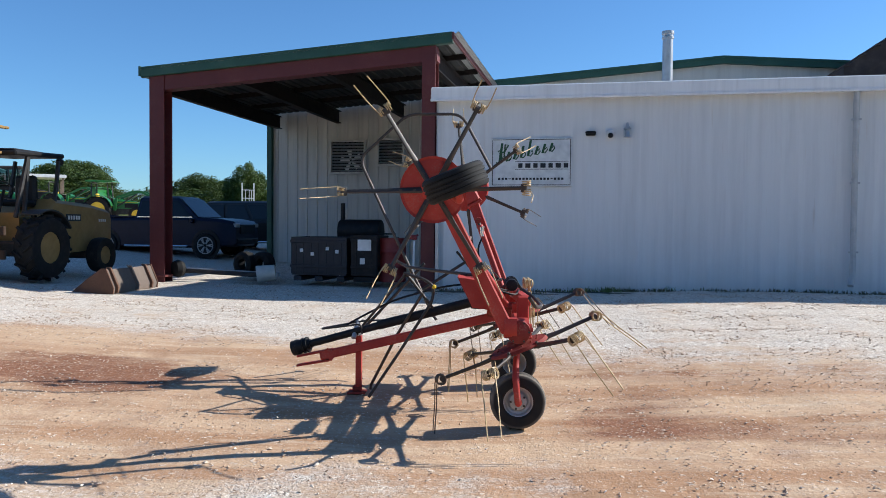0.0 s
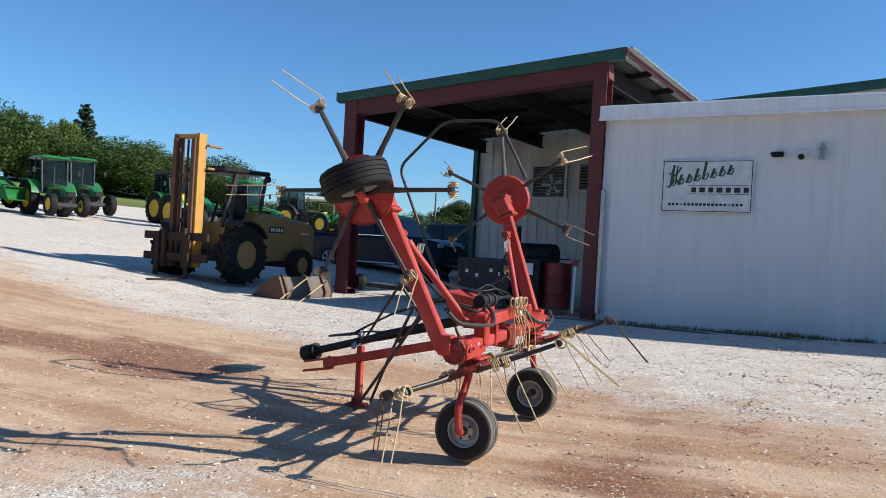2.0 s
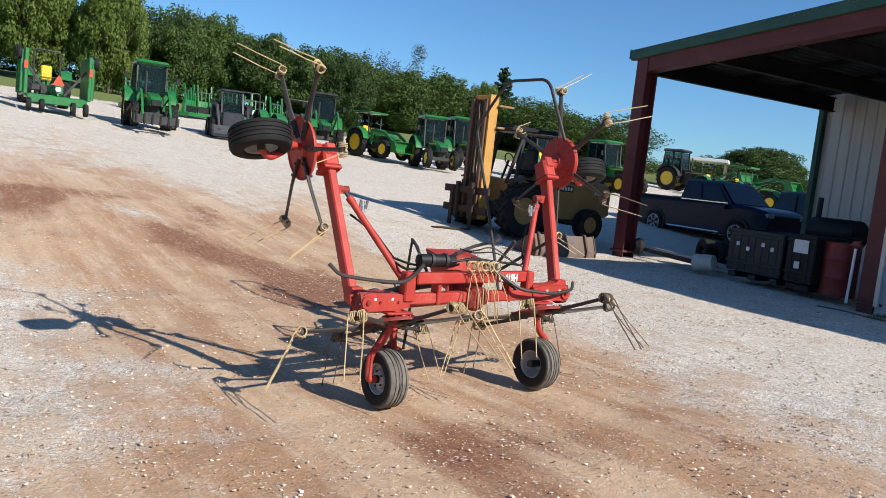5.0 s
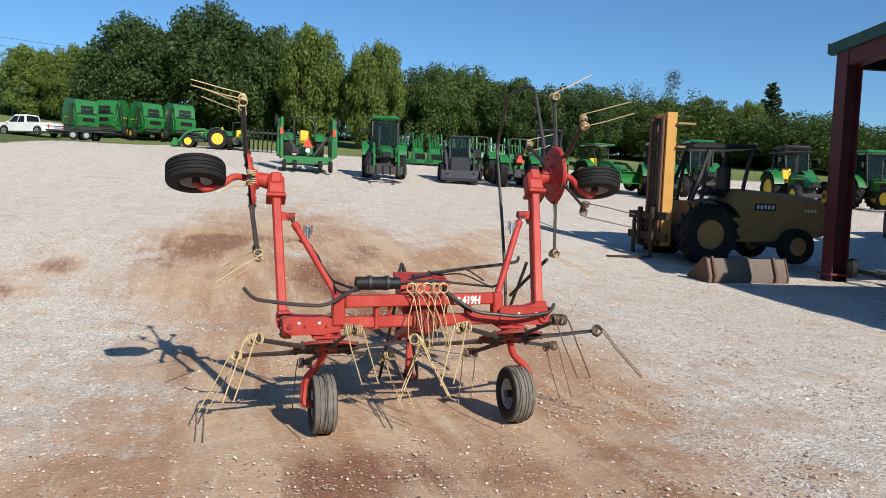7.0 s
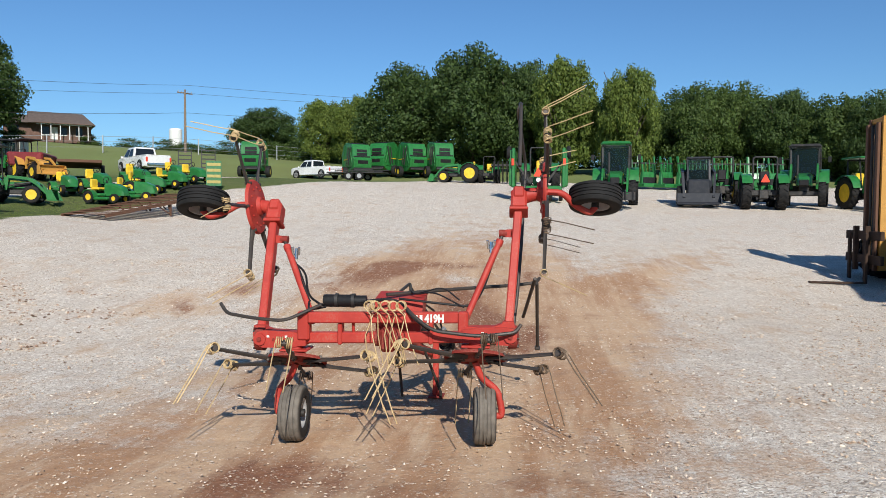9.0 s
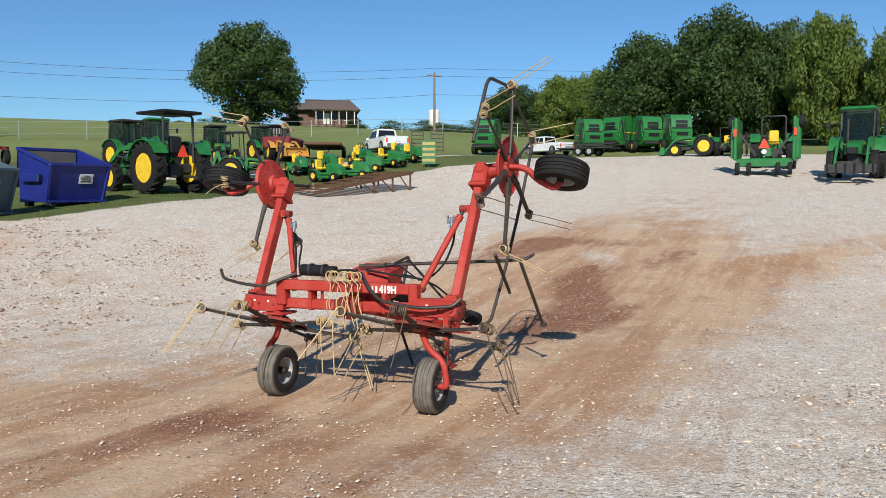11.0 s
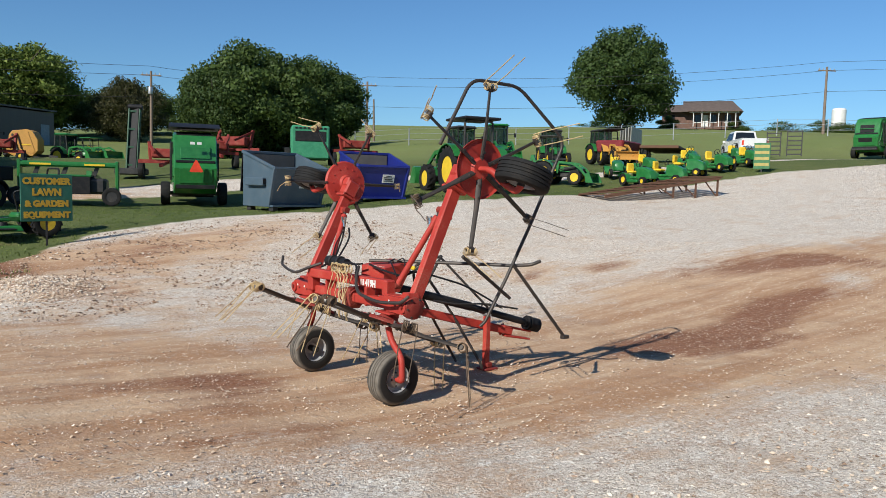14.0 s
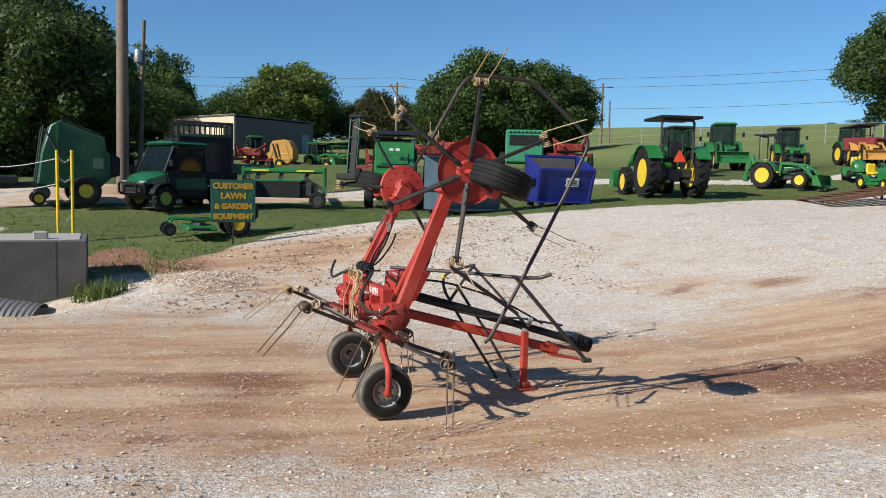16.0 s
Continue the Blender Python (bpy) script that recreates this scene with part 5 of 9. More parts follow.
def tractor(m, label, k=1.0, cab="cab", loader=False, bucket_z=0.25, group="", rim=None, hood=None, roof=None, seat=None, backhoe=False, lift=0.0, tool="bucket", tall=1.0):
    """A farm tractor facing +x, with its rear axle at the origin; k scales it (1: rear wheels of 1.55 m)."""
    hood, rim, roof, seat = hood or GREEN, rim or YELLOW, roof or GREEN, seat or (BLACK if cab == "cab" else YELLOW)
    t = thing("tractor", m, label, "tractor", group)
    R, Rf, wb, tr = 0.78 * k, 0.5 * k, 2.25 * k, 0.78 * k
    for s in (-1, 1):
        wheel(t, 0, s * tr, R, 0.42 * k, 0.46 * k, rim, 18, name="rear_wheel")
        wheel(t, wb, s * tr * 0.92, Rf, 0.3 * k, 0.29 * k, rim, 14, name="front_wheel")
    g = G()
    g.box((wb * 0.45, 0, 0.72 * k), (wb * 1.15, 0.42 * k, 0.42 * k), 0.04 * k)
    g.box((wb, 0, 0.5 * k), (0.3 * k, 1.2 * k, 0.2 * k), 0.04 * k)
    g.box((0, 0, 0.78 * k), (0.4 * k, 1.3 * k, 0.3 * k), 0.05 * k)
    for s in (-1, 1):
        g.beam((-0.1 * k, s * 0.3 * k, 0.55 * k), (-0.85 * k, s * 0.38 * k, 0.5 * k), 0.06 * k, 0.08 * k)
    part("chassis", g, DARK, t)
    g = G()
    stations = [(0.75, 0.34, 1.47), (1.3, 0.34, 1.42), (1.9, 0.32, 1.33), (2.45, 0.28, 1.2), (2.62, 0.22, 1.02)]
    g.rings([[(x * k, -w * k, 0.86 * k), (x * k, -w * k, (top - 0.12) * k), (x * k, -w * 0.7 * k, top * k), (x * k, w * 0.7 * k, top * k), (x * k, w * k, (top - 0.12) * k), (x * k, w * k, 0.86 * k)] for x, w, top in stations])
    hd = part("hood", g, hood, t, "green sloping engine hood" if hood is GREEN else "")
    g = G()
    g.box((2.6 * k, 0, 0.97 * k), (0.12 * k, 0.4 * k, 0.26 * k), 0.03)
    for s in (-1, 1):
        g.box((1.75 * k, s * 0.325 * k, 1.05 * k), (0.9 * k, 0.02, 0.26 * k))
    part("grille", g, BLACK, hd)
    g = G()
    for s in (-1, 1):
        g.box((1.6 * k, s * 0.345 * k, 1.26 * k), (1.2 * k, 0.008, 0.035 * k))
    part("stripe", g, YELLOW, hd)
    for s in (-1, 1):
        g = G()
        fender(g, 0, s * tr, R, 0.46 * k, 15, 150, 0.03)
        part("fender", g, hood, t)
    g = G()
    g.tube([(1.35 * k, -0.28 * k, 1.35 * k), (1.35 * k, -0.28 * k, 2.25 * k)], 0.045 * k, 8)
    if cab == "cab":
        part("exhaust", g, DARK, t)
    g = G()
    g.box((-0.02 * k, 0, 1.2 * k), (0.46 * k, 0.46 * k, 0.14 * k), 0.05 * k)
    g.box((-0.26 * k, 0, 1.5 * k), (0.14 * k, 0.44 * k, 0.55 * k), 0.05 * k)
    part("seat", g, seat, t)
    g = G()
    g.tube([(0.62 * k, 0, 1.1 * k), (0.45 * k, 0, 1.5 * k)], 0.03 * k)
    g.tube([(0.45 * k + 0.07 * k * math.sin(a), 0.19 * k * math.cos(a), 1.5 * k + 0.17 * k * math.sin(a)) for a in [i * math.pi / 6 for i in range(13)]], 0.015 * k, 6)
    part("steering_wheel", g, BLACK, t)
    H = 2.62 * k
    if cab == "cab":
        g = G()
        for s in (-1, 1):
            g.beam((-0.62 * k, s * 0.66 * k, 1.1 * k), (-0.5 * k, s * 0.6 * k, H), 0.07 * k, 0.07 * k)
            g.beam((0.82 * k, s * 0.56 * k, 1.1 * k), (0.66 * k, s * 0.58 * k, H), 0.06 * k, 0.06 * k)
            g.beam((0.12 * k, s * 0.68 * k, 1.0 * k), (0.1 * k, s * 0.63 * k, H), 0.05 * k, 0.05 * k)
            g.beam((-0.62 * k, s * 0.66 * k, 1.1 * k), (0.82 * k, s * 0.56 * k, 1.08 * k), 0.05 * k, 0.1 * k)
        g.beam((-0.62 * k, -0.66 * k, 1.1 * k), (-0.62 * k, 0.66 * k, 1.1 * k), 0.05 * k, 0.08 * k)
        g.beam((0.82 * k, -0.56 * k, 1.08 * k), (0.82 * k, 0.56 * k, 1.08 * k), 0.05 * k, 0.06 * k)
        part("cab_frame", g, DARK, t)
        for nm, q in (("windscreen", [(0.8, -0.53, 1.12), (0.8, 0.53, 1.12), (0.65, 0.55, 2.58), (0.65, -0.55, 2.58)]), ("rear_pane", [(-0.6, 0.6, 1.15), (-0.6, -0.6, 1.15), (-0.5, -0.57, 2.58), (-0.5, 0.57, 2.58)]), ("side_pane", [(-0.58, 0.655, 1.12), (0.8, 0.56, 1.12), (0.66, 0.585, 2.58), (-0.48, 0.605, 2.58)]), ("side_pane", [(0.8, -0.56, 1.12), (-0.58, -0.655, 1.12), (-0.48, -0.605, 2.58), (0.66, -0.585, 2.58)])):
            g = G()
            v = [Vector(p) * k for p in q]
            nrm = (v[1] - v[0]).cross(v[3] - v[0]).normalized() * 0.012
            g.put([*v, *[p - nrm for p in v]], [(0, 1, 2, 3), (7, 6, 5, 4), (0, 4, 5, 1), (1, 5, 6, 2), (2, 6, 7, 3), (3, 7, 4, 0)])
            part(nm, g, CABGLASS, t)
        g = G()
        g.box((0.1 * k, 0, H + 0.08 * k), (1.5 * k, 1.36 * k, 0.16 * k), 0.06 * k, None, (0.94, 0.92))
        part("roof", g, roof, t)
        for s in (-1, 1):
            part("work_lamp", G().box((0.78 * k, s * 0.5 * k, H + 0.02 * k), (0.06 * k, 0.16 * k, 0.09 * k), 0.01), BLACK, t)
            part("work_lamp", G().box((-0.6 * k, s * 0.55 * k, H + 0.02 * k), (0.06 * k, 0.14 * k, 0.09 * k), 0.01), BLACK, t)
            g = G().tube([(0.8 * k, s * 0.58 * k, 2.1 * k), (0.95 * k, s * 0.95 * k, 2.1 * k)], 0.012)
            g.box((0.95 * k, s * 1.0 * k, 2.05 * k), (0.04, 0.14 * k, 0.26 * k), 0.01)
            part("mirror", g, BLACK, t)
    elif cab in ("canopy", "rops"):
        g = G()
        for s in (-1, 1):
            g.tube(rounded([(-0.45 * k, s * 0.52 * k, 0.95 * k), (-0.45 * k, s * 0.52 * k, 2.42 * k * tall), (-0.45 * k, 0, 2.42 * k * tall)], 0.12 * k), 0.04 * k, 8)
        part("rops_bar", g, DARK, t, "black roll-over bar")
        if cab == "canopy":
            for s in (-1, 1) if roof is not BLACK else ():
                part("post", G().beam((0.55 * k, s * 0.42 * k, 1.15 * k), (0.45 * k, s * 0.48 * k, 2.45 * k * tall), 0.05 * k, 0.05 * k), DARK, t)
            g = G()
            g.box((0.02 * k, 0, 2.5 * k * tall), (1.6 * k, 1.35 * k, 0.09 * k), 0.03 * k)
            part("canopy", g, roof, t)
    if loader:
        for s in (-1, 1):
            g = G()
            y = s * 0.52 * k
            g.beam((0.9 * k, y, 0.75 * k), (1.0 * k, y, 1.5 * k), 0.1 * k, 0.14 * k)
            pts = [(0.98 * k, y, 1.52 * k), (2.0 * k, y, (1.42 + lift * 0.6) * k), (2.5 * k, y, (1.1 + lift) * k), (3.1 * k, y, bucket_z * k + 0.3 * k)]
            for a, b in zip(pts, pts[1:]):
                g.beam(a, b, 0.08 * k, 0.14 * k)
            part("loader_arm", g, hood, t)
            g = G()
            g.cyl((1.05 * k, y, 1.0 * k), (2.2 * k, y, (1.2 + lift * 0.7) * k), 0.04 * k, n=8)
            part("loader_cylinder", g, DARK, t)
    if loader and tool == "forks":
        part("fork_rack", G().box((3.1 * k, 0, 0.3 * k), (0.08, 1.7 * k, 0.34 * k), 0.02), DARK, t, "black fork rack")
        for i in range(6):
            part("rack_bar", G().box((3.16 * k, (-0.75 + i * 0.3) * k, 0.3 * k), (0.06, 0.06, 0.42 * k), 0.01), BLACK, t)
        for s in (-0.5, 0.5):
            part("fork", G().box((3.6 * k, s * k, 0.07), (1.0 * k, 0.1, 0.04), 0.008), DARK, t)
    elif loader and tool == "bucket":
        g = G()
        zb = bucket_z * k
        prof = [(3.08, 0.02), (3.62, 0.0), (3.62, 0.03), (3.14, 0.1), (3.08, 0.3), (3.16, 0.58), (3.3, 0.62), (3.3, 0.65), (3.1, 0.62), (3.02, 0.3)]
        g.plate([(x * k, zb + z * k) for x, z in prof], 1.75 * k)
        for s in (-1, 1):
            g.plate([(3.06 * k, zb + 0.02 * k), (3.6 * k, zb), (3.32 * k, zb + 0.62 * k), (3.08 * k, zb + 0.6 * k)], 0.03, Matrix.Translation((0, s * 0.88 * k, 0)))
        part("bucket", g, hood, t)
    if backhoe:
        g = G()
        g.beam((-0.7 * k, 0, 0.7 * k), (-1.15 * k, 0, 2.0 * k), 0.14 * k, 0.2 * k)
        g.beam((-1.15 * k, 0, 2.0 * k), (-1.55 * k, 0, 0.8 * k), 0.12 * k, 0.16 * k)
        g.box((-1.5 * k, 0, 0.6 * k), (0.3 * k, 0.3 * k, 0.4 * k), 0.03)
        part("backhoe", g, hood, t)
    return t


def pickup(name, m, paint, label, cat="pickup truck", L=5.4, wb=3.4, suv=False, cab=2.75, rise=0.0):
    """A pickup (or, with suv, a closed car) facing +x, midway between its axles at the origin."""
    t = thing(name, m, label, cat)
    W, rw = 0.93, 0.37
    fr, re = wb / 2, -wb / 2
    g = G()
    x0, x1 = re - (L - wb) * 0.55, fr + (L - wb) * 0.45
    bed, up = 1.1 + rise, rise
    st = [(x0, 0.9, 0.5, bed - 0.04), (x0 + 0.06, 0.93, 0.36, bed), (re - 0.5, 0.94, 0.34, bed), (re + 0.5, 0.94, 0.34, bed), (fr - 1.15, 0.94, 0.34, bed + 0.02), (fr - 0.55, 0.94, 0.34, 1.13 + up), (fr + 0.35, 0.92, 0.36, 1.1 + up * 0.9), (x1 - 0.1, 0.88, 0.4, 1.03 + up * 0.75), (x1, 0.82, 0.46, 0.94 + up * 0.7)]
    g.rings([[(x, -w, zb), (x, -w, zt - 0.1), (x, -w + 0.08, zt), (x, w - 0.08, zt), (x, w, zt - 0.1), (x, w, zb), (x, w * 0.8, zb - 0.06), (x, -w * 0.8, zb - 0.06)] for x, w, zb, zt in st])
    part("body", g, paint, t)
    c0, c1 = (fr - cab if not suv else x0 + 0.1), fr - 0.32
    g = G()
    zt = 1.82 + up * 0.45
    back, rake = (0.12, 0.62) if not suv else (0.22, 0.75)
    g.rings([[(c0, -0.88, 1.06 + up), (c1, -0.88, 1.1 + up), (c1, 0.88, 1.1 + up), (c0, 0.88, 1.06 + up)], [(c0 + back, -0.74, zt - 0.07), (c1 - rake, -0.74, zt - 0.07), (c1 - rake, 0.74, zt - 0.07), (c0 + back, 0.74, zt - 0.07)], [(c0 + back + 0.06, -0.62, zt), (c1 - rake - 0.1, -0.62, zt), (c1 - rake - 0.1, 0.62, zt), (c0 + back + 0.06, 0.62, zt)]])
    part("cab", g, paint, t)

    def side(u, v, s):
        """A point of the cab's side: u along, v up, s the side."""
        lo, hi = Vector((c0 + (c1 - c0) * u, 0.895 * s, 1.09 + up)), Vector((c0 + back + (c1 - rake - c0 - back) * u, 0.755 * s, zt - 0.07))
        return lo + (hi - lo) * v

    panes = [("side_window", s, a, b) for s in (-1, 1) for a, b in (((0.04, 0.32), (0.38, 0.9)) if not suv else ((0.03, 0.3), (0.34, 0.62), (0.66, 0.93)))]
    for nm, s, a, b in panes:
        if not suv:
            a, b = (0.05, 0.44) if a == 0.04 else (0.49, 0.93)
        g = G()
        q = [side(a, 0.1, s), side(b, 0.1, s), side(b - 0.01, 0.88, s), side(a + 0.01, 0.88, s)]
        off = Vector((0, 0.012 * s, 0.002))
        g.put([*q, *[p + off for p in q]], [(0, 1, 2, 3), (7, 6, 5, 4), (0, 4, 5, 1), (1, 5, 6, 2), (2, 6, 7, 3), (3, 7, 4, 0)])
        part(nm, g, GLASS, t)
    for nm, q in (("windscreen", [(c1 + 0.004, -0.8, 1.13 + up), (c1 + 0.004, 0.8, 1.13 + up), (c1 - rake + 0.03, 0.7, zt - 0.08), (c1 - rake + 0.03, -0.7, zt - 0.08)]), ("rear_window", [(c0 - 0.004, 0.72, 1.12 + up), (c0 - 0.004, -0.72, 1.12 + up), (c0 + back - 0.02, -0.62, zt - 0.1), (c0 + back - 0.02, 0.62, zt - 0.1)])):
        g = G()
        v = [Vector(p) for p in q]
        nrm = (v[1] - v[0]).cross(v[3] - v[0]).normalized() * 0.012
        g.put([*[p + nrm for p in v], *[p - nrm for p in v]], [(0, 1, 2, 3), (7, 6, 5, 4), (0, 4, 5, 1), (1, 5, 6, 2), (2, 6, 7, 3), (3, 7, 4, 0)])
        part(nm, g, GLASS, t)
    if not suv:
        g = G()
        g.box(((x0 + c0) / 2, 0, bed + 0.003), (c0 - x0 - 0.2, 1.5, 0.006))
        part("bed_liner", g, BLACK, t)
        g = G()
        for s in (-1, 1):
            g.box(((x0 + c0) / 2, s * 0.84, bed + 0.025), (c0 - x0 - 0.06, 0.1, 0.06), 0.015)
        g.box((x0 + 0.06, 0, bed + 0.02), (0.08, 1.7, 0.06), 0.015)
        part("bed_rail", g, paint, t)
    for x in (fr, re):
        for s in (-1, 1):
            g = G()
            g.lathe([(0.37, 0), (0.46, 0), (0.46, 0.025), (0.37, 0.025)], Matrix.Translation((x, s * 0.935 - (0.02 if s < 0 else 0), rw + 0.02)) @ Matrix.Rotation(radians(90), 4, "Z"), 24, True)
            part("wheel_arch", g, BLACK, t)
            w = wheel(t, x, s * 0.885, rw, 0.25, 0.26, BLACK)
            for q in range(6):
                a = q * math.pi / 3
                for d in (-0.13, 0.13):
                    part("spoke", G().beam((s * 0.105, 0.05 * math.cos(a), 0.05 * math.sin(a)), (s * 0.108, 0.25 * math.cos(a + d), 0.25 * math.sin(a + d)), 0.035, 0.03), RIM_GREY, w)
            part("rim_ring", G().lathe([(0.235, -0.012), (0.26, -0.012), (0.26, 0.012), (0.235, 0.012)], Matrix.Translation((s * 0.105, 0, 0)), 24, True), RIM_GREY, w)
    g = G()
    g.box((x1 + 0.01, 0, 0.82 + up * 0.5), (0.06, 1.1, 0.28), 0.02)
    g.box((x1 - 0.02, 0, 0.5), (0.12, 1.6, 0.16), 0.03)
    part("grille", g, BLACK, t)
    for s in (-1, 1):
        g = G()
        g.box((x1 - 0.06, s * 0.7, 0.92 + up * 0.6), (0.16, 0.3, 0.12), 0.02)
        part("headlight", g, RIM_GREY, t)
        g = G()
        g.box((x0 + 0.01, s * 0.84, 0.82), (0.05, 0.14, 0.34), 0.015)
        part("tail_light", g, SMV, t)
        g = G()
        g.box((c1 - 0.1, s * 1.0, 1.12), (0.1, 0.2, 0.16), 0.03)
        part("mirror", g, paint, t)
    g = G()
    g.box((x0 - 0.04, 0, 0.5), (0.12, 1.7, 0.16), 0.03)
    part("bumper", g, CHROME, t)
    for s in (-1, 1):
        part("side_step", G().tube([(re + 0.6, s * 0.96, 0.34), (fr - 0.6, s * 0.96, 0.34)], 0.035), CHROME, t)
        if not suv:
            part("window_trim", G().beam(side(0.04, 0.05, s) + Vector((0, 0.016 * s, 0)), side(0.95, 0.05, s) + Vector((0, 0.016 * s, 0)), 0.012, 0.03), CHROME, t)
    return t


def baler(m, label, k=1.0, body=None, group="round balers", vent=True):
    """A round baler: tall rounded body, its tailgate towards -x, wheels beside it."""
    body = body or GREEN
    t = thing("round_baler", m, label, "baler", group)
    W = 0.72
    prof = [(-1.32, 0.72), (-1.42, 1.3), (-1.2, 1.52), (-1.16, 2.1), (-0.9, 2.45), (0.2, 2.6), (0.62, 2.45), (1.02, 1.75), (1.02, 0.9), (0.6, 0.45), (-0.8, 0.42)]
    g = G()
    n = len(prof)
    rings = []
    for y, sh in ((-W, 0.97), (-W * 0.96, 1.0), (W * 0.96, 1.0), (W, 0.97)):
        rings.append([((x) * sh * k, y * k, (1.45 + (z - 1.45) * sh) * k) for x, z in prof])
    g.rings(rings)
    b = part("body", g, body, t)
    part("top_panel", G().beam((-0.88 * k, 0, 2.47 * k), (0.2 * k, 0, 2.615 * k), 1.2 * k, 0.03), BLACK, b, "black top curtain")
    part("slot", G().box((-1.2 * k, 0, 1.53 * k), (0.1, 1.3 * k, 0.09 * k), 0.01), BLACK, b)
    part("slot", G().box((-1.3 * k, 0, 0.66 * k), (0.1, 1.3 * k, 0.14 * k), 0.01), BLACK, b)
    part("gate_panel", G().beam((-1.345 * k, 0, 0.78 * k), (-1.435 * k, 0, 1.28 * k), 1.1 * k, 0.03, 0.008), body, b)
    if vent:
        part("belt_opening", G().beam((-1.215 * k, 0, 1.6 * k), (-1.185 * k, 0, 2.06 * k), 0.8 * k, 0.03, 0.008), BLACK, b, "black opening over the belts")
        part("belt_opening", G().beam((-1.345 * k, 0, 0.86 * k), (-1.43 * k, 0, 1.26 * k), 0.8 * k, 0.05, 0.008), BLACK, b)
        part("cross_bar", G().box((-1.23 * k, 0, 1.82 * k), (0.05, 0.84 * k, 0.05), 0.008), body, b)
        part("fork_bar", G().box((-1.5 * k, 0, 0.55 * k), (0.2, 1.5 * k, 0.12), 0.03), DARK, b)
    else:
        part("gate_panel", G().beam((-1.215 * k, 0, 1.64 * k), (-1.185 * k, 0, 2.04 * k), 1.0 * k, 0.03, 0.008), body, b)
    for s in (-1, 1):
        part("side_rib", G().beam((-1.1 * k, s * 0.735 * k, 1.0 * k), (-0.55 * k, s * 0.735 * k, 2.3 * k), 0.04, 0.09), body, b)
        part("side_rib", G().beam((0.75 * k, s * 0.735 * k, 0.8 * k), (0.25 * k, s * 0.735 * k, 2.4 * k), 0.04, 0.09), body, b)
        part("side_rib", G().beam((-1.1 * k, s * 0.735 * k, 0.85 * k), (0.7 * k, s * 0.735 * k, 0.75 * k), 0.04, 0.09), body, b)
    for s in (-1, 1):
        g = G()
        g.beam((-0.9 * k, s * 0.78 * k, 2.2 * k), (-0.5 * k, s * 0.8 * k, 0.9 * k), 0.06, 0.1)
        g.cyl((-0.2 * k, s * 0.79 * k, 1.0 * k), (-0.5 * k, s * 0.79 * k, 2.2 * k), 0.04, n=8)
        part("tailgate_cylinder", g, DARK, t)
        g = G()
        g.box((0.1 * k, s * 0.735 * k, 1.35 * k), (0.9 * k, 0.02, 0.07), 0.005)
        part("stripe", g, YELLOW, b)
        wheel(t, -0.15 * k, s * 0.98 * k, 0.42 * k, 0.32 * k, 0.2 * k, YELLOW)
    g = G()
    g.beam((-0.15 * k, -0.98 * k, 0.42 * k), (-0.15 * k, 0.98 * k, 0.42 * k), 0.12, 0.12)
    g.beam((0.7 * k, 0, 0.55 * k), (2.3 * k, 0, 0.45 * k), 0.14, 0.16)
    g.box((0.9 * k, 0, 0.35 * k), (0.5 * k, 1.5 * k, 0.16 * k), 0.03)
    g.tube([(2.15 * k, 0.12, 0.45 * k), (2.15 * k, 0.12, 0.02)], 0.035)
    part("chassis", g, DARK, t)
    return t


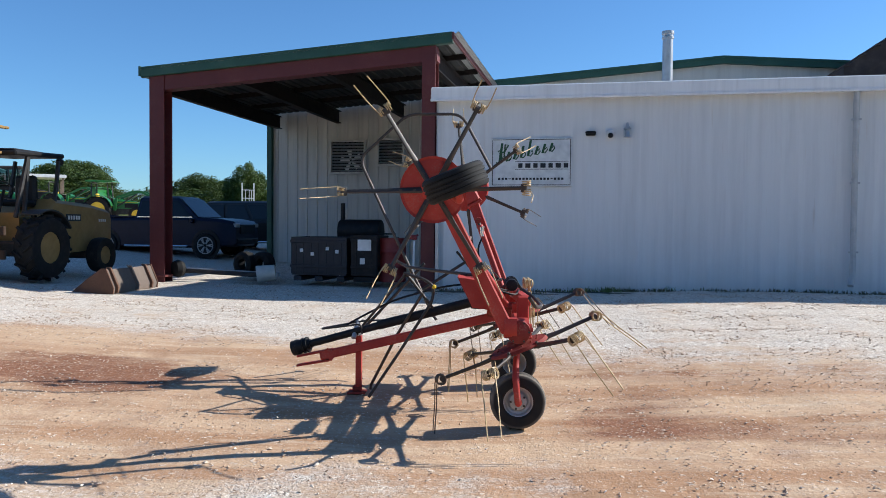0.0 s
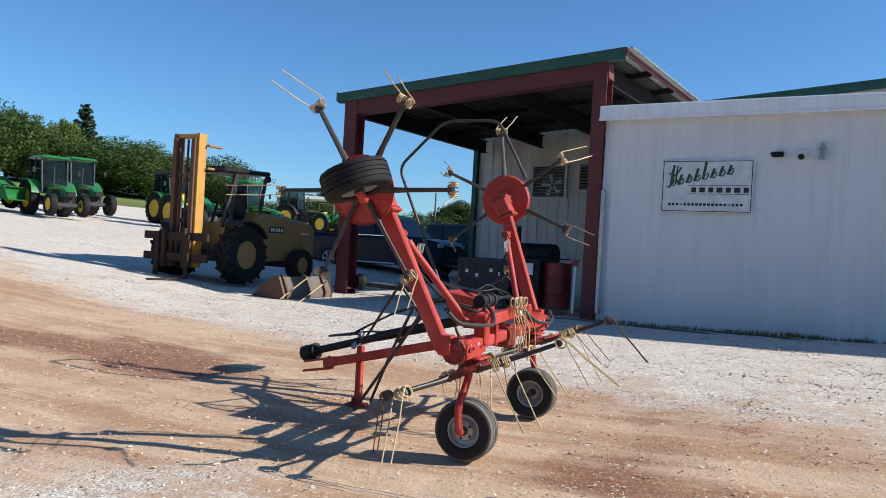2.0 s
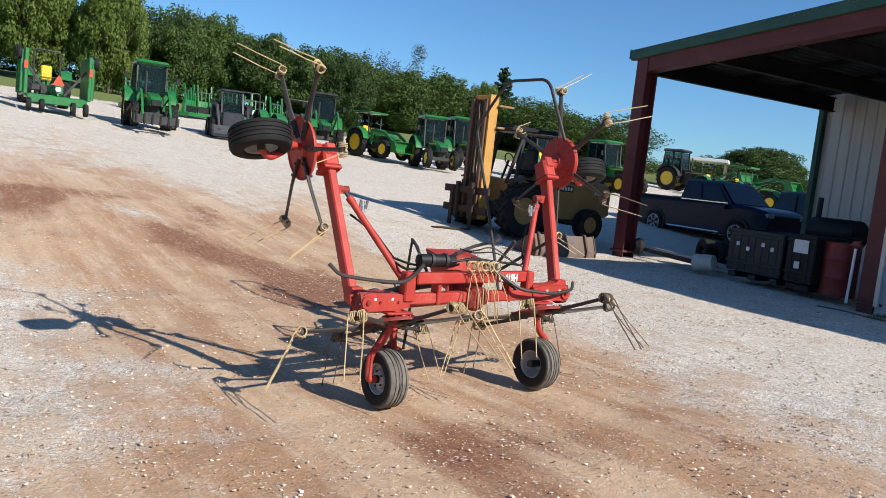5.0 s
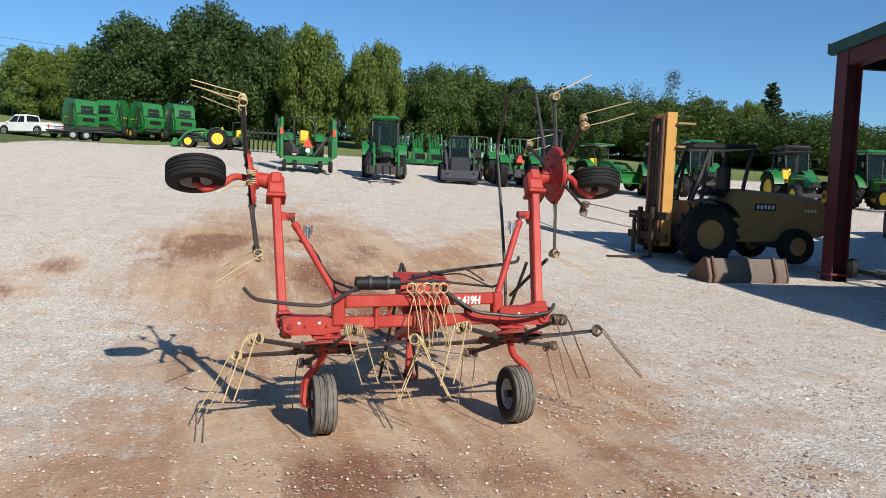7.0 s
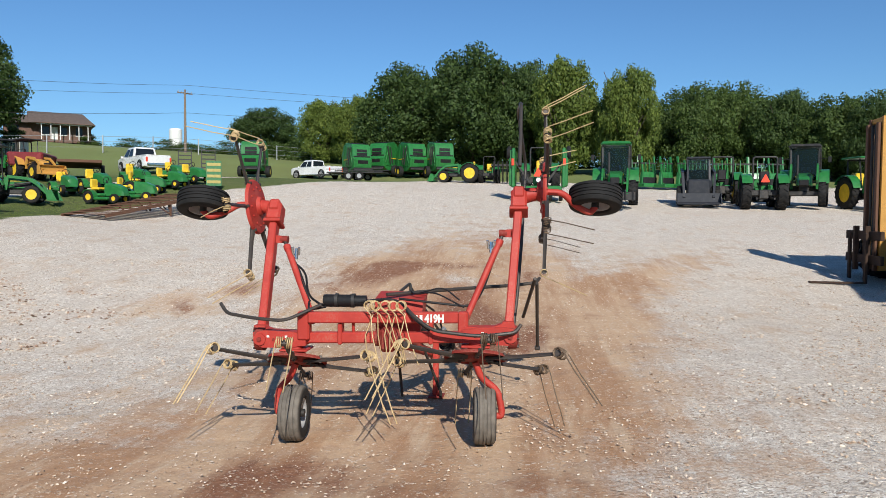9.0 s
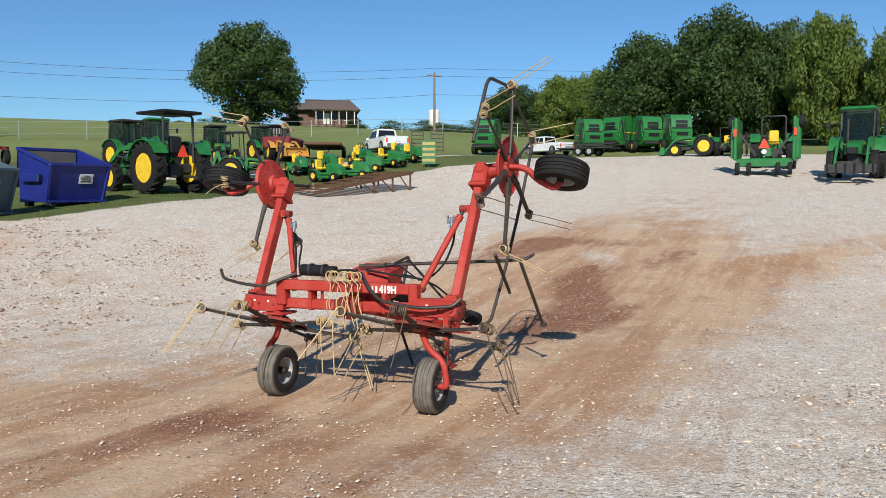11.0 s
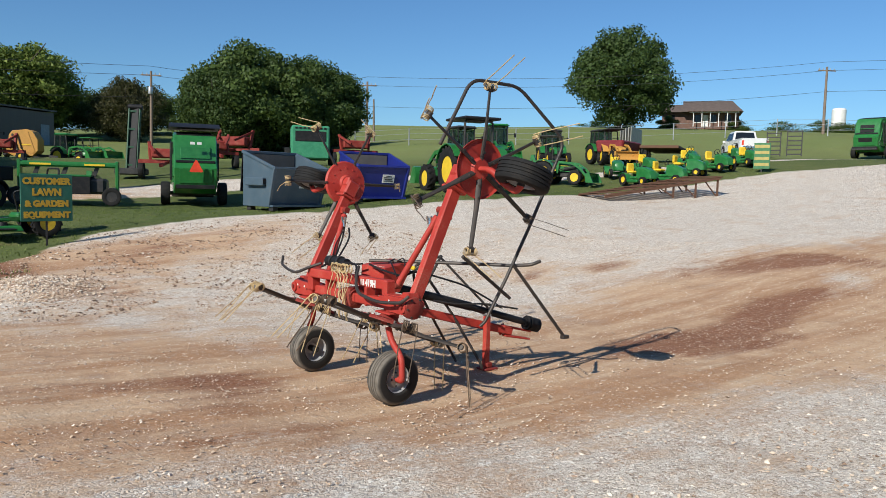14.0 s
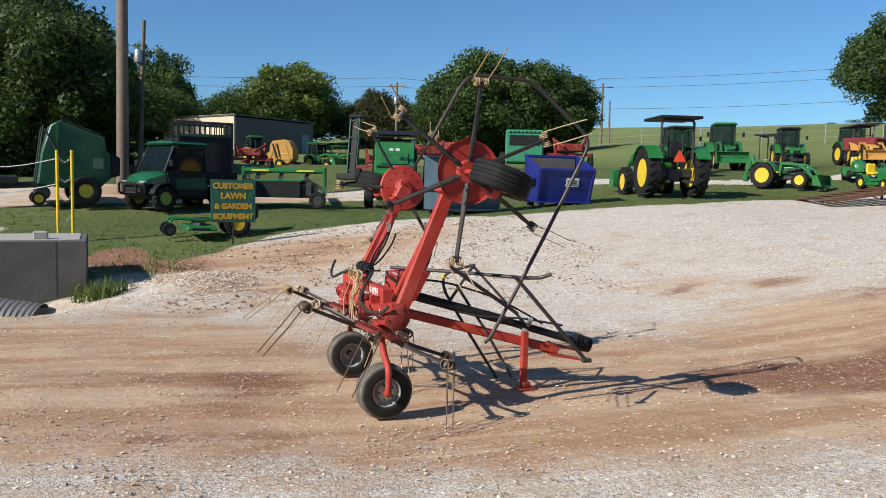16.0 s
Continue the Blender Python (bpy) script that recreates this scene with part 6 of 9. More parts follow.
def dumpster(m, paint, label, k=1.0):
    """A front-loading refuse container, its sloped low side towards -y."""
    t = thing("dumpster", m, label, "dumpster", "refuse containers")
    w, d, h1, h2 = 1.9 * k, 1.5 * k, 1.25 * k, 1.75 * k
    g = G()
    th = 0.04
    # front, back, two sides, floor, all with thickness
    g.put([(-w / 2, -d / 2 + 0.18, 0.1), (w / 2, -d / 2 + 0.18, 0.1), (w / 2 + 0.06, -d / 2 - 0.1, h1), (-w / 2 - 0.06, -d / 2 - 0.1, h1)] + [(-w / 2, -d / 2 + 0.18 + th, 0.1), (w / 2, -d / 2 + 0.18 + th, 0.1), (w / 2, -d / 2 + th - 0.1, h1), (-w / 2, -d / 2 + th - 0.1, h1)], [(0, 1, 2, 3), (7, 6, 5, 4), (0, 4, 5, 1), (1, 5, 6, 2), (2, 6, 7, 3), (3, 7, 4, 0)])
    g.box((0, d / 2, (h2 + 0.1) / 2), (w, th, h2 - 0.1))
    for s in (-1, 1):
        pr = [(-d / 2 + 0.18, 0.1), (d / 2, 0.1), (d / 2, h2), (-d / 2 - 0.1, h1)]
        g.plate(pr, th, Matrix.Translation((s * w / 2, 0, 0)) @ Matrix.Rotation(radians(90), 4, "Z"))
    g.box((0, 0, 0.12), (w, d, 0.05))
    part("shell", g, paint, t)
    g = G()
    g.beam((-w / 2 - 0.05, -d / 2 - 0.1, h1), (w / 2 + 0.05, -d / 2 - 0.1, h1), 0.08, 0.07, 0.01)
    g.beam((-w / 2 - 0.05, d / 2, h2), (w / 2 + 0.05, d / 2, h2), 0.08, 0.07, 0.01)
    for s in (-1, 1):
        g.beam((s * (w / 2 + 0.03), -d / 2 - 0.1, h1), (s * (w / 2 + 0.03), d / 2, h2), 0.07, 0.07, 0.01)
        g.beam((s * (w / 2 - 0.02), -d / 2 + 0.17, 0.1), (s * (w / 2 + 0.02), -d / 2 - 0.11, h1), 0.08, 0.06, 0.01)
    part("rim", g, paint, t)
    # extra dark panel at the back gives the open container its shaded inside
    part("liner", G().box((0, d / 2 - 0.045, (h2 + 0.3) / 2), (w - 0.12, 0.02, h2 - 0.4)), STAINED_SHADE, t, "dark panel added for the shade inside")
    for s in (-1, 1):
        g = G()
        g.box((s * (w / 2 + 0.08), 0.0, 0.85 * k), (0.12, 0.9 * k, 0.2), 0.02)
        pocket = part("fork_pocket", g, paint, t)
        part("pocket_mouth", G().box((s * (w / 2 + 0.08), -0.455 * k, 0.85 * k), (0.08, 0.012, 0.13)), BLACK, pocket)
        for y in (-d / 2 + 0.15, d / 2 - 0.15):
            part("foot", G().box((s * (w / 2 - 0.12), y, 0.05), (0.16, 0.16, 0.12), 0.01), DARK, t)
    g = G()
    face = Matrix.Translation((w * 0.12, -d / 2 - 0.1 * 0.62 + 0.18 * 0.38 - 0.022, 0.1 + (h1 - 0.1) * 0.62)) @ Matrix.Rotation(math.atan2(0.28, h1 - 0.1), 4, "X")
    g.box((0, 0, 0), (0.46 * k, 0.012, 0.3 * k), 0.003, face)
    lab = part("notice", g, WHITE, t, "white notice with unreadable lines")
    g = G()
    for i in range(4):
        g.box((0, -0.009, (0.1 - i * 0.06) * k), ((0.2, 0.38, 0.3, 0.36)[i] * k, 0.006, 0.028 * k), 0, face)
    part("text_bar", g, SIGN_BLACK, lab)
    g = G()
    for s in (-1, 1):
        g.put([(s * 0.04 if s > 0 else -w / 2, d / 2 + 0.05, h2 - 0.05), (w / 2 if s > 0 else -0.04, d / 2 + 0.05, h2 - 0.05), (w / 2 if s > 0 else -0.04, d / 2 + 0.14, 0.45), (s * 0.04 if s > 0 else -w / 2, d / 2 + 0.14, 0.45), (s * 0.04 if s > 0 else -w / 2, d / 2 + 0.08, h2 - 0.05), (w / 2 if s > 0 else -0.04, d / 2 + 0.08, h2 - 0.05), (w / 2 if s > 0 else -0.04, d / 2 + 0.17, 0.45), (s * 0.04 if s > 0 else -w / 2, d / 2 + 0.17, 0.45)], [(0, 1, 2, 3), (7, 6, 5, 4), (0, 4, 5, 1), (1, 5, 6, 2), (2, 6, 7, 3), (3, 7, 4, 0)])
    part("lid", g, BLACK, t, "black plastic lid hanging open")
    return t


def lawn_machine(m, label, k=1.0, group="lawn machines"):
    """A small ride-on mower facing +x."""
    t = thing("lawn_mower", m, label, "lawn mower", group)
    for s in (-1, 1):
        wheel(t, 0, s * 0.42 * k, 0.27 * k, 0.24 * k, 0.14 * k, YELLOW, 10)
        wheel(t, 1.2 * k, s * 0.38 * k, 0.2 * k, 0.17 * k, 0.1 * k, YELLOW)
    g = G()
    g.rings([[(x * k, -w * k, 0.32 * k), (x * k, -w * k, (z - 0.08) * k), (x * k, -w * 0.6 * k, z * k), (x * k, w * 0.6 * k, z * k), (x * k, w * k, (z - 0.08) * k), (x * k, w * k, 0.32 * k)] for x, w, z in ((0.62, 0.26, 0.86), (1.1, 0.26, 0.82), (1.42, 0.22, 0.68), (1.5, 0.16, 0.52))])
    part("hood", g, GREEN, t)
    g = G()
    g.box((0.35 * k, 0, 0.36 * k), (0.7 * k, 0.7 * k, 0.12 * k), 0.03)
    for s in (-1, 1):
        fender(g, 0, s * 0.42 * k, 0.27 * k, 0.28 * k, 0, 150, 0.02)
    part("fender", g, GREEN, t)
    g = G()
    g.box((0.08 * k, 0, 0.62 * k), (0.42 * k, 0.44 * k, 0.12 * k), 0.05 * k)
    g.box((-0.13 * k, 0, 0.84 * k), (0.12 * k, 0.42 * k, 0.4 * k), 0.05 * k)
    part("seat", g, YELLOW, t, "yellow seat")
    g = G()
    g.box((0.6 * k, 0, 0.2 * k), (0.7 * k, 1.05 * k, 0.14 * k), 0.04 * k)
    part("deck", g, GREEN, t)
    g = G()
    g.tube([(0.62 * k, 0, 0.8 * k), (0.5 * k, 0, 0.98 * k)], 0.02)
    g.tube([(0.48 * k + 0.05 * k * math.sin(a), 0.16 * k * math.cos(a), 0.99 * k + 0.13 * k * math.sin(a)) for a in [i * math.pi / 6 for i in range(13)]], 0.014 * k, 6)
    part("steering_wheel", g, BLACK, t)
    return t


def utility_pole(x, y, h, lean=0.0, arm=True, r=0.13, can=False, yaw=0):
    t = thing("utility_pole", stand(x, y, yaw), "weathered grey-brown wooden utility pole", "utility pole", "utility poles")
    g = G().tube([(0, 0, -0.3), (lean * 0.5, 0, h * 0.5), (lean, 0, h)], r, 12, [r * 1.15, r, r * 0.75])
    part("pole", g, WOOD, t)
    if arm:
        g = G()
        g.beam((lean, -1.0, h - 0.4), (lean, 1.0, h - 0.4), 0.1, 0.12)
        part("cross_arm", g, WOOD, t)
        for s in (-0.85, -0.4, 0.4, 0.85):
            part("insulator", G().cyl((lean, s, h - 0.34), (lean, s, h - 0.16), 0.045, n=8), PIPE_METAL, t)
    if can:
        part("transformer", G().lathe([(0.05, -0.02), (0.2, 0), (0.22, 0.1), (0.22, 0.62), (0.18, 0.7), (0.05, 0.72)], Matrix.Translation((lean + 0.3, 0, h - 2.3)) @ ZUP, 14), PIPE_METAL, t, "grey can transformer")
    return t


# ---- beside the bay: rough-terrain forklift, bucket, cars ----
LUG = G().box((0, 0, 0), (0.22, 0.055, 0.06), 0.008).mesh("lug")
LUG.materials.append(RUBBER)


def forklift(m):
    """A rough-terrain forklift facing +x, front axle at the origin."""
    t = thing("forklift", m, "dusty yellow-brown rough-terrain forklift with a tall mast", "forklift")
    for s in (-1, 1):
        drive = wheel(t, 0, s * 0.98, 0.62, 0.42, 0.31, OCHRE, name="drive_wheel")
        for k in range(32):
            left = -1 if k % 2 else 1
            ob = part("lug", LUG, None, drive)
            ob.matrix_basis = Matrix.Rotation(2 * math.pi * k / 32, 4, "X") @ Matrix.Translation((left * 0.1, 0, 0.615)) @ Matrix.Rotation(radians(38 * left), 4, "Z")
        wheel(t, -2.15, s * 0.86, 0.4, 0.28, 0.2, OCHRE, name="steer_wheel")
    g = G()
    g.rings([[(x, -w, zb), (x, -w, zt - 0.08), (x, -w + 0.1, zt), (x, w - 0.1, zt), (x, w, zt - 0.08), (x, w, zb)] for x, w, zb, zt in ((0.1, 0.55, 0.5, 1.3), (-0.75, 0.58, 0.5, 1.32), (-0.95, 0.6, 0.45, 1.6), (-2.3, 0.58, 0.5, 1.52), (-3.0, 0.54, 0.6, 1.42), (-3.12, 0.5, 0.66, 1.3))])
    body = part("body", g, OCHRE, t, "dusty yellow-brown engine cover and frame")
    g = G()
    g.box((-1.55, 0.602, 1.22), (0.5, 0.012, 0.15), 0.002)
    part("name_plate", g, SIGN_BLACK, body)
    for i in range(5):
        g = G()
        g.box((-1.37 - i * 0.09, 0.612, 1.22), (0.055, 0.006, 0.085))
        part("letter_bar", g, LETTER_WHITE, body)
    g = G()
    for i in range(4):
        g.box((-2.55 - i * 0.08, 0.565, 1.17), (0.05, 0.006, 0.06))
    part("letter_bar", g, LETTER_WHITE, body)
    for s in (-1, 1):
        g = G()
        fender(g, 0, s * 0.98, 0.64, 0.4, 60, 150, 0.03)
        part("fender", g, DARK, t)
    g = G()
    part("axle", G().box((0.1, 0, 0.6), (0.5, 1.6, 0.3), 0.05), DARK, t)
    part("axle", G().box((-2.15, 0, 0.42), (0.25, 1.4, 0.2), 0.04), DARK, t)
    # seat and levers
    g = G()
    g.box((-0.62, 0, 1.5), (0.5, 0.5, 0.14), 0.05)
    g.box((-0.86, 0, 1.8), (0.14, 0.48, 0.55), 0.05)
    part("seat", g, BLACK, t)
    g = G()
    g.tube([(-0.05, 0, 1.3), (-0.2, 0, 1.75)], 0.03)
    g.tube([(-0.22 + 0.06 * math.sin(a), 0.18 * math.cos(a), 1.76 + 0.16 * math.sin(a)) for a in [i * math.pi / 6 for i in range(13)]], 0.016, 6)
    part("steering_wheel", g, BLACK, t)
    # overhead guard
    for s in (-1, 1):
        for a, b in (((-0.05, s * 0.55, 1.25), (-0.22, s * 0.52, 2.42)), ((0.2, s * 0.55, 1.2), (-0.2, s * 0.52, 2.42)), ((-1.02, s * 0.52, 1.5), (-1.2, s * 0.5, 2.4))):
            part("guard_post", G().beam(a, b, 0.07, 0.07, 0.01), DARK, t)
    g = G()
    g.box((-0.6, 0, 2.46), (1.5, 1.2, 0.1), 0.03, Matrix.Rotation(radians(2), 4, "Y"))
    g.box((-0.35, 0, 2.53), (0.9, 0.9, 0.05), 0.02)
    roof = part("guard_roof", g, BLACK, t, "black overhead guard roof")
    g = G()
    g.box((-1.38, 0.4, 2.4), (0.12, 0.14, 0.14), 0.03)
    part("work_lamp", g, BLACK, t)
    # mast: two pairs of channels, cross members and chains
    my, mx = -0.16, -0.22
    for s in (-1, 1):
        g = G()
        g.box((mx + 0.76, my + s * 0.36, 1.74), (0.22, 0.035, 2.9), 0.006)
        g.box((mx + 0.66, my + s * 0.33, 1.74), (0.03, 0.1, 2.9), 0.004)
        g.box((mx + 0.86, my + s * 0.33, 1.74), (0.03, 0.1, 2.9), 0.004)
        part("outer_mast", g, ORANGE if s > 0 else RUST, t, "yellow outer mast channel, chipped" if s > 0 else "rusty outer mast channel")
        g = G()
        g.box((mx + 0.92, my + s * 0.27, 1.68), (0.05, 0.11, 2.8), 0.006)
        g.box((mx + 0.84, my + s * 0.23, 1.68), (0.16, 0.03, 2.8), 0.004)
        part("inner_mast", g, RUST, t)
        part("lift_chain", G().tube([(mx + 0.9, my + s * 0.09, 0.5), (mx + 0.9, my + s * 0.09, 3.05)], 0.025), DARK, t)
        part("lift_cylinder", G().cyl((mx + 0.82, my + s * 0.17, 0.5), (mx + 0.82, my + s * 0.17, 2.8), 0.04, n=10), OCHRE, t)
    for z in (2.95, 2.45):
        part("hose_arm", G().box((mx + 0.45, my + 0.42, z), (0.42, 0.09, 0.05), 0.01), OCHRE, t)
    for z, mat in ((3.14, ORANGE), (2.3, OCHRE), (1.3, RUST), (0.45, RUST)):
        part("cross_member", G().box((mx + 0.78, my, z), (0.14, 0.74, 0.09), 0.01), mat, t)
    carriage = part("carriage", G().box((mx + 1.02, my, 0.95), (0.07, 1.9, 0.17), 0.01), RUST_DARK, t, "dark rusty fork carriage")
    part("carriage_bar", G().box((mx + 1.02, my, 0.5), (0.07, 1.9, 0.17), 0.01), RUST_DARK, carriage)
    for y in (-0.3, 0.3):
        part("carriage_upright", G().box((mx + 1.07, my + y, 0.7), (0.09, 0.11, 0.86), 0.01), RUST_DARK, carriage)
    for y in (-0.45, 0.45):
        g = G()
        g.box((mx + 1.13, my + y, 0.52), (0.05, 0.12, 0.95), 0.006)
        g.box((mx + 1.62, my + y, 0.06), (0.98, 0.11, 0.035), 0.006)
        part("fork", g, RUST_DARK, t, "dark steel fork tine")
    return t


FORK = stand(-8.74, 14.27, -95, 0.0, 0.97)
forklift(FORK)

t = thing("loader_bucket", stand(-6.12, 13.75, 86, 0.0, 0.84), "dull rusty steel loader bucket lying on the gravel", "loader bucket")
g = G()
PALE_STEEL = painted("pale_rusted_bucket_steel", (0.17, 0.130, 0.105), 0.75, 0.15, (0.09, 0.05, 0.03), 0.55, 5)
prof = [(-0.40, 0.0), (0.5, 0.0), (0.46, 0.05), (-0.08, 0.07), (-0.22, 0.2), (-0.2, 0.46), (-0.26, 0.5), (-0.42, 0.12)]
g.plate([(x, z) for x, z in prof], 1.82, pose(0, 0, 0, 0, 0, 90))
part("shell", g, PALE_STEEL, t)
for y in (-0.92, 0.92):
    g = G()
    g.plate([(-0.42, 0.0), (0.52, 0.0), (0.2, 0.26), (-0.16, 0.52), (-0.27, 0.52), (-0.44, 0.12)], 0.03, pose(y, 0, 0, 0, 0, 90))
    part("side_plate", g, RUST, t)
for y in (-0.8, 0.0, 0.62):
    g = G()
    g.plate([(-0.46, 0.02), (-0.40, 0.02), (-0.24, 0.5), (-0.2, 0.54), (-0.3, 0.54), (-0.48, 0.14)], 0.05, pose(y, 0, 0, 0, 0, 90))
    part("rib", g, RUST if y else PALE_STEEL, t)

pickup("pickup_truck", stand(-8.98, 23.05, -6, -0.1, 0.96), BLUE_CAR, "dark blue metallic pickup truck parked on gravel", L=5.3, wb=3.26, cab=2.35, rise=0.1)
pickup("car", stand(-7.15, 27.25, -14, 0.0, 0.96), BLACK_CAR, "black closed car parked behind the pickup", "car", L=4.8, wb=2.9, suv=True)

# things in the bay, set out along the annex front
def crate(s, n, w, d, h, z0, mat, label, lid=False):
    t = thing("storage_crate", BLDG @ pose(s, n, z0), label, "crate", "crates in the bay")
    g = G()
    for a, b, c2, d2 in ((0, -d / 2, w, 0.03), (0, d / 2, w, 0.03), (-w / 2, 0, 0.03, d), (w / 2, 0, 0.03, d)):
        g.box((a, b, h / 2 + 0.1), (c2, d2, h - 0.1), 0.005)
    g.box((0, 0, 0.14), (w, d, 0.04))
    body = part("body", g, mat, t)
    for i in range(int(w / 0.16)):
        g = G()
        g.box((-w / 2 + 0.1 + i * 0.16, -d / 2 - 0.02, h * 0.55), (0.02, 0.014, h * 0.75), 0.004)
        part("rib", g, mat, body)
    for z in (0.3, h - 0.04):
        g = G()
        g.box((0, -d / 2 - 0.022, z), (w + 0.04, 0.035, 0.06), 0.008)
        part("band", g, mat, body)
    for a in (-w / 2 + 0.12, 0, w / 2 - 0.12):
        g = G()
        g.box((a, 0, 0.05), (0.16, d, 0.1), 0.01)
        part("skid", g, mat, t)
    g = G()
    if lid:
        g.box((0, 0, h + 0.02), (w + 0.04, d + 0.04, 0.05), 0.012)
    else:
        g.ball((0, 0, h - 0.08), 0.3, 10, (w * 1.1, d * 1.1, 0.35))
    part("lid" if lid else "contents", g, BLACK, t)
    return t


BIN = painted("dark_blue_black_plastic", (0.010, 0.013, 0.020), 0.5, worn=0.1)
base = 0.26
c1 = crate(-2.42, 0.62, 1.16, 1.0, 0.84, base, BIN, "dark blue-black ribbed plastic bulk crate full of scrap")
for x, z in ((-0.35, 0.62), (-0.12, 0.55), (0.2, 0.66), (0.4, 0.6)):
    g = G()
    g.box((x, -0.545, z), (0.07, 0.006, 0.07))
    part("label", g, WHITE, c1)
c2 = crate(-1.46, 0.5, 0.52, 0.8, 0.88, base, BLACK, "tall black crate with a white paper taped on", True)
g = G()
g.box((0.02, -0.446, 0.74), (0.28, 0.006, 0.22))
part("paper", g, WHITE, c2)
g = G()
g.box((-0.02, -0.446, 0.42), (0.1, 0.006, 0.12))
part("paper", g, WHITE, c2)
t = thing("red_drum", BLDG @ pose(-0.98, 0.48, base), "dull red steel drum", "drum")
g = G().lathe([(0.02, 0.0), (0.28, 0.0), (0.285, 0.02), (0.28, 0.05), (0.28, 0.28), (0.29, 0.3), (0.28, 0.32), (0.28, 0.58), (0.29, 0.6), (0.28, 0.62), (0.28, 0.86), (0.285, 0.88), (0.27, 0.885), (0.02, 0.87)], ZUP, 28)
part("shell", g, painted("deep_red_drum_paint", (0.2, 0.018, 0.016), 0.5, worn=0.2), t)
g = G()
g.cyl((0.12, -0.08, 0.87), (0.12, -0.08, 0.9), 0.04, n=12)
part("bung", g, DARK, t)
t = thing("smoker_grill", BLDG @ pose(-2.05, 1.75, base), "black barrel smoker grill on legs", "grill")
g = G().lathe([(0.02, -0.48), (0.25, -0.47), (0.26, -0.45), (0.26, 0.45), (0.25, 0.47), (0.02, 0.48)], Matrix.Translation((0, 0, 1.0)), 20)
part("barrel", g, BLACK, t)
for x in (-0.35, 0.35):
    for y in (-0.2, 0.2):
        part("leg", G().beam((x, y, 0), (x, y, 0.85), 0.04, 0.04), BLACK, t)
g = G().tube([(-0.42, 0, 1.2), (-0.42, 0, 1.62)], 0.05, 10)
part("chimney", g, BLACK, t)
g = G()
g.box((0.6, -0.05, 0.95), (0.3, 0.5, 0.03), 0.005)
part("shelf", g, BLACK, t)
t = thing("stand_pipe", BLDG @ pose(-0.42, -0.05, base - 0.02), "thin white post with a red fitting on top", "post")
part("post", G().cyl((0, 0, 0), (0.02, 0, 0.86), 0.022, n=10), WHITE, t)
g = G()
g.box((0.02, 0, 0.93), (0.13, 0.06, 0.1), 0.02)
g.cyl((-0.08, 0, 0.9), (0.1, 0, 0.98), 0.02, n=8)
part("fitting", g, painted("dark_red_valve", (0.22, 0.02, 0.02), 0.5), t)
# low steel clutter at the bay's foot
t = thing("hitch_frame", BLDG @ pose(-4.7, 0.62, base - 0.02), "low dark steel implement frame lying in the bay", "implement")
for a, b in (((-1.1, -0.2, 0.16), (1.15, -0.35, 0.1)), ((-1.1, 0.3, 0.14), (1.1, 0.25, 0.08)), ((-1.0, -0.25, 0.12), (-1.0, 0.35, 0.12)), ((0.7, -0.35, 0.1), (0.7, 0.3, 0.1))):
    part("bar", G().beam(a, b, 0.07, 0.09, 0.008), DARK if a[1] < 0 else PIPE_METAL, t)
g = G().lathe([(0.02, -0.1), (0.16, -0.09), (0.19, 0), (0.16, 0.09), (0.02, 0.1)], pose(-0.95, -0.3, 0.2, 0, 0, 60), 18)
part("roller", g, RUBBER, t)
for x in (0.2, 0.62):
    part("tyre", G().lathe([(0.12, -0.1), (0.2, -0.13), (0.27, -0.1), (0.28, 0), (0.27, 0.1), (0.2, 0.13), (0.12, 0.1)], pose(x, 0.5, 0.28, 0, 0, 70), 22, close=True), RUBBER, t)
single("bucket", G().lathe([(0.02, 0), (0.14, 0.0), (0.165, 0.36), (0.175, 0.36), (0.15, -0.01), (0.02, -0.01)], pose(0, 0, 0.15, 0, 8, 200), 20), painted("dirty_white_plastic", (0.5, 0.48, 0.43), 0.5, worn=0.4), "dirty white plastic bucket lying on its side", "bucket", m=BLDG @ pose(-3.4, 0.2, base + 0.01))

# ---- tractor row along the far side of the yard ----
ROW = "tractors in the row"
tractor(stand(-27.6, 11.2, -8), "large green cab tractor with black front attachment facing the yard", 0.95, "cab", True, 0.06, ROW, tool="forks")
rear_tractor = tractor(stand(-25.9, 16.8, 172), "green open tractor with roll bar seen from behind", 0.86, "rops", False, 0.2, ROW, rim=DARK, seat=BLACK)
smv(rear_tractor, -0.55, 0, 1.1, 0.34)
tractor(stand(-28.2, 19.2, -20), "green cab tractor with its loader raised", 0.93, "cab", True, 0.7, ROW, roof=DARK, lift=0.55, tool="")
tractor(stand(-26.6, 20.9, 10), "green tractor with flat canopy and loader", 0.82, "canopy", True, 0.35, ROW)
tractor(stand(-23.9, 22.6, -18), "green cab tractor with yellow wheels", 0.84, "cab", False, 0.2, ROW)
tractor(stand(-26.3, 26.0, -18), "green cab tractor beside another", 0.9, "cab", False, 0.3, ROW, rim=DARK)
tractor(stand(-19.9, 25.9, -14), "green tractor with black canopy and yellow seat", 0.84, "canopy", False, 0.2, ROW, roof=BLACK, seat=YELLOW)
tractor(stand(-23.4, 28.8, -14), "green cab tractor with a dark roof near the forklift", 0.88, "cab", False, 0.2, ROW, roof=DARK)
tractor(stand(-19.6, 29.3, -4), "green cab tractor with yellow wheels behind the forklift", 0.84, "cab", False, 0.2, ROW)
tractor(stand(-29.3, 16.0, 176), "green tractor with roll bar behind the skid loader", 0.84, "rops", False, 0.2, ROW, seat=BLACK)
FARROW = "machines beyond the bay"
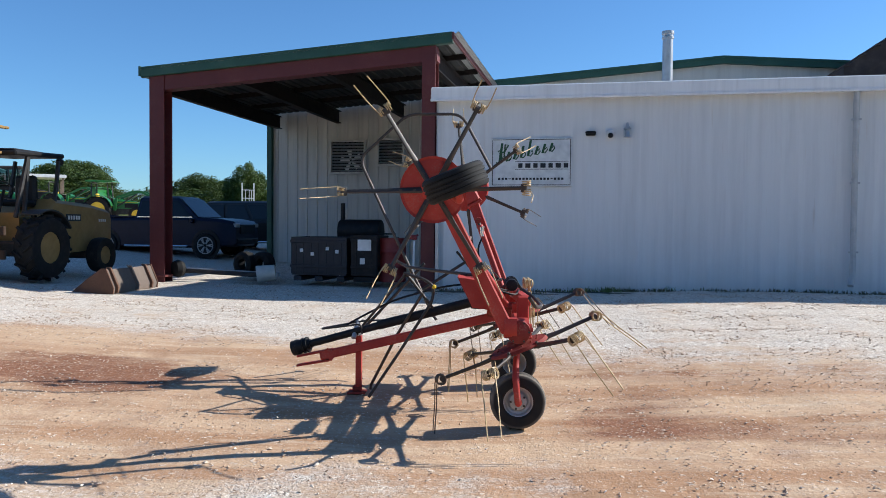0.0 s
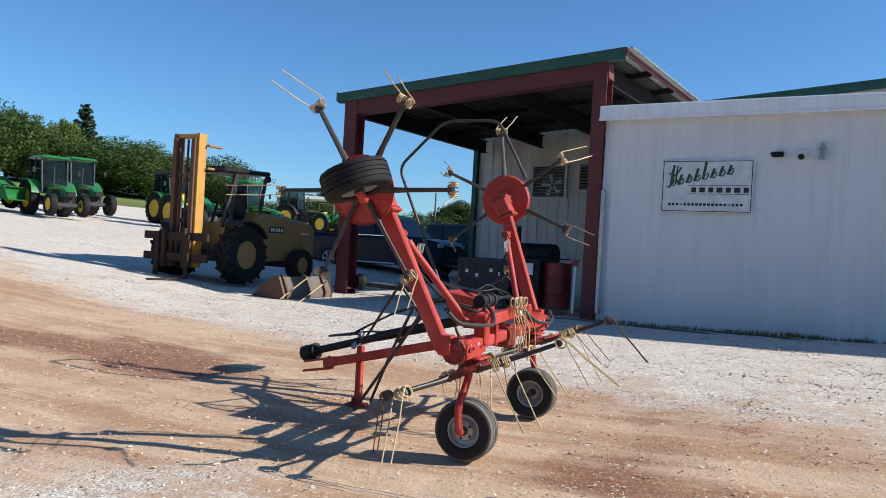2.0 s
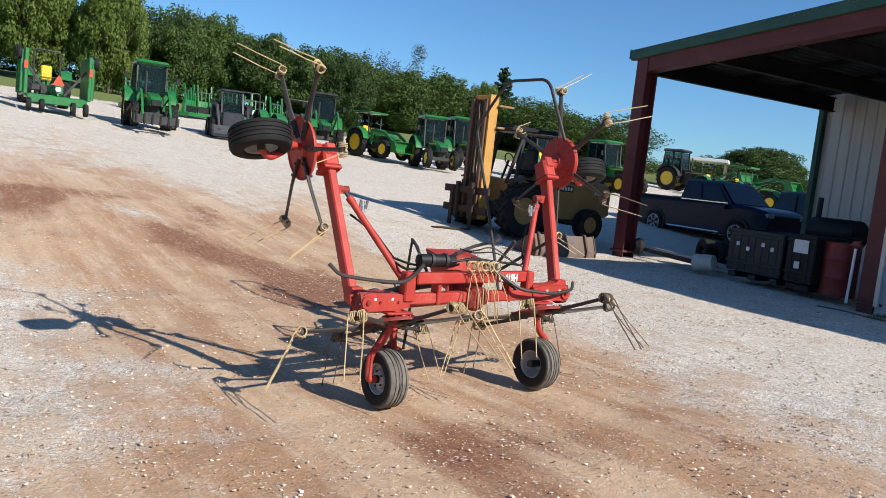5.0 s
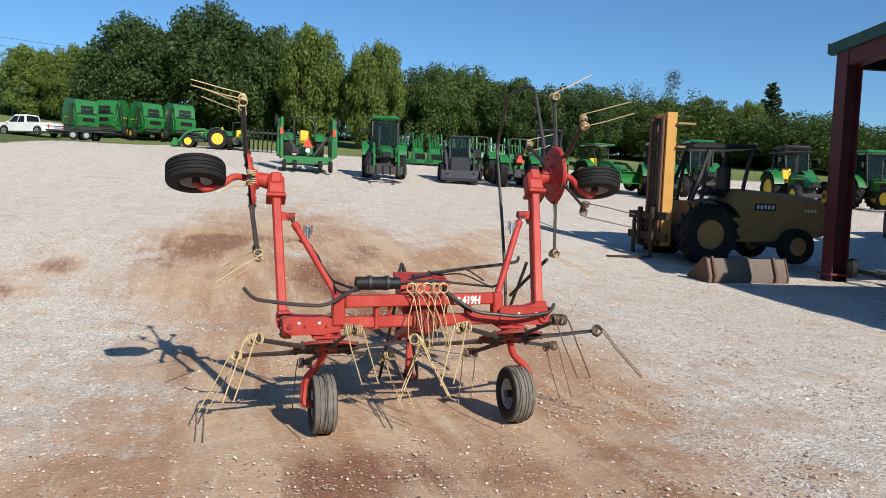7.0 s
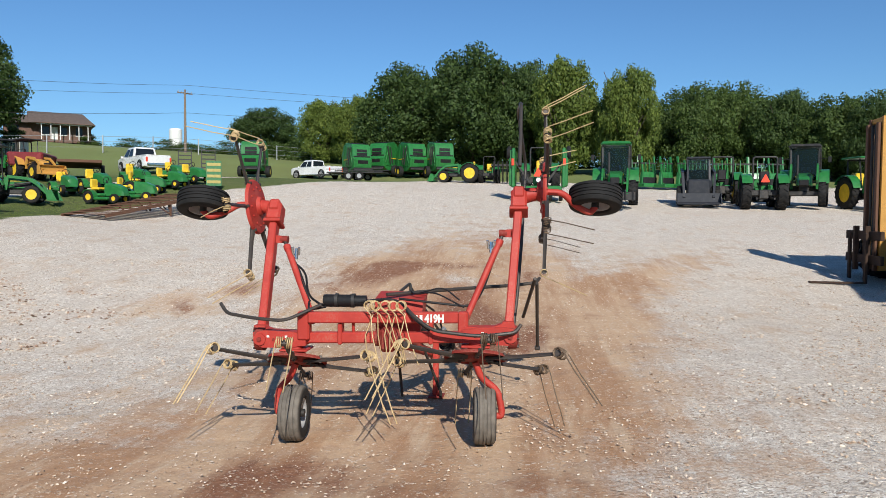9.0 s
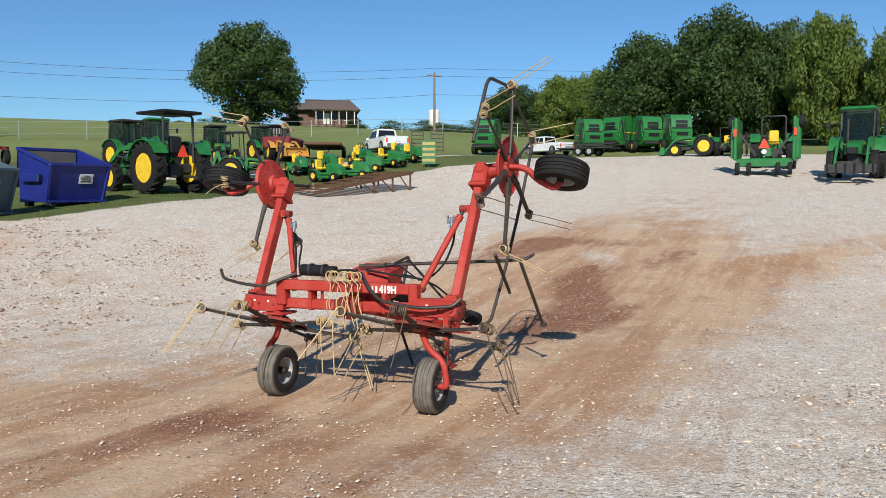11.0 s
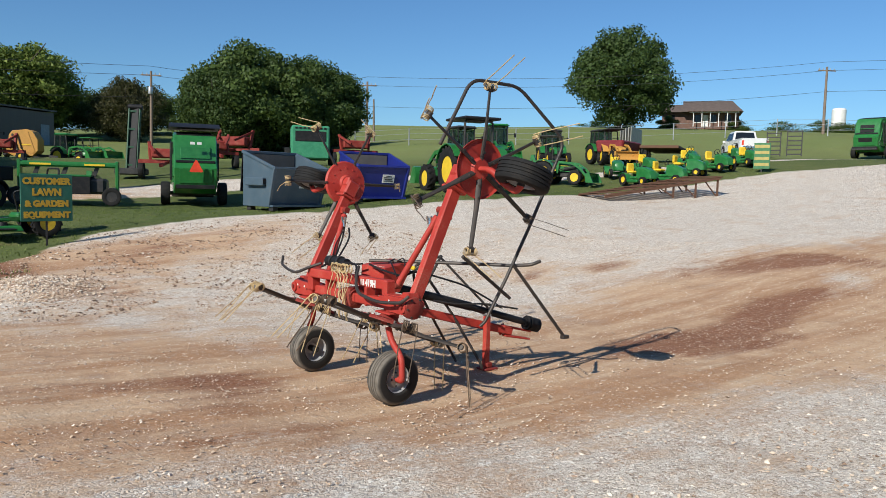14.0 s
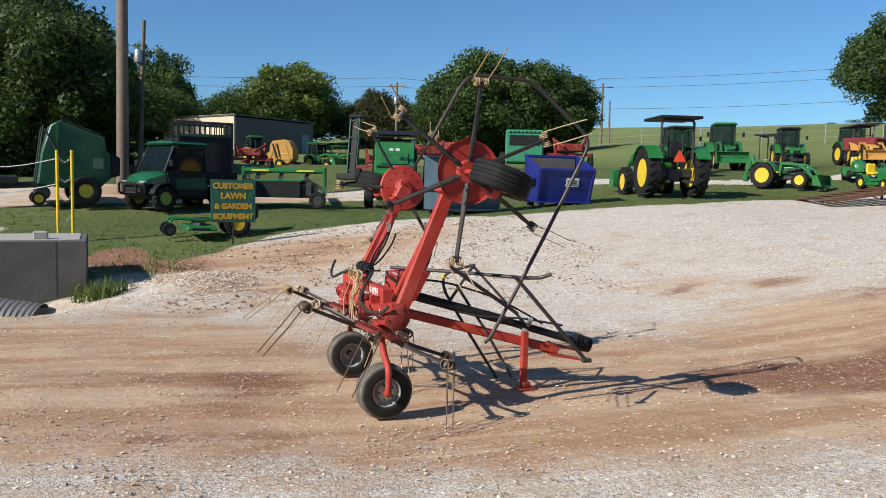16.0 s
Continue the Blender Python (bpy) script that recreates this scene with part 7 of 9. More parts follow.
tractor(stand(-20.9, 42.2, 10), "green loader tractor far off beyond the bay", 0.92, "canopy", True, 1.2, FARROW, lift=0.8)
tractor(stand(-25.1, 45.3, -6), "green tractor with raised loader far off", 0.86, "rops", True, 1.4, FARROW, lift=0.9)
tractor(stand(-11.0, 48.0, -14), "green tractor with roll bar far off", 0.86, "rops", True, 0.8, FARROW, lift=0.5)
tractor(stand(-28.6, 46.1, 10), "dark farm tractor far off in the row", 1.0, "cab", False, 0.2, FARROW, hood=DARK, roof=DARK)
tractor(stand(-6.7, 49.9, -20), "red farm tractor far off", 0.86, "canopy", False, 0.2, FARROW, hood=RED_DULL, roof=WHITE)
tractor(stand(-44.4, 3.9, -96), "small green loader tractor at the yard's far edge", 0.78, "open", True, 0.1)
tractor(stand(-44.4, 5.1, 178), "small tractor with slow vehicle sign at the far edge", 0.7, "rops", False, 0.1, rim=DARK)

# open pole shed beyond the bay
t = thing("pole_shed", stand(-30.5, 50.9, 32), "small open shed with a pale flat roof", "shed")
g = G()
g.box((0, 0, 2.3), (4.6, 3, 0.22), 0.02)
part("roof", g, WALL_WHITE, t)
for x in (-2.1, 2.1):
    for y in (-1.3, 1.3):
        part("post", G().beam((x, y, 0), (x, y, 2.2), 0.12, 0.12), WOOD, t)
t = thing("steel_tower", stand(-19.5, 64.5, 30), "thin white steel frame standing beyond the cars", "frame")
for x in (-0.5, 0.5):
    part("upright", G().beam((x, 0, 0), (x, 0, 3.6), 0.09, 0.09), WHITE, t)
for z in (1.6, 2.3, 3.0):
    part("rung", G().beam((-0.5, 0, z), (0.5, 0, z), 0.06, 0.06), WHITE, t)
for x in (-0.2, 0.1, 0.3):
    part("bar", G().beam((x, 0, 1.6), (x, 0, 3.0), 0.04, 0.04), WHITE, t)


def skid_steer(m):
    t = thing("skid_loader", m, "dark grey skid loader with its bucket down", "loader")
    SK = painted("charcoal_machine_paint", (0.026, 0.029, 0.036), 0.45, worn=0.12, spec=0.3)
    for x in (-0.5, 0.55):
        for s in (-1, 1):
            wheel(t, x, s * 0.72, 0.42, 0.32, 0.22, SK, 12)
    g = G()
    g.box((0, 0, 0.75), (1.9, 0.95, 0.7), 0.06)
    g.box((-0.95, 0, 1.15), (0.5, 1.3, 0.9), 0.08)
    part("body", g, SK, t)
    g = G()
    for s in (-1, 1):
        g.beam((0.6, s * 0.45, 1.0), (0.35, s * 0.43, 2.02), 0.08, 0.08)
        g.beam((-0.6, s * 0.45, 1.2), (-0.5, s * 0.43, 2.02), 0.08, 0.08)
    g.box((-0.08, 0, 2.05), (1.1, 1.0, 0.1), 0.03)
    part("cab_frame", g, SK, t)
    g = G()
    g.box((0.5, 0, 1.5), (0.02, 0.82, 0.95), 0, Matrix.Identity(4))
    part("windscreen", g, CABGLASS, t)
    g = G()
    for s in (-1, 1):
        g.box((-0.1, s * 0.45, 1.55), (0.9, 0.02, 0.75))
    part("side_mesh", g, GLASS, t)
    for s in (-1, 1):
        g = G()
        for a, b in (((-0.95, s * 0.66, 1.6), (0.6, s * 0.66, 1.35)), ((0.6, s * 0.66, 1.35), (1.2, s * 0.6, 0.3))):
            g.beam(a, b, 0.1, 0.16)
        part("lift_arm", g, SK, t)
    g = G()
    g.plate([(1.15, 0.04), (1.75, 0.02), (1.75, 0.06), (1.25, 0.14), (1.2, 0.5), (1.12, 0.5)], 1.75)
    for s in (-1, 1):
        g.plate([(1.15, 0.04), (1.74, 0.03), (1.25, 0.5), (1.13, 0.5)], 0.04, Matrix.Translation((0, s * 0.88, 0)))
    part("bucket", g, SK, t)


skid_steer(stand(-27.9, 14.7, -10, 0.0, 0.98))


def batwing(m):
    """A wide folding cutter seen from behind, wings upright; its rear towards -x."""
    t = thing("folding_mower", m, "green folding rotary cutter with upright wings and warning triangle", "mower")
    g = G()
    g.box((0.6, 0, 0.62), (2.0, 2.0, 0.14), 0.03)
    g.box((-0.4, 0, 0.5), (0.1, 2.1, 0.3), 0.02)
    part("deck", g, GREEN, t)
    for s in (-1, 1):
        g = G()
        g.box((0.6, s * 1.12, 1.5), (2.0, 0.14, 1.75), 0.03)
        for x in (-0.2, 0.6, 1.4):
            g.box((x, s * 1.24, 1.5), (0.08, 0.14, 1.6), 0.02)
        w = part("wing", g, GREEN, t, "upright green cutter wing")
        g = G()
        g.box((-0.42, s * 1.14, 1.75), (0.03, 0.12, 0.3))
        part("reflector", g, SMV, w)
        g = G()
        g.beam((0.2, s * 0.3, 0.75), (0.2, s * 1.05, 1.8), 0.07, 0.09)
        part("wing_cylinder", g, DARK, t)
        for y in (0.55, 1.0):
            wheel(t, -0.55, s * y, 0.26, 0.16, 0.13, GREEN)
        wheel(t, 0.8, s * 1.35, 0.26, 0.16, 0.13, GREEN, z=2.3)
        wheel(t, -0.1, s * 1.35, 0.26, 0.16, 0.13, GREEN, z=2.15)
    g = G()
    g.beam((-0.4, 0, 0.7), (-0.2, 0, 1.3), 0.06, 0.06)
    g.box((0.5, 0, 0.95), (0.9, 0.5, 0.4), 0.06)
    g.beam((1.5, 0, 0.7), (3.2, 0, 0.6), 0.14, 0.14)
    part("gearbox", g, GREEN_DULL, t)
    smv(t, -0.46, 0, 1.12, 0.42)
    g = G()
    g.cyl((-0.48, 0, 0.95), (-0.44, 0, 0.95), 0.1, n=14)
    part("reflector", g, WHITE, t)


batwing(stand(-27.9, 7.9, 178, 0.0, 0.97))
tractor(stand(-32.2, 8.1, 178), "green open tractor in front of the folding cutter", 0.95, "rops")

# rows of small implements by the trees
g = G()
g.box((0, 0, 0.6), (0.3, 1.0, 0.8), 0.03, None, (0.7, 0.9))
g.box((0.1, 0, 0.2), (0.9, 1.2, 0.22), 0.03)
imp = thing("mower_attachment", stand(-40.3, 13.6, 10), "green implement standing on end in a row", "implement", "green implements by the trees")
part("deck", g, GREEN, imp)
for s in (-1, 1):
    part("arm", G().beam((0.2, s * 0.4, 0.2), (-0.1, s * 0.42, 1.9), 0.08, 0.1), GREEN, imp)
part("frame", G().beam((0, -0.5, 1.5), (0, 0.5, 1.5), 0.08, 0.08), DARK, imp)
for y in (-0.2, 0.05, 0.28):
    part("rib", G().beam((0.14, y, 0.15), (-0.02, y, 1.75 - abs(y)), 0.05, 0.12), GREEN, imp)
part("guard", G().box((0.2, 0, 0.5), (0.05, 0.9, 0.35), 0.02), BLACK, imp)
rnd = random.Random(5)
for i in range(1, 9):
    y = 13.6 + i * 0.95
    copy_thing(imp, stand(-40.3 + rnd.uniform(-0.4, 0.4) + i * 0.25, y, rnd.uniform(-20, 40)))
t = thing("disc_harrow", stand(-43.9, 6.4, 0), "dark disc harrow with rows of discs", "implement")
for r_ in range(3):
    for i in range(8):
        part("disc", G().lathe([(0.02, -0.03), (0.28, 0.02), (0.28, 0.03), (0.02, -0.01)], pose(r_ * 0.35, -1.0 + i * 0.28, 0.3 + r_ * 0.42, 0, 0, 80), 14), DARK, t)
part("frame", G().beam((0, -1.2, 1.2), (0, 1.2, 1.2), 0.1, 0.1), DARK, t)

# ---- far side of the grass: balers, white pickups, trailer ----
b0 = baler(stand(-48.9, -12.3, 186), "green round baler seen from behind on the grass", 1.04)
for x, y, yaw in ((-52.7, -5.6, 214), (-54.3, -3.6, 160), (-53.4, -1.4, 214), (-52.6, 0.9, 206)):
    copy_thing(b0, stand(x, y, yaw))
pickup("pickup_truck", stand(-51.3, -8.4, -122, 0.0, 0.76), WHITE_CAR, "white pickup truck parked on the far grass", L=5.6, wb=3.6, cab=2.25)
pickup("pickup_truck", stand(-42.4, -17.6, 228, 0.0, 0.9), WHITE_CAR, "white pickup truck parked behind the lawn machines", L=5.6, wb=3.6, cab=2.25)
t = thing("flat_trailer", stand(-48.9, -4.6, -96, 0.0, 0.95), "low dark flatbed trailer behind the white pickup", "trailer")
g = G()
g.box((0, 0, 0.6), (4.4, 1.9, 0.12), 0.02)
g.beam((2.2, 0, 0.5), (3.4, 0, 0.45), 0.12, 0.12)
part("deck", g, DARK, t)
for x in (-0.45, 0.4):
    for s in (-1, 1):
        wheel(t, x, s * 1.05, 0.33, 0.2, 0.18, RIM_GREY)
for s in (-1, 1):
    part("side_rail", G().beam((-2.2, s * 0.95, 0.85), (2.2, s * 0.95, 0.85), 0.05, 0.05), DARK, t)

# ---- lawn machines and ramp ----
l0 = lawn_machine(stand(-26.3, -7.4, 60), "green ride-on lawn mower with yellow seat", 0.8)
for x, y, yaw in ((-23.9, -7.4, 75), (-24.3, -8.9, 60), (-19.9, -6.9, 95), (-18.9, -7.3, 80), (-20.6, -9.6, 50), (-22.0, -9.3, 60), (-25.6, -9.6, 40), (-27.6, -8.8, 50), (-22.0, -7.6, 100)):
    copy_thing(l0, stand(x, y, yaw))
t = thing("steel_ramp", stand(-16.2, -4.3, 160, 0.0, 0.8), "rusty steel loading ramp on trestle legs", "ramp")
for i in range(13):
    a = -2.4 + i * 0.4
    g = G()
    g.box((a, 0, 0.06 + (a + 2.4) * 0.17), (0.33, 2.3, 0.04), 0.006, None)
    part("plank", g, RUST, t)
for s in (-1, 1):
    part("side_beam", G().beam((-2.6, s * 1.1, 0.0), (2.5, s * 1.1, 0.84), 0.07, 0.12), RUST, t)
    for a in (0.4, 1.4, 2.4):
        part("leg", G().beam((a, s * 1.05, 0.0), (a, s * 1.05, 0.06 + (a + 2.4) * 0.17), 0.06, 0.06), RUST, t)
        part("brace", G().beam((a, s * 1.05, 0.05), (a - 0.6, s * 1.05, (a + 1.7) * 0.17), 0.04, 0.04), RUST, t)
t = thing("yard_board", stand(-24.4, -5.4, 20, 0.0, 0.68), "faded green and yellow striped display board", "sign")
g = G()
g.box((0, 0, 0.95), (0.06, 0.9, 1.5), 0.01)
part("board", g, GREEN_DULL, t)
for z in (0.45, 0.8, 1.15, 1.5):
    g = G()
    g.box((0.035, 0, z), (0.012, 0.8, 0.17))
    part("stripe", g, painted("faded_yellow_stripe", (0.42, 0.34, 0.10), 0.6, worn=0.4), t)
part("post", G().beam((-0.05, 0, 0), (-0.05, 0, 1.6), 0.07, 0.07), DARK, t)
# low flat trailers and gates behind the lawn machines
t = thing("flat_trailer", stand(-31.5, -15.4, 30, 0.0, 0.9), "long low rusty flat trailer on the grass", "trailer")
g = G()
g.box((0, 0, 0.75), (6.5, 2.2, 0.16), 0.02)
part("deck", g, RUST, t)
for x in (-0.6, 0.4):
    for s in (-1, 1):
        wheel(t, x, s * 1.15, 0.36, 0.22, 0.2, DARK)
for y0, x0 in ((-10.3, -35.6), (-12.3, -37.0)):
    t = thing("ramp_gate", stand(x0, y0, 20, 0.0, 0.72), "black upright trailer ramp gate", "gate", "ramp gates")
    for s in (-1, 1):
        part("rail", G().beam((0, s * 0.5, 0.2), (0, s * 0.5, 2.1), 0.07, 0.07), DARK, t)
    for i in range(6):
        part("rung", G().beam((0, -0.5, 0.35 + i * 0.33), (0, 0.5, 0.35 + i * 0.33), 0.05, 0.09), DARK, t)
t = thing("red_wagon", stand(-27.3, -15.2, 20, 0.0, 0.85), "dark red farm wagon behind the mowers", "wagon")
g = G()
g.box((0, 0, 1.05), (3.0, 1.6, 0.7), 0.08, None, (1.05, 1.1))
part("box", g, painted("dark_red_wagon_paint", (0.2, 0.02, 0.025), 0.5, worn=0.2), t)
for x in (-1, 1):
    for s in (-1, 1):
        wheel(t, x, s * 0.75, 0.36, 0.2, 0.2, RIM_GREY)
t = thing("cattle_panel_trailer", stand(-38.1, -23.4, 25, 0.0, 0.9), "pale stock panels stacked on a trailer", "trailer")
for i in range(5):
    part("panel", G().box((0, -0.4 + i * 0.2, 1.5 + 0.04 * i), (3.2, 0.05, 1.1), 0.02), painted("pale_panel_paint", (0.5, 0.48, 0.42), 0.6, worn=0.3), t)
g = G()
g.box((0, 0, 0.75), (3.6, 1.6, 0.14), 0.02)
part("deck", g, RUST, t)
for s in (-1, 1):
    wheel(t, 0, s * 0.9, 0.36, 0.2, 0.2, DARK)

tractor(stand(-16.9, -9.7, 112), "compact green loader tractor with yellow seat and backhoe", 0.56, "canopy", True, 0.15, roof=DARK, backhoe=True, tall=1.3)
canopy_tractor = tractor(stand(-11.3, -7.35, -103), "green loader tractor with black canopy seen from behind", 0.92, "canopy", True, 0.3, roof=BLACK, seat=BLACK, tall=1.0)
smv(canopy_tractor, -0.62, 0, 1.05, 0.36)
tractor(stand(-17.1, -15.4, 80), "green cab tractor parked behind the canopy tractor", 0.7, "cab", False, 0.2, roof=DARK)
tractor(stand(-21.7, -18.4, 62), "green cab tractor with loader on the grass", 0.78, "cab", True, 0.3, lift=0.2)
tractor(stand(-24.4, -17.2, 60), "green cab tractor with dark roof in the second row", 0.68, "cab", False, 0.3, roof=DARK)
tractor(stand(-26.6, -15.0, 60), "small dark tractor with yellow fittings", 0.66, "canopy", True, 0.3, roof=DARK, hood=ORANGE, tall=1.1)
tractor(stand(-28.6, -17.6, 70), "green tractor with dark cab on the grass", 0.68, "cab", True, 0.4, roof=DARK, lift=0.3)

# ---- containers and the machines behind them ----
DUMP_GREY = painted("blue_grey_container_paint", (0.060, 0.098, 0.130), 0.55, dirt=(0.16, 0.14, 0.12), worn=0.5, scale=2)
DUMP_BLUE = painted("strong_blue_container_paint", (0.010, 0.020, 0.19), 0.45, dirt=(0.05, 0.05, 0.09), worn=0.4, scale=2)
dumpster(stand(-4.55, -6.55, 191, -0.03), DUMP_GREY, "blue-grey steel refuse container with open top", 0.83)
dumpster(stand(-7.55, -7.15, 174, -0.03), DUMP_BLUE, "bright blue steel refuse container with open top", 0.79)
b1 = baler(stand(-4.42, -13.0, -106), "green round baler with warning triangle, tailgate to the yard", 0.88, group="", vent=False)
smv(b1, -1.47, 0, 1.05, 0.4)
g = G()
for y in (-0.1, 0.1):
    g.box((-1.305, y, 1.9), (0.03, 0.13, 0.08))
part("white_plate", g, WHITE, b1)
g = G().rings([[(-0.85, y, 2.4), (-0.3, y, 2.56), (0.45, y, 2.54), (0.7, y, 2.4)] for y in (-0.75, 0.75)])
part("net_box", g, BLACK, b1, "black net wrap cover")
DEEP_BALER = painted("deep_green_baler_paint", (0.012, 0.085, 0.032), 0.4, worn=0.12)
t = thing("round_baler", stand(5.4, -12.9, 12, 0.0, 0.98), "dark green round baler standing side-on with its tongue down", "baler")
g = G()
side = [(0.98, 0.62), (0.86, 1.5), (0.62, 2.32), (0.4, 2.46), (-0.2, 2.24), (-0.8, 2.03), (-0.86, 1.62), (-0.98, 1.55), (-1.0, 0.84), (-0.7, 0.56), (0.3, 0.5)]
g.rings([[(x * k + 0.0, y, 1.4 + (z - 1.4) * k) for x, z in side] for y, k in ((-0.74, 0.965), (-0.7, 1.0), (0.7, 1.0), (0.74, 0.965))])
body = part("body", g, DEEP_BALER, t)
part("tail_cover", G().rings([[(-1.0, y, 0.84), (-1.22, y, 0.9), (-1.24, y, 1.42), (-1.0, y, 1.6)] for y in (-0.68, 0.68)]), BLACK, t, "black rubber tail cover")
part("top_cover", G().rings([[(0.34, y, 2.46), (-0.2, y, 2.27), (-0.74, y, 2.08), (-0.74, y, 2.12), (-0.2, y, 2.33), (0.34, y, 2.5)] for y in (-0.66, 0.66)]), DARK, body)
for s in (-1, 1):
    part("front_post", G().beam((0.52, s * 0.77, 0.55), (0.44, s * 0.77, 2.42), 0.05, 0.07), GREEN, t, "bright green front post")
    part("side_panel", G().plate([(-0.85, 0.95), (-0.15, 0.8), (0.3, 1.2), (0.2, 1.9), (-0.7, 1.8)], 0.03, Matrix.Translation((0, s * 0.75, 0))), DEEP_BALER, body)
    part("gate_cylinder", G().tube([(0.42, s * 0.8, 1.5), (0.78, s * 0.8, 2.2)], 0.03, 8), DARK, t)
    part("pipe", G().tube([(1.02, s * 0.6, 0.7), (0.8, s * 0.6, 2.3)], 0.025, 8), DARK, t)
    part("decal", G().box((-0.62, s * 0.772, 1.25), (0.28, 0.006, 0.3)), painted("grey_green_decal", (0.12, 0.2, 0.12), 0.5), body)
    wheel(t, -0.25, s * 0.98, 0.44, 0.34, 0.2, YELLOW)
    wheel(t, 0.96, s * 0.78, 0.2, 0.12, 0.12, YELLOW, name="pickup_wheel")
part("pickup_reel", G().cyl((0.85, -0.8, 0.36), (0.85, 0.8, 0.36), 0.2, n=16), DARK, t)
g = G()
g.beam((-0.25, -0.98, 0.44), (-0.25, 0.98, 0.44), 0.12, 0.12)
g.beam((0.6, 0, 0.62), (2.5, 0, 0.5), 0.14, 0.18)
part("tongue", g, DARK, t)
part("jack", G().tube([(2.2, 0.14, 0.8), (2.2, 0.14, 0.02)], 0.045, 8), BLACK, t)
part("hitch_box", G().box((1.75, 0, 0.72), (0.6, 0.5, 0.25), 0.04), DARK, t)
ob = baler(stand(-4.8, -47.8, 152), "orange-yellow round baler far off", 0.84, ORANGE, group="")
t = thing("square_baler", stand(-14.1, -24.1, 66), "green hay machine with louvred top", "baler")
g = G()
g.box((0, 0, 1.12), (2.2, 1.9, 1.65), 0.08)
body = part("body", g, painted("pale_green_machine_paint", (0.04, 0.24, 0.12), 0.45, worn=0.15), t)
g = G()
g.box((1.11, 0, 1.42), (0.04, 1.5, 0.5), 0.01)
part("opening", g, BLACK, body)
for i in range(8):
    g = G()
    g.box((1.12, -0.7 + i * 0.2, 1.82), (0.03, 0.12, 0.08))
    part("louvre", g, BLACK, body)
for s in (-1, 1):
    wheel(t, 0, s * 1.1, 0.45, 0.3, 0.25, YELLOW)


def red_implement(x, y, yaw, k, label):
    t = thing("red_implement", stand(x, y, yaw), label, "implement", "red implements")
    part("main_bar", G().beam((0, -1.2 * k, 0.75 * k), (0, 1.2 * k, 0.75 * k), 0.12, 0.14), RED_DULL, t)
    part("tow_bar", G().beam((0, 0, 0.75 * k), (1.8 * k, 0, 0.55 * k), 0.12, 0.12), RED_DULL, t)
    for s in (-1, 1):
        part("upright", G().beam((0, s * 0.7 * k, 0.7 * k), (-0.2, s * 0.8 * k, 1.6 * k), 0.1, 0.12), RED_DULL, t)
        part("arm", G().beam((-0.1, s * 0.8 * k, 1.5 * k), (0.8 * k, s * 0.4 * k, 1.1 * k), 0.08, 0.1), RED_DULL, t)
        wheel(t, -0.1, s * 1.1 * k, 0.36 * k, 0.2, 0.18 * k, DARK)
    part("box", G().box((-0.1, 0, 1.1 * k), (0.7 * k, 1.3 * k, 0.4 * k), 0.05), RED_DULL, t)


red_implement(-5.4, -18.9, 64, 0.9, "red hay implement behind the green baler")
red_implement(-8.4, -22.4, 84, 1.0, "red farm implement behind the containers")
red_implement(-15.9, -22.6, 74, 0.98, "red implement beside the grey container")
red_implement(-10.3, -24.5, 40, 1.1, "tall red implement in front of the trees")
red_implement(-0.9, -30.0, 74, 1.0, "red hay rake far off")
tractor(stand(-2.8, -51.7, 104), "blue-green cab tractor far off by the shed", 0.82, "cab", False, 0.2, rim=YELLOW, hood=ORANGE)
tractor(stand(-7.4, -49.2, 124), "green loader tractor far off by the shed", 0.82, "cab", True, 0.6, lift=0.4)
tractor(stand(-9.9, -52.8, 114), "green tractor with loader far off", 0.82, "canopy", True, 0.6, lift=0.3)
t = thing("upright_conveyor", stand(-4.4, -20.2, 64, 0.0, 0.88), "dark green folded conveyor standing upright", "implement")
CONVEYOR_GREEN = painted("dark_green_frame_paint", (0.014, 0.075, 0.035), 0.5)
for y in (-0.22, 0.22):
    part("side_rail", G().beam((0, y, 0.3), (-0.3, y + 0.1, 3.2), 0.07, 0.16, 0.01), CONVEYOR_GREEN, t)
part("belt", G().beam((0.02, 0, 0.4), (-0.28, 0.1, 3.15), 0.36, 0.05), BLACK, t, "black belt")
for i in range(4):
    part("cross_bar", G().beam((-0.03 - 0.08 * i, -0.26 + 0.03 * i, 0.6 + 0.8 * i), (-0.03 - 0.08 * i, 0.26 + 0.03 * i, 0.6 + 0.8 * i), 0.12, 0.08), CONVEYOR_GREEN, t)
part("head", G().cyl((-0.3, -0.2, 3.2), (-0.3, 0.4, 3.2), 0.12, n=14), BLACK, t)
part("base", G().box((0, 0, 0.3), (1.4, 1.2, 0.3), 0.05), DARK, t)

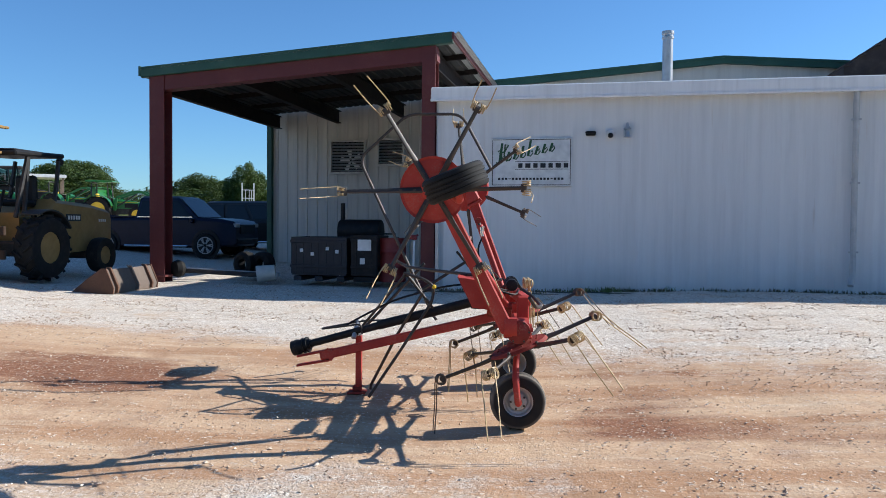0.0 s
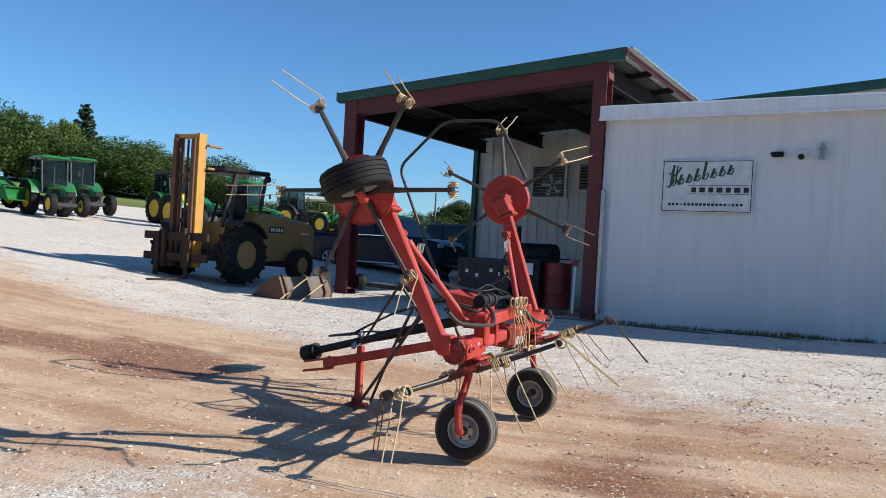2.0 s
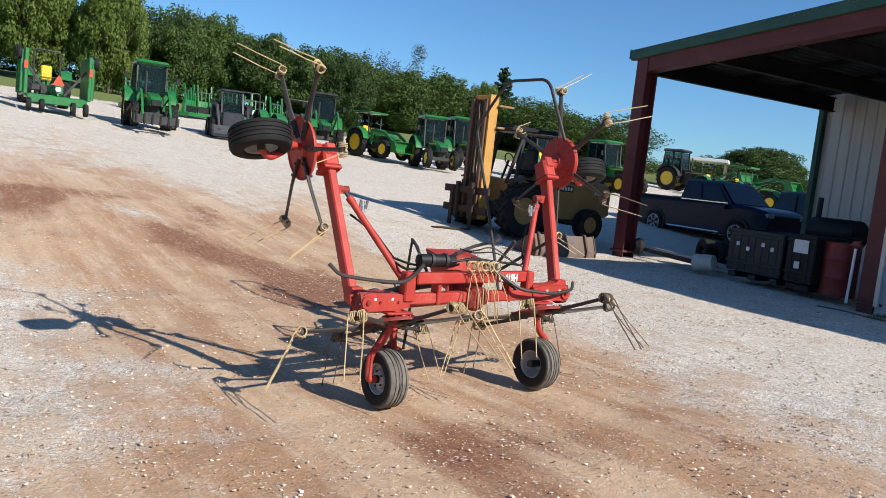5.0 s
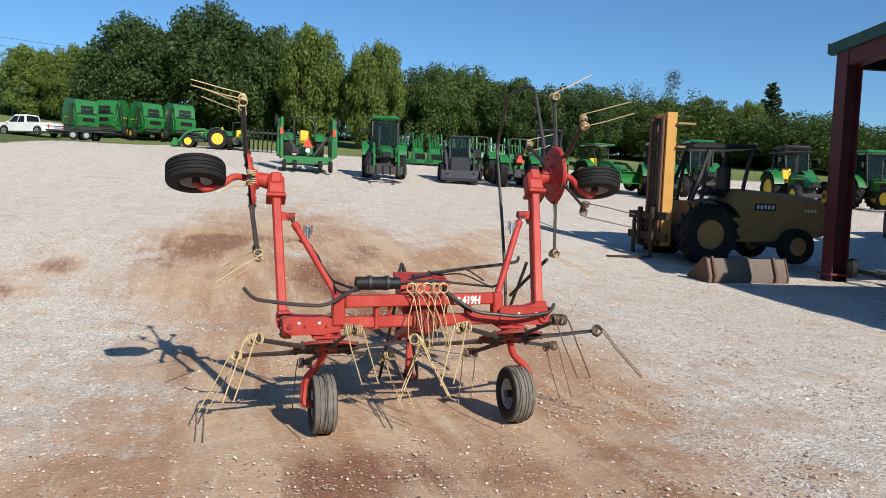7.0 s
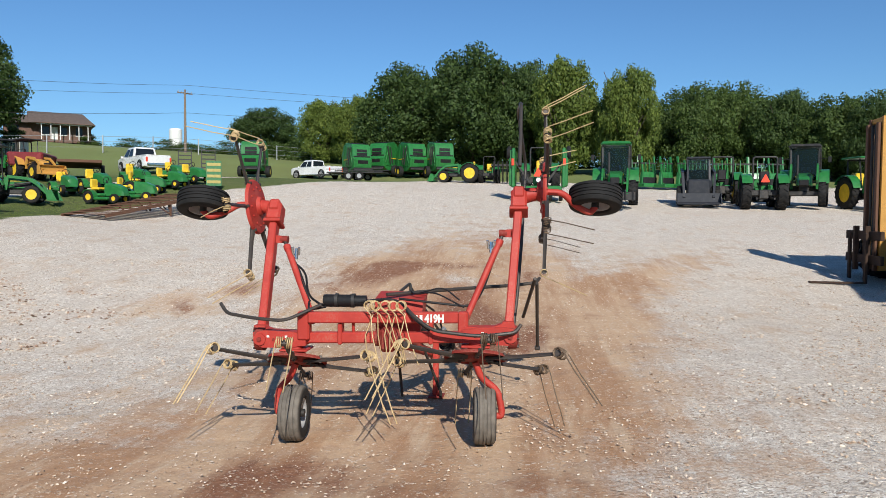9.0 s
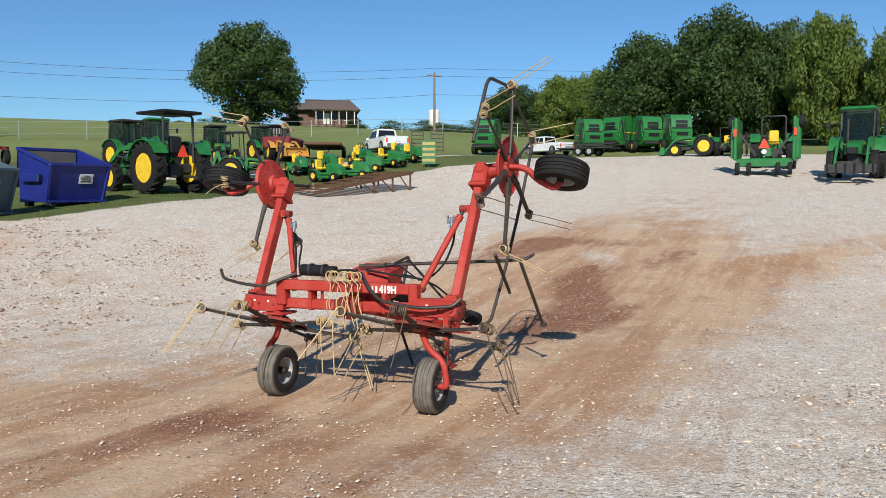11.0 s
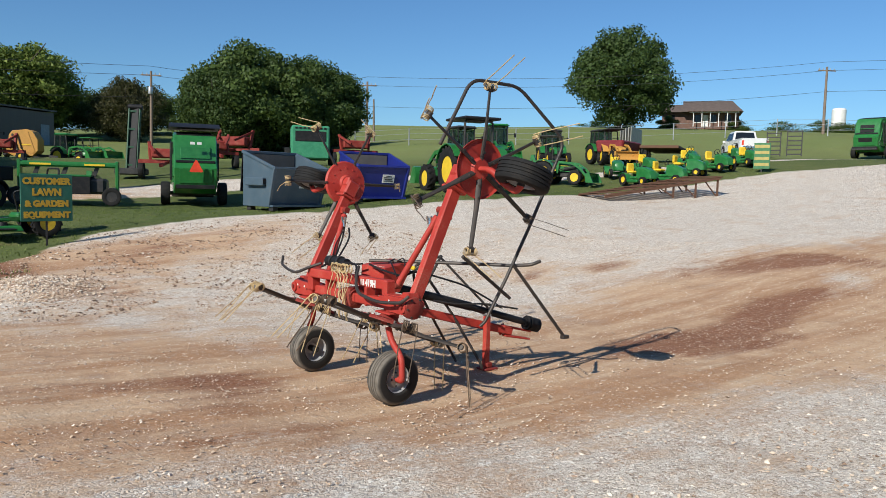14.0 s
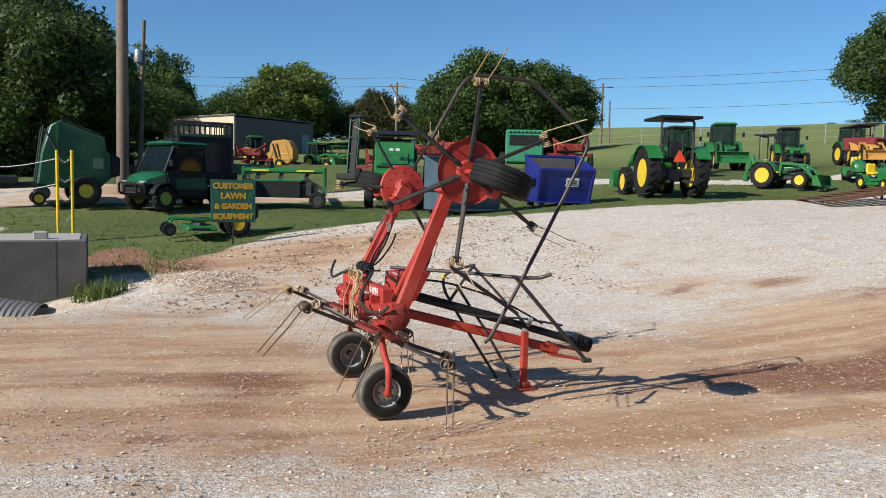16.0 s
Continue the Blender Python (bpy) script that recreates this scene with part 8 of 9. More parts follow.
# ---- near grass: utility vehicle, mowers, notice, culvert ----
def utility_vehicle(m):
    """A side-by-side utility vehicle facing +x."""
    t = thing("utility_vehicle", m, "dark green utility vehicle with closed black cab", "utility vehicle")
    deep = painted("deep_green_vehicle_paint", (0.010, 0.115, 0.040), 0.3, worn=0.03, coat=0.4)
    lime = painted("lime_green_rim", (0.30, 0.36, 0.05), 0.5)
    for x in (-0.98, 0.95):
        for s in (-1, 1):
            wheel(t, x, s * 0.66, 0.35, 0.27, 0.19, lime, 14)
            g = G()
            fender(g, x, s * 0.66, 0.37, 0.3, 15, 165, 0.03, 0.37)
            part("fender", g, BLACK, t)
    g = G()
    g.rings([[(x, -w, zb), (x, -w, z - 0.1), (x, -w * 0.75, z), (x, w * 0.75, z), (x, w, z - 0.1), (x, w, zb)] for x, w, zb, z in ((0.8, 0.64, 0.75, 1.14), (1.05, 0.6, 0.75, 1.08), (1.36, 0.52, 0.74, 0.97), (1.5, 0.42, 0.72, 0.84))])
    part("hood", g, deep, t, "glossy green sloping hood")
    g = G()
    g.box((1.42, 0, 0.6), (0.22, 1.05, 0.36), 0.06)
    g.box((0.2, 0, 0.42), (2.3, 1.1, 0.2), 0.04)
    body = part("body", g, BLACK, t)
    for z in (0.5, 0.62, 0.74):
        part("grille_bar", G().box((1.54, 0, z), (0.03, 0.6, 0.035), 0.01), DARK, body)
    part("bumper", G().tube(rounded([(1.45, -0.5, 0.45), (1.66, -0.42, 0.5), (1.68, -0.4, 0.78), (1.68, 0.4, 0.78), (1.66, 0.42, 0.5), (1.45, 0.5, 0.45)], 0.07), 0.03, 8), BLACK, t)
    for s in (-1, 1):
        part("headlight", G().box((1.45, s * 0.42, 0.8), (0.12, 0.26, 0.07), 0.02), RIM_GREY, t)
        y = s * 0.69
        door = part("door", G().plate([(-0.5, 0.42), (0.62, 0.42), (0.78, 0.76), (0.88, 1.12), (-0.5, 1.12)], 0.06, Matrix.Translation((0, y, 0))), BLACK, t, "black cab door")
        part("door_panel", G().plate([(-0.42, 0.62), (0.56, 0.62), (0.6, 0.9), (-0.42, 0.98)], 0.02, Matrix.Translation((0, y + s * 0.032, 0))), CONVEYOR_GREEN, door)
        part("side_window", G().plate([(-0.42, 1.14), (0.78, 1.14), (0.5, 1.84), (-0.4, 1.84)], 0.015, Matrix.Translation((0, s * 0.66, 0))), GLASS, door)
        part("handle", G().box((-0.3, y + s * 0.045, 1.05), (0.14, 0.03, 0.035), 0.01), DARK, door)
        for a, b in (((0.92, s * 0.66, 1.08), (0.54, s * 0.6, 1.9)), ((-0.5, s * 0.67, 0.9), (-0.46, s * 0.6, 1.9))):
            part("cab_post", G().beam(a, b, 0.07, 0.07, 0.01), BLACK, t)
        part("mirror", G().box((0.84, s * 0.85, 1.35), (0.06, 0.16, 0.2), 0.03), BLACK, t)
    part("back_panel", G().box((-0.5, 0, 1.3), (0.04, 1.25, 1.1), 0.01), BLACK, t)
    part("seat", G().box((-0.2, 0, 0.85), (0.5, 1.1, 0.5), 0.06), BLACK, t)
    part("cab_roof", G().box((0.04, 0, 1.94), (1.3, 1.36, 0.1), 0.04, None, (0.92, 0.94)), deep, t, "glossy green roof")
    g = G()
    v = [(0.94, -0.6, 1.1), (0.94, 0.6, 1.1), (0.56, 0.56, 1.88), (0.56, -0.56, 1.88)]
    g.put([*v, *[(x - 0.015, y, z - 0.006) for x, y, z in v]], [(0, 1, 2, 3), (7, 6, 5, 4), (0, 4, 5, 1), (1, 5, 6, 2), (2, 6, 7, 3), (3, 7, 4, 0)])
    part("windscreen", g, CABGLASS, t)
    g = G()
    g.box((-1.08, 0, 0.78), (1.15, 1.3, 0.06), 0.01)
    for s in (-1, 1):
        g.box((-1.08, s * 0.65, 0.95), (1.15, 0.05, 0.38), 0.02)
    g.box((-1.64, 0, 0.95), (0.05, 1.3, 0.38), 0.02)
    part("cargo_bed", g, BLACK, t, "black cargo bed")


utility_vehicle(stand(2.45, -12.2, 36))
t = thing("cage_trailer", stand(1.7, -16.6, 8, 0.0, 1.0), "black tall mesh-sided trailer", "trailer")
for x in (-0.9, 0.9):
    for y in (-0.7, 0.7):
        part("corner_post", G().beam((x, y, 0.5), (x, y, 2.42), 0.08, 0.08), DARK, t)
for z in (0.6, 1.95, 2.38):
    for y in (-0.7, 0.7):
        part("rail", G().beam((-0.9, y, z), (0.9, y, z), 0.07, 0.09), CONVEYOR_GREEN if z == 1.95 else DARK, t)
part("side_board", G().box((0, 0.68, 1.25), (1.76, 0.02, 1.3)), BLACK, t)
part("side_board", G().box((-0.88, 0, 1.5), (0.02, 1.36, 1.8)), BLACK, t)
for i in range(9):
    part("slat", G().beam((-0.72 + i * 0.18, 0.69, 1.95), (-0.72 + i * 0.18, 0.69, 2.36), 0.035, 0.02), BLACK, t)
    part("slat", G().beam((-0.72 + i * 0.18, -0.69, 0.65), (-0.72 + i * 0.18, -0.69, 2.36), 0.03, 0.02), BLACK, t)
part("deck", G().box((0, 0, 0.55), (1.9, 1.5, 0.12), 0.02), DARK, t)
for s in (-1, 1):
    wheel(t, 0, s * 0.85, 0.33, 0.2, 0.18, RIM_GREY)

t = thing("zero_turn_mower", stand(1.2, -5.6, 7, 0.0, 0.9), "green zero-turn mower with yellow rear wheels", "lawn mower")
for s in (-1, 1):
    wheel(t, 0, s * 0.48, 0.3, 0.26, 0.16, YELLOW, 14, name="rear_wheel")
    wheel(t, 1.55, s * 0.36, 0.16, 0.12, 0.08, DARK, name="caster_wheel")
    part("caster_arm", G().tube(rounded([(0.7, s * 0.34, 0.36), (1.35, s * 0.36, 0.42), (1.52, s * 0.36, 0.4), (1.55, s * 0.36, 0.16)], 0.08), 0.03, 8), GREEN, t)
    part("steering_lever", G().tube(rounded([(0.35, s * 0.3, 0.5), (0.45, s * 0.3, 0.95), (0.2, s * 0.15, 1.05)], 0.08), 0.016, 8), BLACK, t)
part("deck", G().box((0.85, 0, 0.2), (0.7, 1.4, 0.12), 0.02, None, (0.9, 0.94)), GREEN, t)
for y in (-0.42, 0, 0.42):
    part("spindle_cover", G().cyl((0.85, y, 0.26), (0.85, y, 0.33), 0.12, 0.09, 14), BLACK, t)
part("deck_arm", G().beam((0.3, -0.3, 0.42), (1.0, -0.32, 0.36), 0.05, 0.08), GREEN, t)
part("deck_arm", G().beam((0.3, 0.3, 0.42), (1.0, 0.32, 0.36), 0.05, 0.08), GREEN, t)
part("discharge_chute", G().box((0.9, 0.82, 0.2), (0.4, 0.3, 0.03), 0.01, None), BLACK, t)
part("foot_plate", G().box((0.72, 0, 0.4), (0.5, 0.5, 0.03), 0.008), BLACK, t)
part("engine", G().box((-0.3, 0, 0.6), (0.5, 0.6, 0.4), 0.06), BLACK, t)
part("body", G().box((0.1, 0, 0.42), (0.9, 0.6, 0.2), 0.05), GREEN, t)
g = G()
g.box((0.12, 0, 0.66), (0.45, 0.5, 0.14), 0.05)
g.box((-0.1, 0, 0.9), (0.13, 0.48, 0.45), 0.05)
part("seat", g, YELLOW, t)
part("roll_bar", G().tube(rounded([(-0.2, -0.4, 0.4), (-0.3, -0.4, 1.5), (-0.3, 0.4, 1.5), (-0.2, 0.4, 0.4)], 0.12), 0.022, 8), BLACK, t)

# the yard notice, whose words can be read
t = thing("yard_notice", stand(1.28, -4.3, 7, 0.0, 0.92), "green board with yellow letters on a thin dark post", "sign")
BOARD = painted("green_notice_paint", (0.012, 0.115, 0.075), 0.45, worn=0.12)
part("board", G().box((0, 0, 0.98), (0.98, 0.03, 0.95), 0.008), BOARD, t)
part("post", G().beam((0, -0.03, 0), (0, -0.03, 0.62), 0.035, 0.03), DARK, t)
for i, (word, size) in enumerate((("CUSTOMER", 0.172), ("LAWN", 0.185), ("& GARDEN", 0.165), ("EQUIPMENT", 0.16))):
    cu = bpy.data.curves.new("notice_text", "FONT")
    cu.body, cu.size, cu.align_x, cu.extrude, cu.offset = word, size, "CENTER", 0.003, 0.011
    tmp = new("notice_text", cu)
    me = bpy.data.meshes.new_from_object(tmp)
    bpy.data.objects.remove(tmp)
    me.materials.clear()
    me.materials.append(painted("ochre_letter_paint", (0.52, 0.33, 0.025), 0.5, worn=0.1))
    ob = part("lettering", me, None, t)
    ob.matrix_basis = Matrix.Translation((0, 0.019, 1.26 - i * 0.225)) @ pose(0, 0, 0, 90, 0, 180)

t = thing("mower_conditioner", stand(-0.75, -12.9, 162, 0.0, 0.92), "green mower conditioner with black side curtain", "mower")
part("top_frame", G().box((0, 0, 1.27), (2.85, 0.34, 0.17), 0.05), GREEN, t)
part("deck_cover", G().box((-0.3, 0, 0.92), (2.0, 1.3, 0.07), 0.02), GREEN, t)
part("curtain", G().box((-0.3, -0.66, 0.62), (1.95, 0.05, 0.54), 0.02), BLACK, t)
part("curtain", G().box((-0.3, 0.66, 0.62), (1.95, 0.05, 0.54), 0.02), BLACK, t)
part("header", G().box((-0.1, 0, 0.6), (2.4, 1.1, 0.5), 0.08), DARK, t)
for x in (-1.0, -0.2, 0.7):
    part("strut", G().beam((x, 0, 0.9), (x + 0.12, 0, 1.22), 0.1, 0.12), DARK, t)
for s in (-1, 1):
    part("end_frame", G().beam((s * 1.4, 0, 0.4), (s * 1.4, 0, 1.4), 0.1, 0.34, 0.02), GREEN, t)
    wheel(t, s * 1.3, -0.95, 0.29, 0.2, 0.16, DARK)
part("tongue", G().beam((0.5, 0.6, 1.0), (0.8, 3.0, 0.6), 0.16, 0.2), GREEN, t)
for s in (-1, 1):
    for x in (-0.8, 0.75):
        part("stripe", G().box((x, s * 0.175, 1.27), (0.6, 0.012, 0.06)), YELLOW, t)

t = thing("headwall", stand(0, 0, 0), "stained concrete culvert headwall, darkened for its shadow side", "wall")
t.matrix_basis = pose(4.76, -0.9, 0.12, 0, 0, 6) @ Matrix.Diagonal((0.88, 0.88, 0.88, 1))
part("wall", G().box((0.0, 0, 0.1), (2.5, 0.22, 1.08), 0.015), STAINED_SHADE, t)
part("wing_wall", G().box((-1.14, -0.95, 0.1), (0.22, 1.7, 1.08), 0.015), STAINED_SHADE, t)
for x in (-0.75, 0.35):
    part("joint", G().box((x, 0.112, 0.1), (0.02, 0.006, 1.06)), STAINED_SHADE, t)
PALE_SLAB = painted("pale_slab_concrete", (0.42, 0.39, 0.34), 0.9, worn=0.2)
part("slab", G().box((0.05, -0.95, 0.6), (2.4, 1.6, 0.1), 0.02), PALE_SLAB, t)
part("marker_block", G().box((-0.5, -0.35, 0.71), (0.24, 0.2, 0.14), 0.02), PALE_SLAB, t)
# flared end of corrugated sheet
g = G()
ribs = []
for i in range(37):
    u = i / 36
    r = 0.34 + 0.16 * u + 0.012 * math.sin(i * 2.1)
    ribs.append([(u * 1.1 - 0.2, r * math.cos(radians(15 + 150 * j / 12)), 0.62 * (r - k) * math.sin(radians(15 + 150 * j / 12)) - 0.3) for k in (0, 0.012) for j in (range(13) if k == 0 else range(12, -1, -1))])
g.rings(ribs)
single("culvert_pipe", g, painted("weathered_galvanised_steel", (0.17, 0.17, 0.165), 0.7, 0.2, worn=0.45), "crushed corrugated steel culvert end", "pipe", m=pose(4.95, -0.4, -0.02, 0, 14, 172) @ Matrix.Diagonal((0.88, 0.88, 0.88, 1)))
for x, y in ((4.76, -5.71), (4.48, -5.73)):
    t = thing("yellow_post", stand(x, y, 0, 0.1, 0.88), "thin bright yellow steel post", "post", "yellow gate posts")
    part("post", G().cyl((0, 0, 0), (0.0, 0, 2.02), 0.035, n=12), YELLOW_TAG, t)
    part("cap", G().ball((0, 0, 2.03), 0.04, 10), YELLOW_TAG, t)
CHAIN_PALE = painted("faded_yellow_chain", (0.55, 0.50, 0.33), 0.6, worn=0.2)
for z0 in (1.95, 1.48, 1.02, 0.55):
    t = thing("chain", stand(4.62, -5.72, 4, 0.1, 0.88), "sagging faded plastic chain between posts", "chain", "gate chains")
    for i in range(9):
        a = i / 8
        p = (0.16 - 0.32 * a, 0, z0 - 0.17 * math.sin(math.pi * a))
        part("link", G().tube([(p[0] + 0.022 * math.cos(q), 0.01 * (i % 2) * math.sin(q), p[2] + 0.014 * math.sin(q)) for q in [k * math.pi / 4 for k in range(9)]], 0.0085, 5), CHAIN_PALE, t)
# chains that run on to the fence post
t = thing("barrier_chain", stand(6.0, -6.1, 4, 0.42, 0.88), "long sagging pale chain", "chain")
for z0 in (1.5, 0.9):
    part("run", G().tube([(-1.4 + i * 0.35, 0.4 - i * 0.05, z0 - 0.25 * math.sin(math.pi * i / 8)) for i in range(9)], 0.012, 6), WHITE, t)

# ---- poles, wires, house, sheds ----
utility_pole(4.2, -14.9, 13, -0.1, False, 0.17)
utility_pole(4.77, -33.8, 8.2, -0.3, False, 0.13, True)
UP = [(-19.1, -69.1, 7.5), (-39.7, -76.8, 8.4), (-38.4, -59.1, 6.4), (-78.0, -30.7, 7.1)]
for x, y, h in UP:
    utility_pole(x, y, h, 0.0, True, 0.14, x > -30, 60)
utility_pole(-40.6, -61.2, 4.6, 0.1, False, 0.11)
utility_pole(-34.6, 84.4, 5.2, 0.0, False, 0.12)
WIRE = painted("dark_cable", (0.03, 0.03, 0.03), 0.6)
ends = [(40, -75, 11.5)] + [(x, y, gz(x, y) + h - 0.4) for x, y, h in UP] + [(-135, 40, gz(-135, 40) + 9.5)]
for off in (0.0, 0.9, -2.2):
    for a, b in zip(ends, ends[1:]):
        pts = []
        for i in range(13):
            s = i / 12
            pts.append((a[0] + (b[0] - a[0]) * s, a[1] + (b[1] - a[1]) * s, a[2] + (b[2] - a[2]) * s + off - 1.6 * 4 * s * (1 - s) * 0.5))
        single("overhead_wire", G().tube(pts, 0.022, 4), WIRE, "thin dark overhead wire between poles", "cable", "overhead wires")

BRICK = painted("red_brown_brick", (0.15, 0.085, 0.065), 0.85, worn=0.25, scale=2)
HOUSE_ROOF = painted("brown_roof_shingles", (0.12, 0.09, 0.075), 0.9, worn=0.25, scale=2)
hx, hy = -96.2, -58.9
t = thing("house", stand(hx, hy, 126, 0.25, 0.78), "brick house with brown hipped roof and white porch posts", "house")
part("wall", G().box((0, 2.5, 1.2), (14, 7, 3.2)), BRICK, t)
part("porch_ceiling", G().box((2.5, -2.4, 2.8), (9.4, 1.9, 0.1)), BRICK, t)
g = G()
g.rings([[(-3.2, -3.0, 2.75), (7.6, -3.0, 2.75), (7.6, 6.4, 2.75), (-3.2, 6.4, 2.75)], [(-3.2, 1.6, 5.2), (5.8, 1.6, 5.2), (5.8, 1.8, 5.2), (-3.2, 1.8, 5.2)]])
part("roof", g, HOUSE_ROOF, t)
g = G()
g.rings([[(-7.6, -2.2, 2.75), (-2.8, -2.2, 2.75), (-2.8, 6.2, 2.75), (-7.6, 6.2, 2.75)], [(-6.2, 1.6, 4.5), (-2.8, 1.6, 4.5), (-2.8, 1.8, 4.5), (-6.2, 1.8, 4.5)]])
part("roof", g, HOUSE_ROOF, t)
for i in range(6):
    part("porch_post", G().box((-1.2 + i * 1.5, -2.8, 1.35), (0.13, 0.13, 2.8)), WHITE, t)
part("porch_beam", G().box((2.5, -2.8, 2.66), (9.0, 0.2, 0.18)), WHITE, t)
for x in (-5.2, -0.4, 2.4, 5.0):
    w = part("window", G().box((x, -1.02, 1.6), (1.1, 0.08, 1.4)), GLASS, t)
    part("frame", G().box((x, -1.05, 0.88), (1.3, 0.1, 0.1)), WHITE, w)
part("door", G().box((1.0, -1.03, 1.2), (1.0, 0.08, 2.2)), WHITE, t)
t = thing("white_tank", stand(-157.0, -68.4, 0, 0.3, 1.62), "tall white cylindrical tank", "tank")
part("shell", G().lathe([(0.05, -0.2), (0.85, -0.2), (0.85, 3.6), (0.7, 3.8), (0.05, 3.9)], ZUP, 20), WHITE, t)

# the shed's sunlit end and unlit side are put into two cladding colours
TAN_SUNLIT = metal_wall("sunlit_tan_cladding", (0.70, 0.57, 0.41))
GREY_SHADED = metal_wall("shaded_grey_cladding", (0.095, 0.09, 0.088))
t = thing("metal_shed", pose(-1.9, -61.9, 4.55, 0, 0, 4) @ Matrix.Diagonal((1.05, 1.05, 0.9, 1)), "low metal shed, tan end coloured as sunlit, grey side as shaded", "shed")
yw = Matrix.Rotation(math.atan2(-60.45 + 55.7, -13.4 + 5.5), 4, "Z")
part("side_wall", G().box((4.6, 0, 1.6), (9.2, 0.15, 3.4), 0, yw), GREY_SHADED, t)
part("end_wall", G().box((-0.08, 5.3, 1.75), (0.15, 10.6, 3.7), 0, yw), TAN_SUNLIT, t)
part("back_wall", G().box((4.6, 10.5, 1.6), (9.2, 0.15, 3.4), 0, yw), GREY_SHADED, t)
part("far_wall", G().box((9.2, 5.3, 1.6), (0.15, 10.6, 3.4), 0, yw), GREY_SHADED, t)
part("roof", G().box((4.55, 5.2, 3.5), (9.6, 11.0, 0.14), 0, yw), GREY_SHADED, t)
part("door", G().box((8.2, -0.09, 1.0), (0.9, 0.05, 2.1), 0, yw), painted("pale_blue_door", (0.25, 0.32, 0.38), 0.5), t)

# wire fence along the far field
t = thing("field_fence", stand(-70, -30), "thin wire fence along the field", "fence")
t.matrix_basis = Matrix.Identity(4)
line = [(-30 - i * 3.9, -47 + i * 2.6) for i in range(14)]
for x, y in line:
    part("fence_post", G().cyl((x, y, gz(x, y) - 0.2), (x, y, gz(x, y) + 1.5), 0.05, n=6), PIPE_METAL, t)
for h in (0.5, 1.0, 1.42):
    part("fence_wire", G().tube([(x, y, gz(x, y) + h) for x, y in line], 0.018, 4), PIPE_METAL, t)


# ---- trees ----
def leaf_material(name, a, b):
    n = Nodes(name)
    isl = n.t.nodes.new("ShaderNodeNewGeometry").outputs["Random Per Island"]
    info = n.t.nodes.new("ShaderNodeObjectInfo").outputs["Random"]
    c = n.mix(isl, a, b)
    c = n.mix(n.math("MULTIPLY", info, 0.35), c, shade(a, 0.75))
    c = n.mix(n.ramp(isl, [(0.93, 0.0), (1.0, 0.6)]), c, shade(b, 1.5))
    m = n.done(c, 0.6, 0.0, Specular_IOR_Level=0.25)
    n.b.inputs["Transmission Weight"].default_value = 0.0
    tr = n.add("ShaderNodeBsdfTranslucent", Color=n.mix(0.5, c, (0.13, 0.16, 0.03)))
    ms = n.add("ShaderNodeMixShader")
    ms.inputs[0].default_value = 0.27
    n.t.links.new(n.b.outputs[0], ms.inputs[1])
    n.t.links.new(tr.outputs[0], ms.inputs[2])
    n.t.links.new(ms.outputs[0], n.t.nodes["Material Output"].inputs[0])
    return m


LEAF_DARK = leaf_material("dark_oak_leaf", (0.030, 0.058, 0.017), (0.076, 0.120, 0.029))
LEAF_MID = leaf_material("green_leaf", (0.040, 0.072, 0.018), (0.100, 0.150, 0.034))
LEAF_LIGHT = leaf_material("yellow_green_leaf", (0.075, 0.120, 0.022), (0.185, 0.235, 0.045))
LEAF_PINE = leaf_material("blue_green_needle", (0.036, 0.068, 0.034), (0.080, 0.120, 0.055))
LEAF_BROWN = leaf_material("olive_brown_leaf", (0.040, 0.044, 0.017), (0.105, 0.092, 0.038))
BARK = painted("grey_brown_bark", (0.10, 0.08, 0.062), 0.95, worn=0.3, scale=5, bump=0.8)
TREES = {}


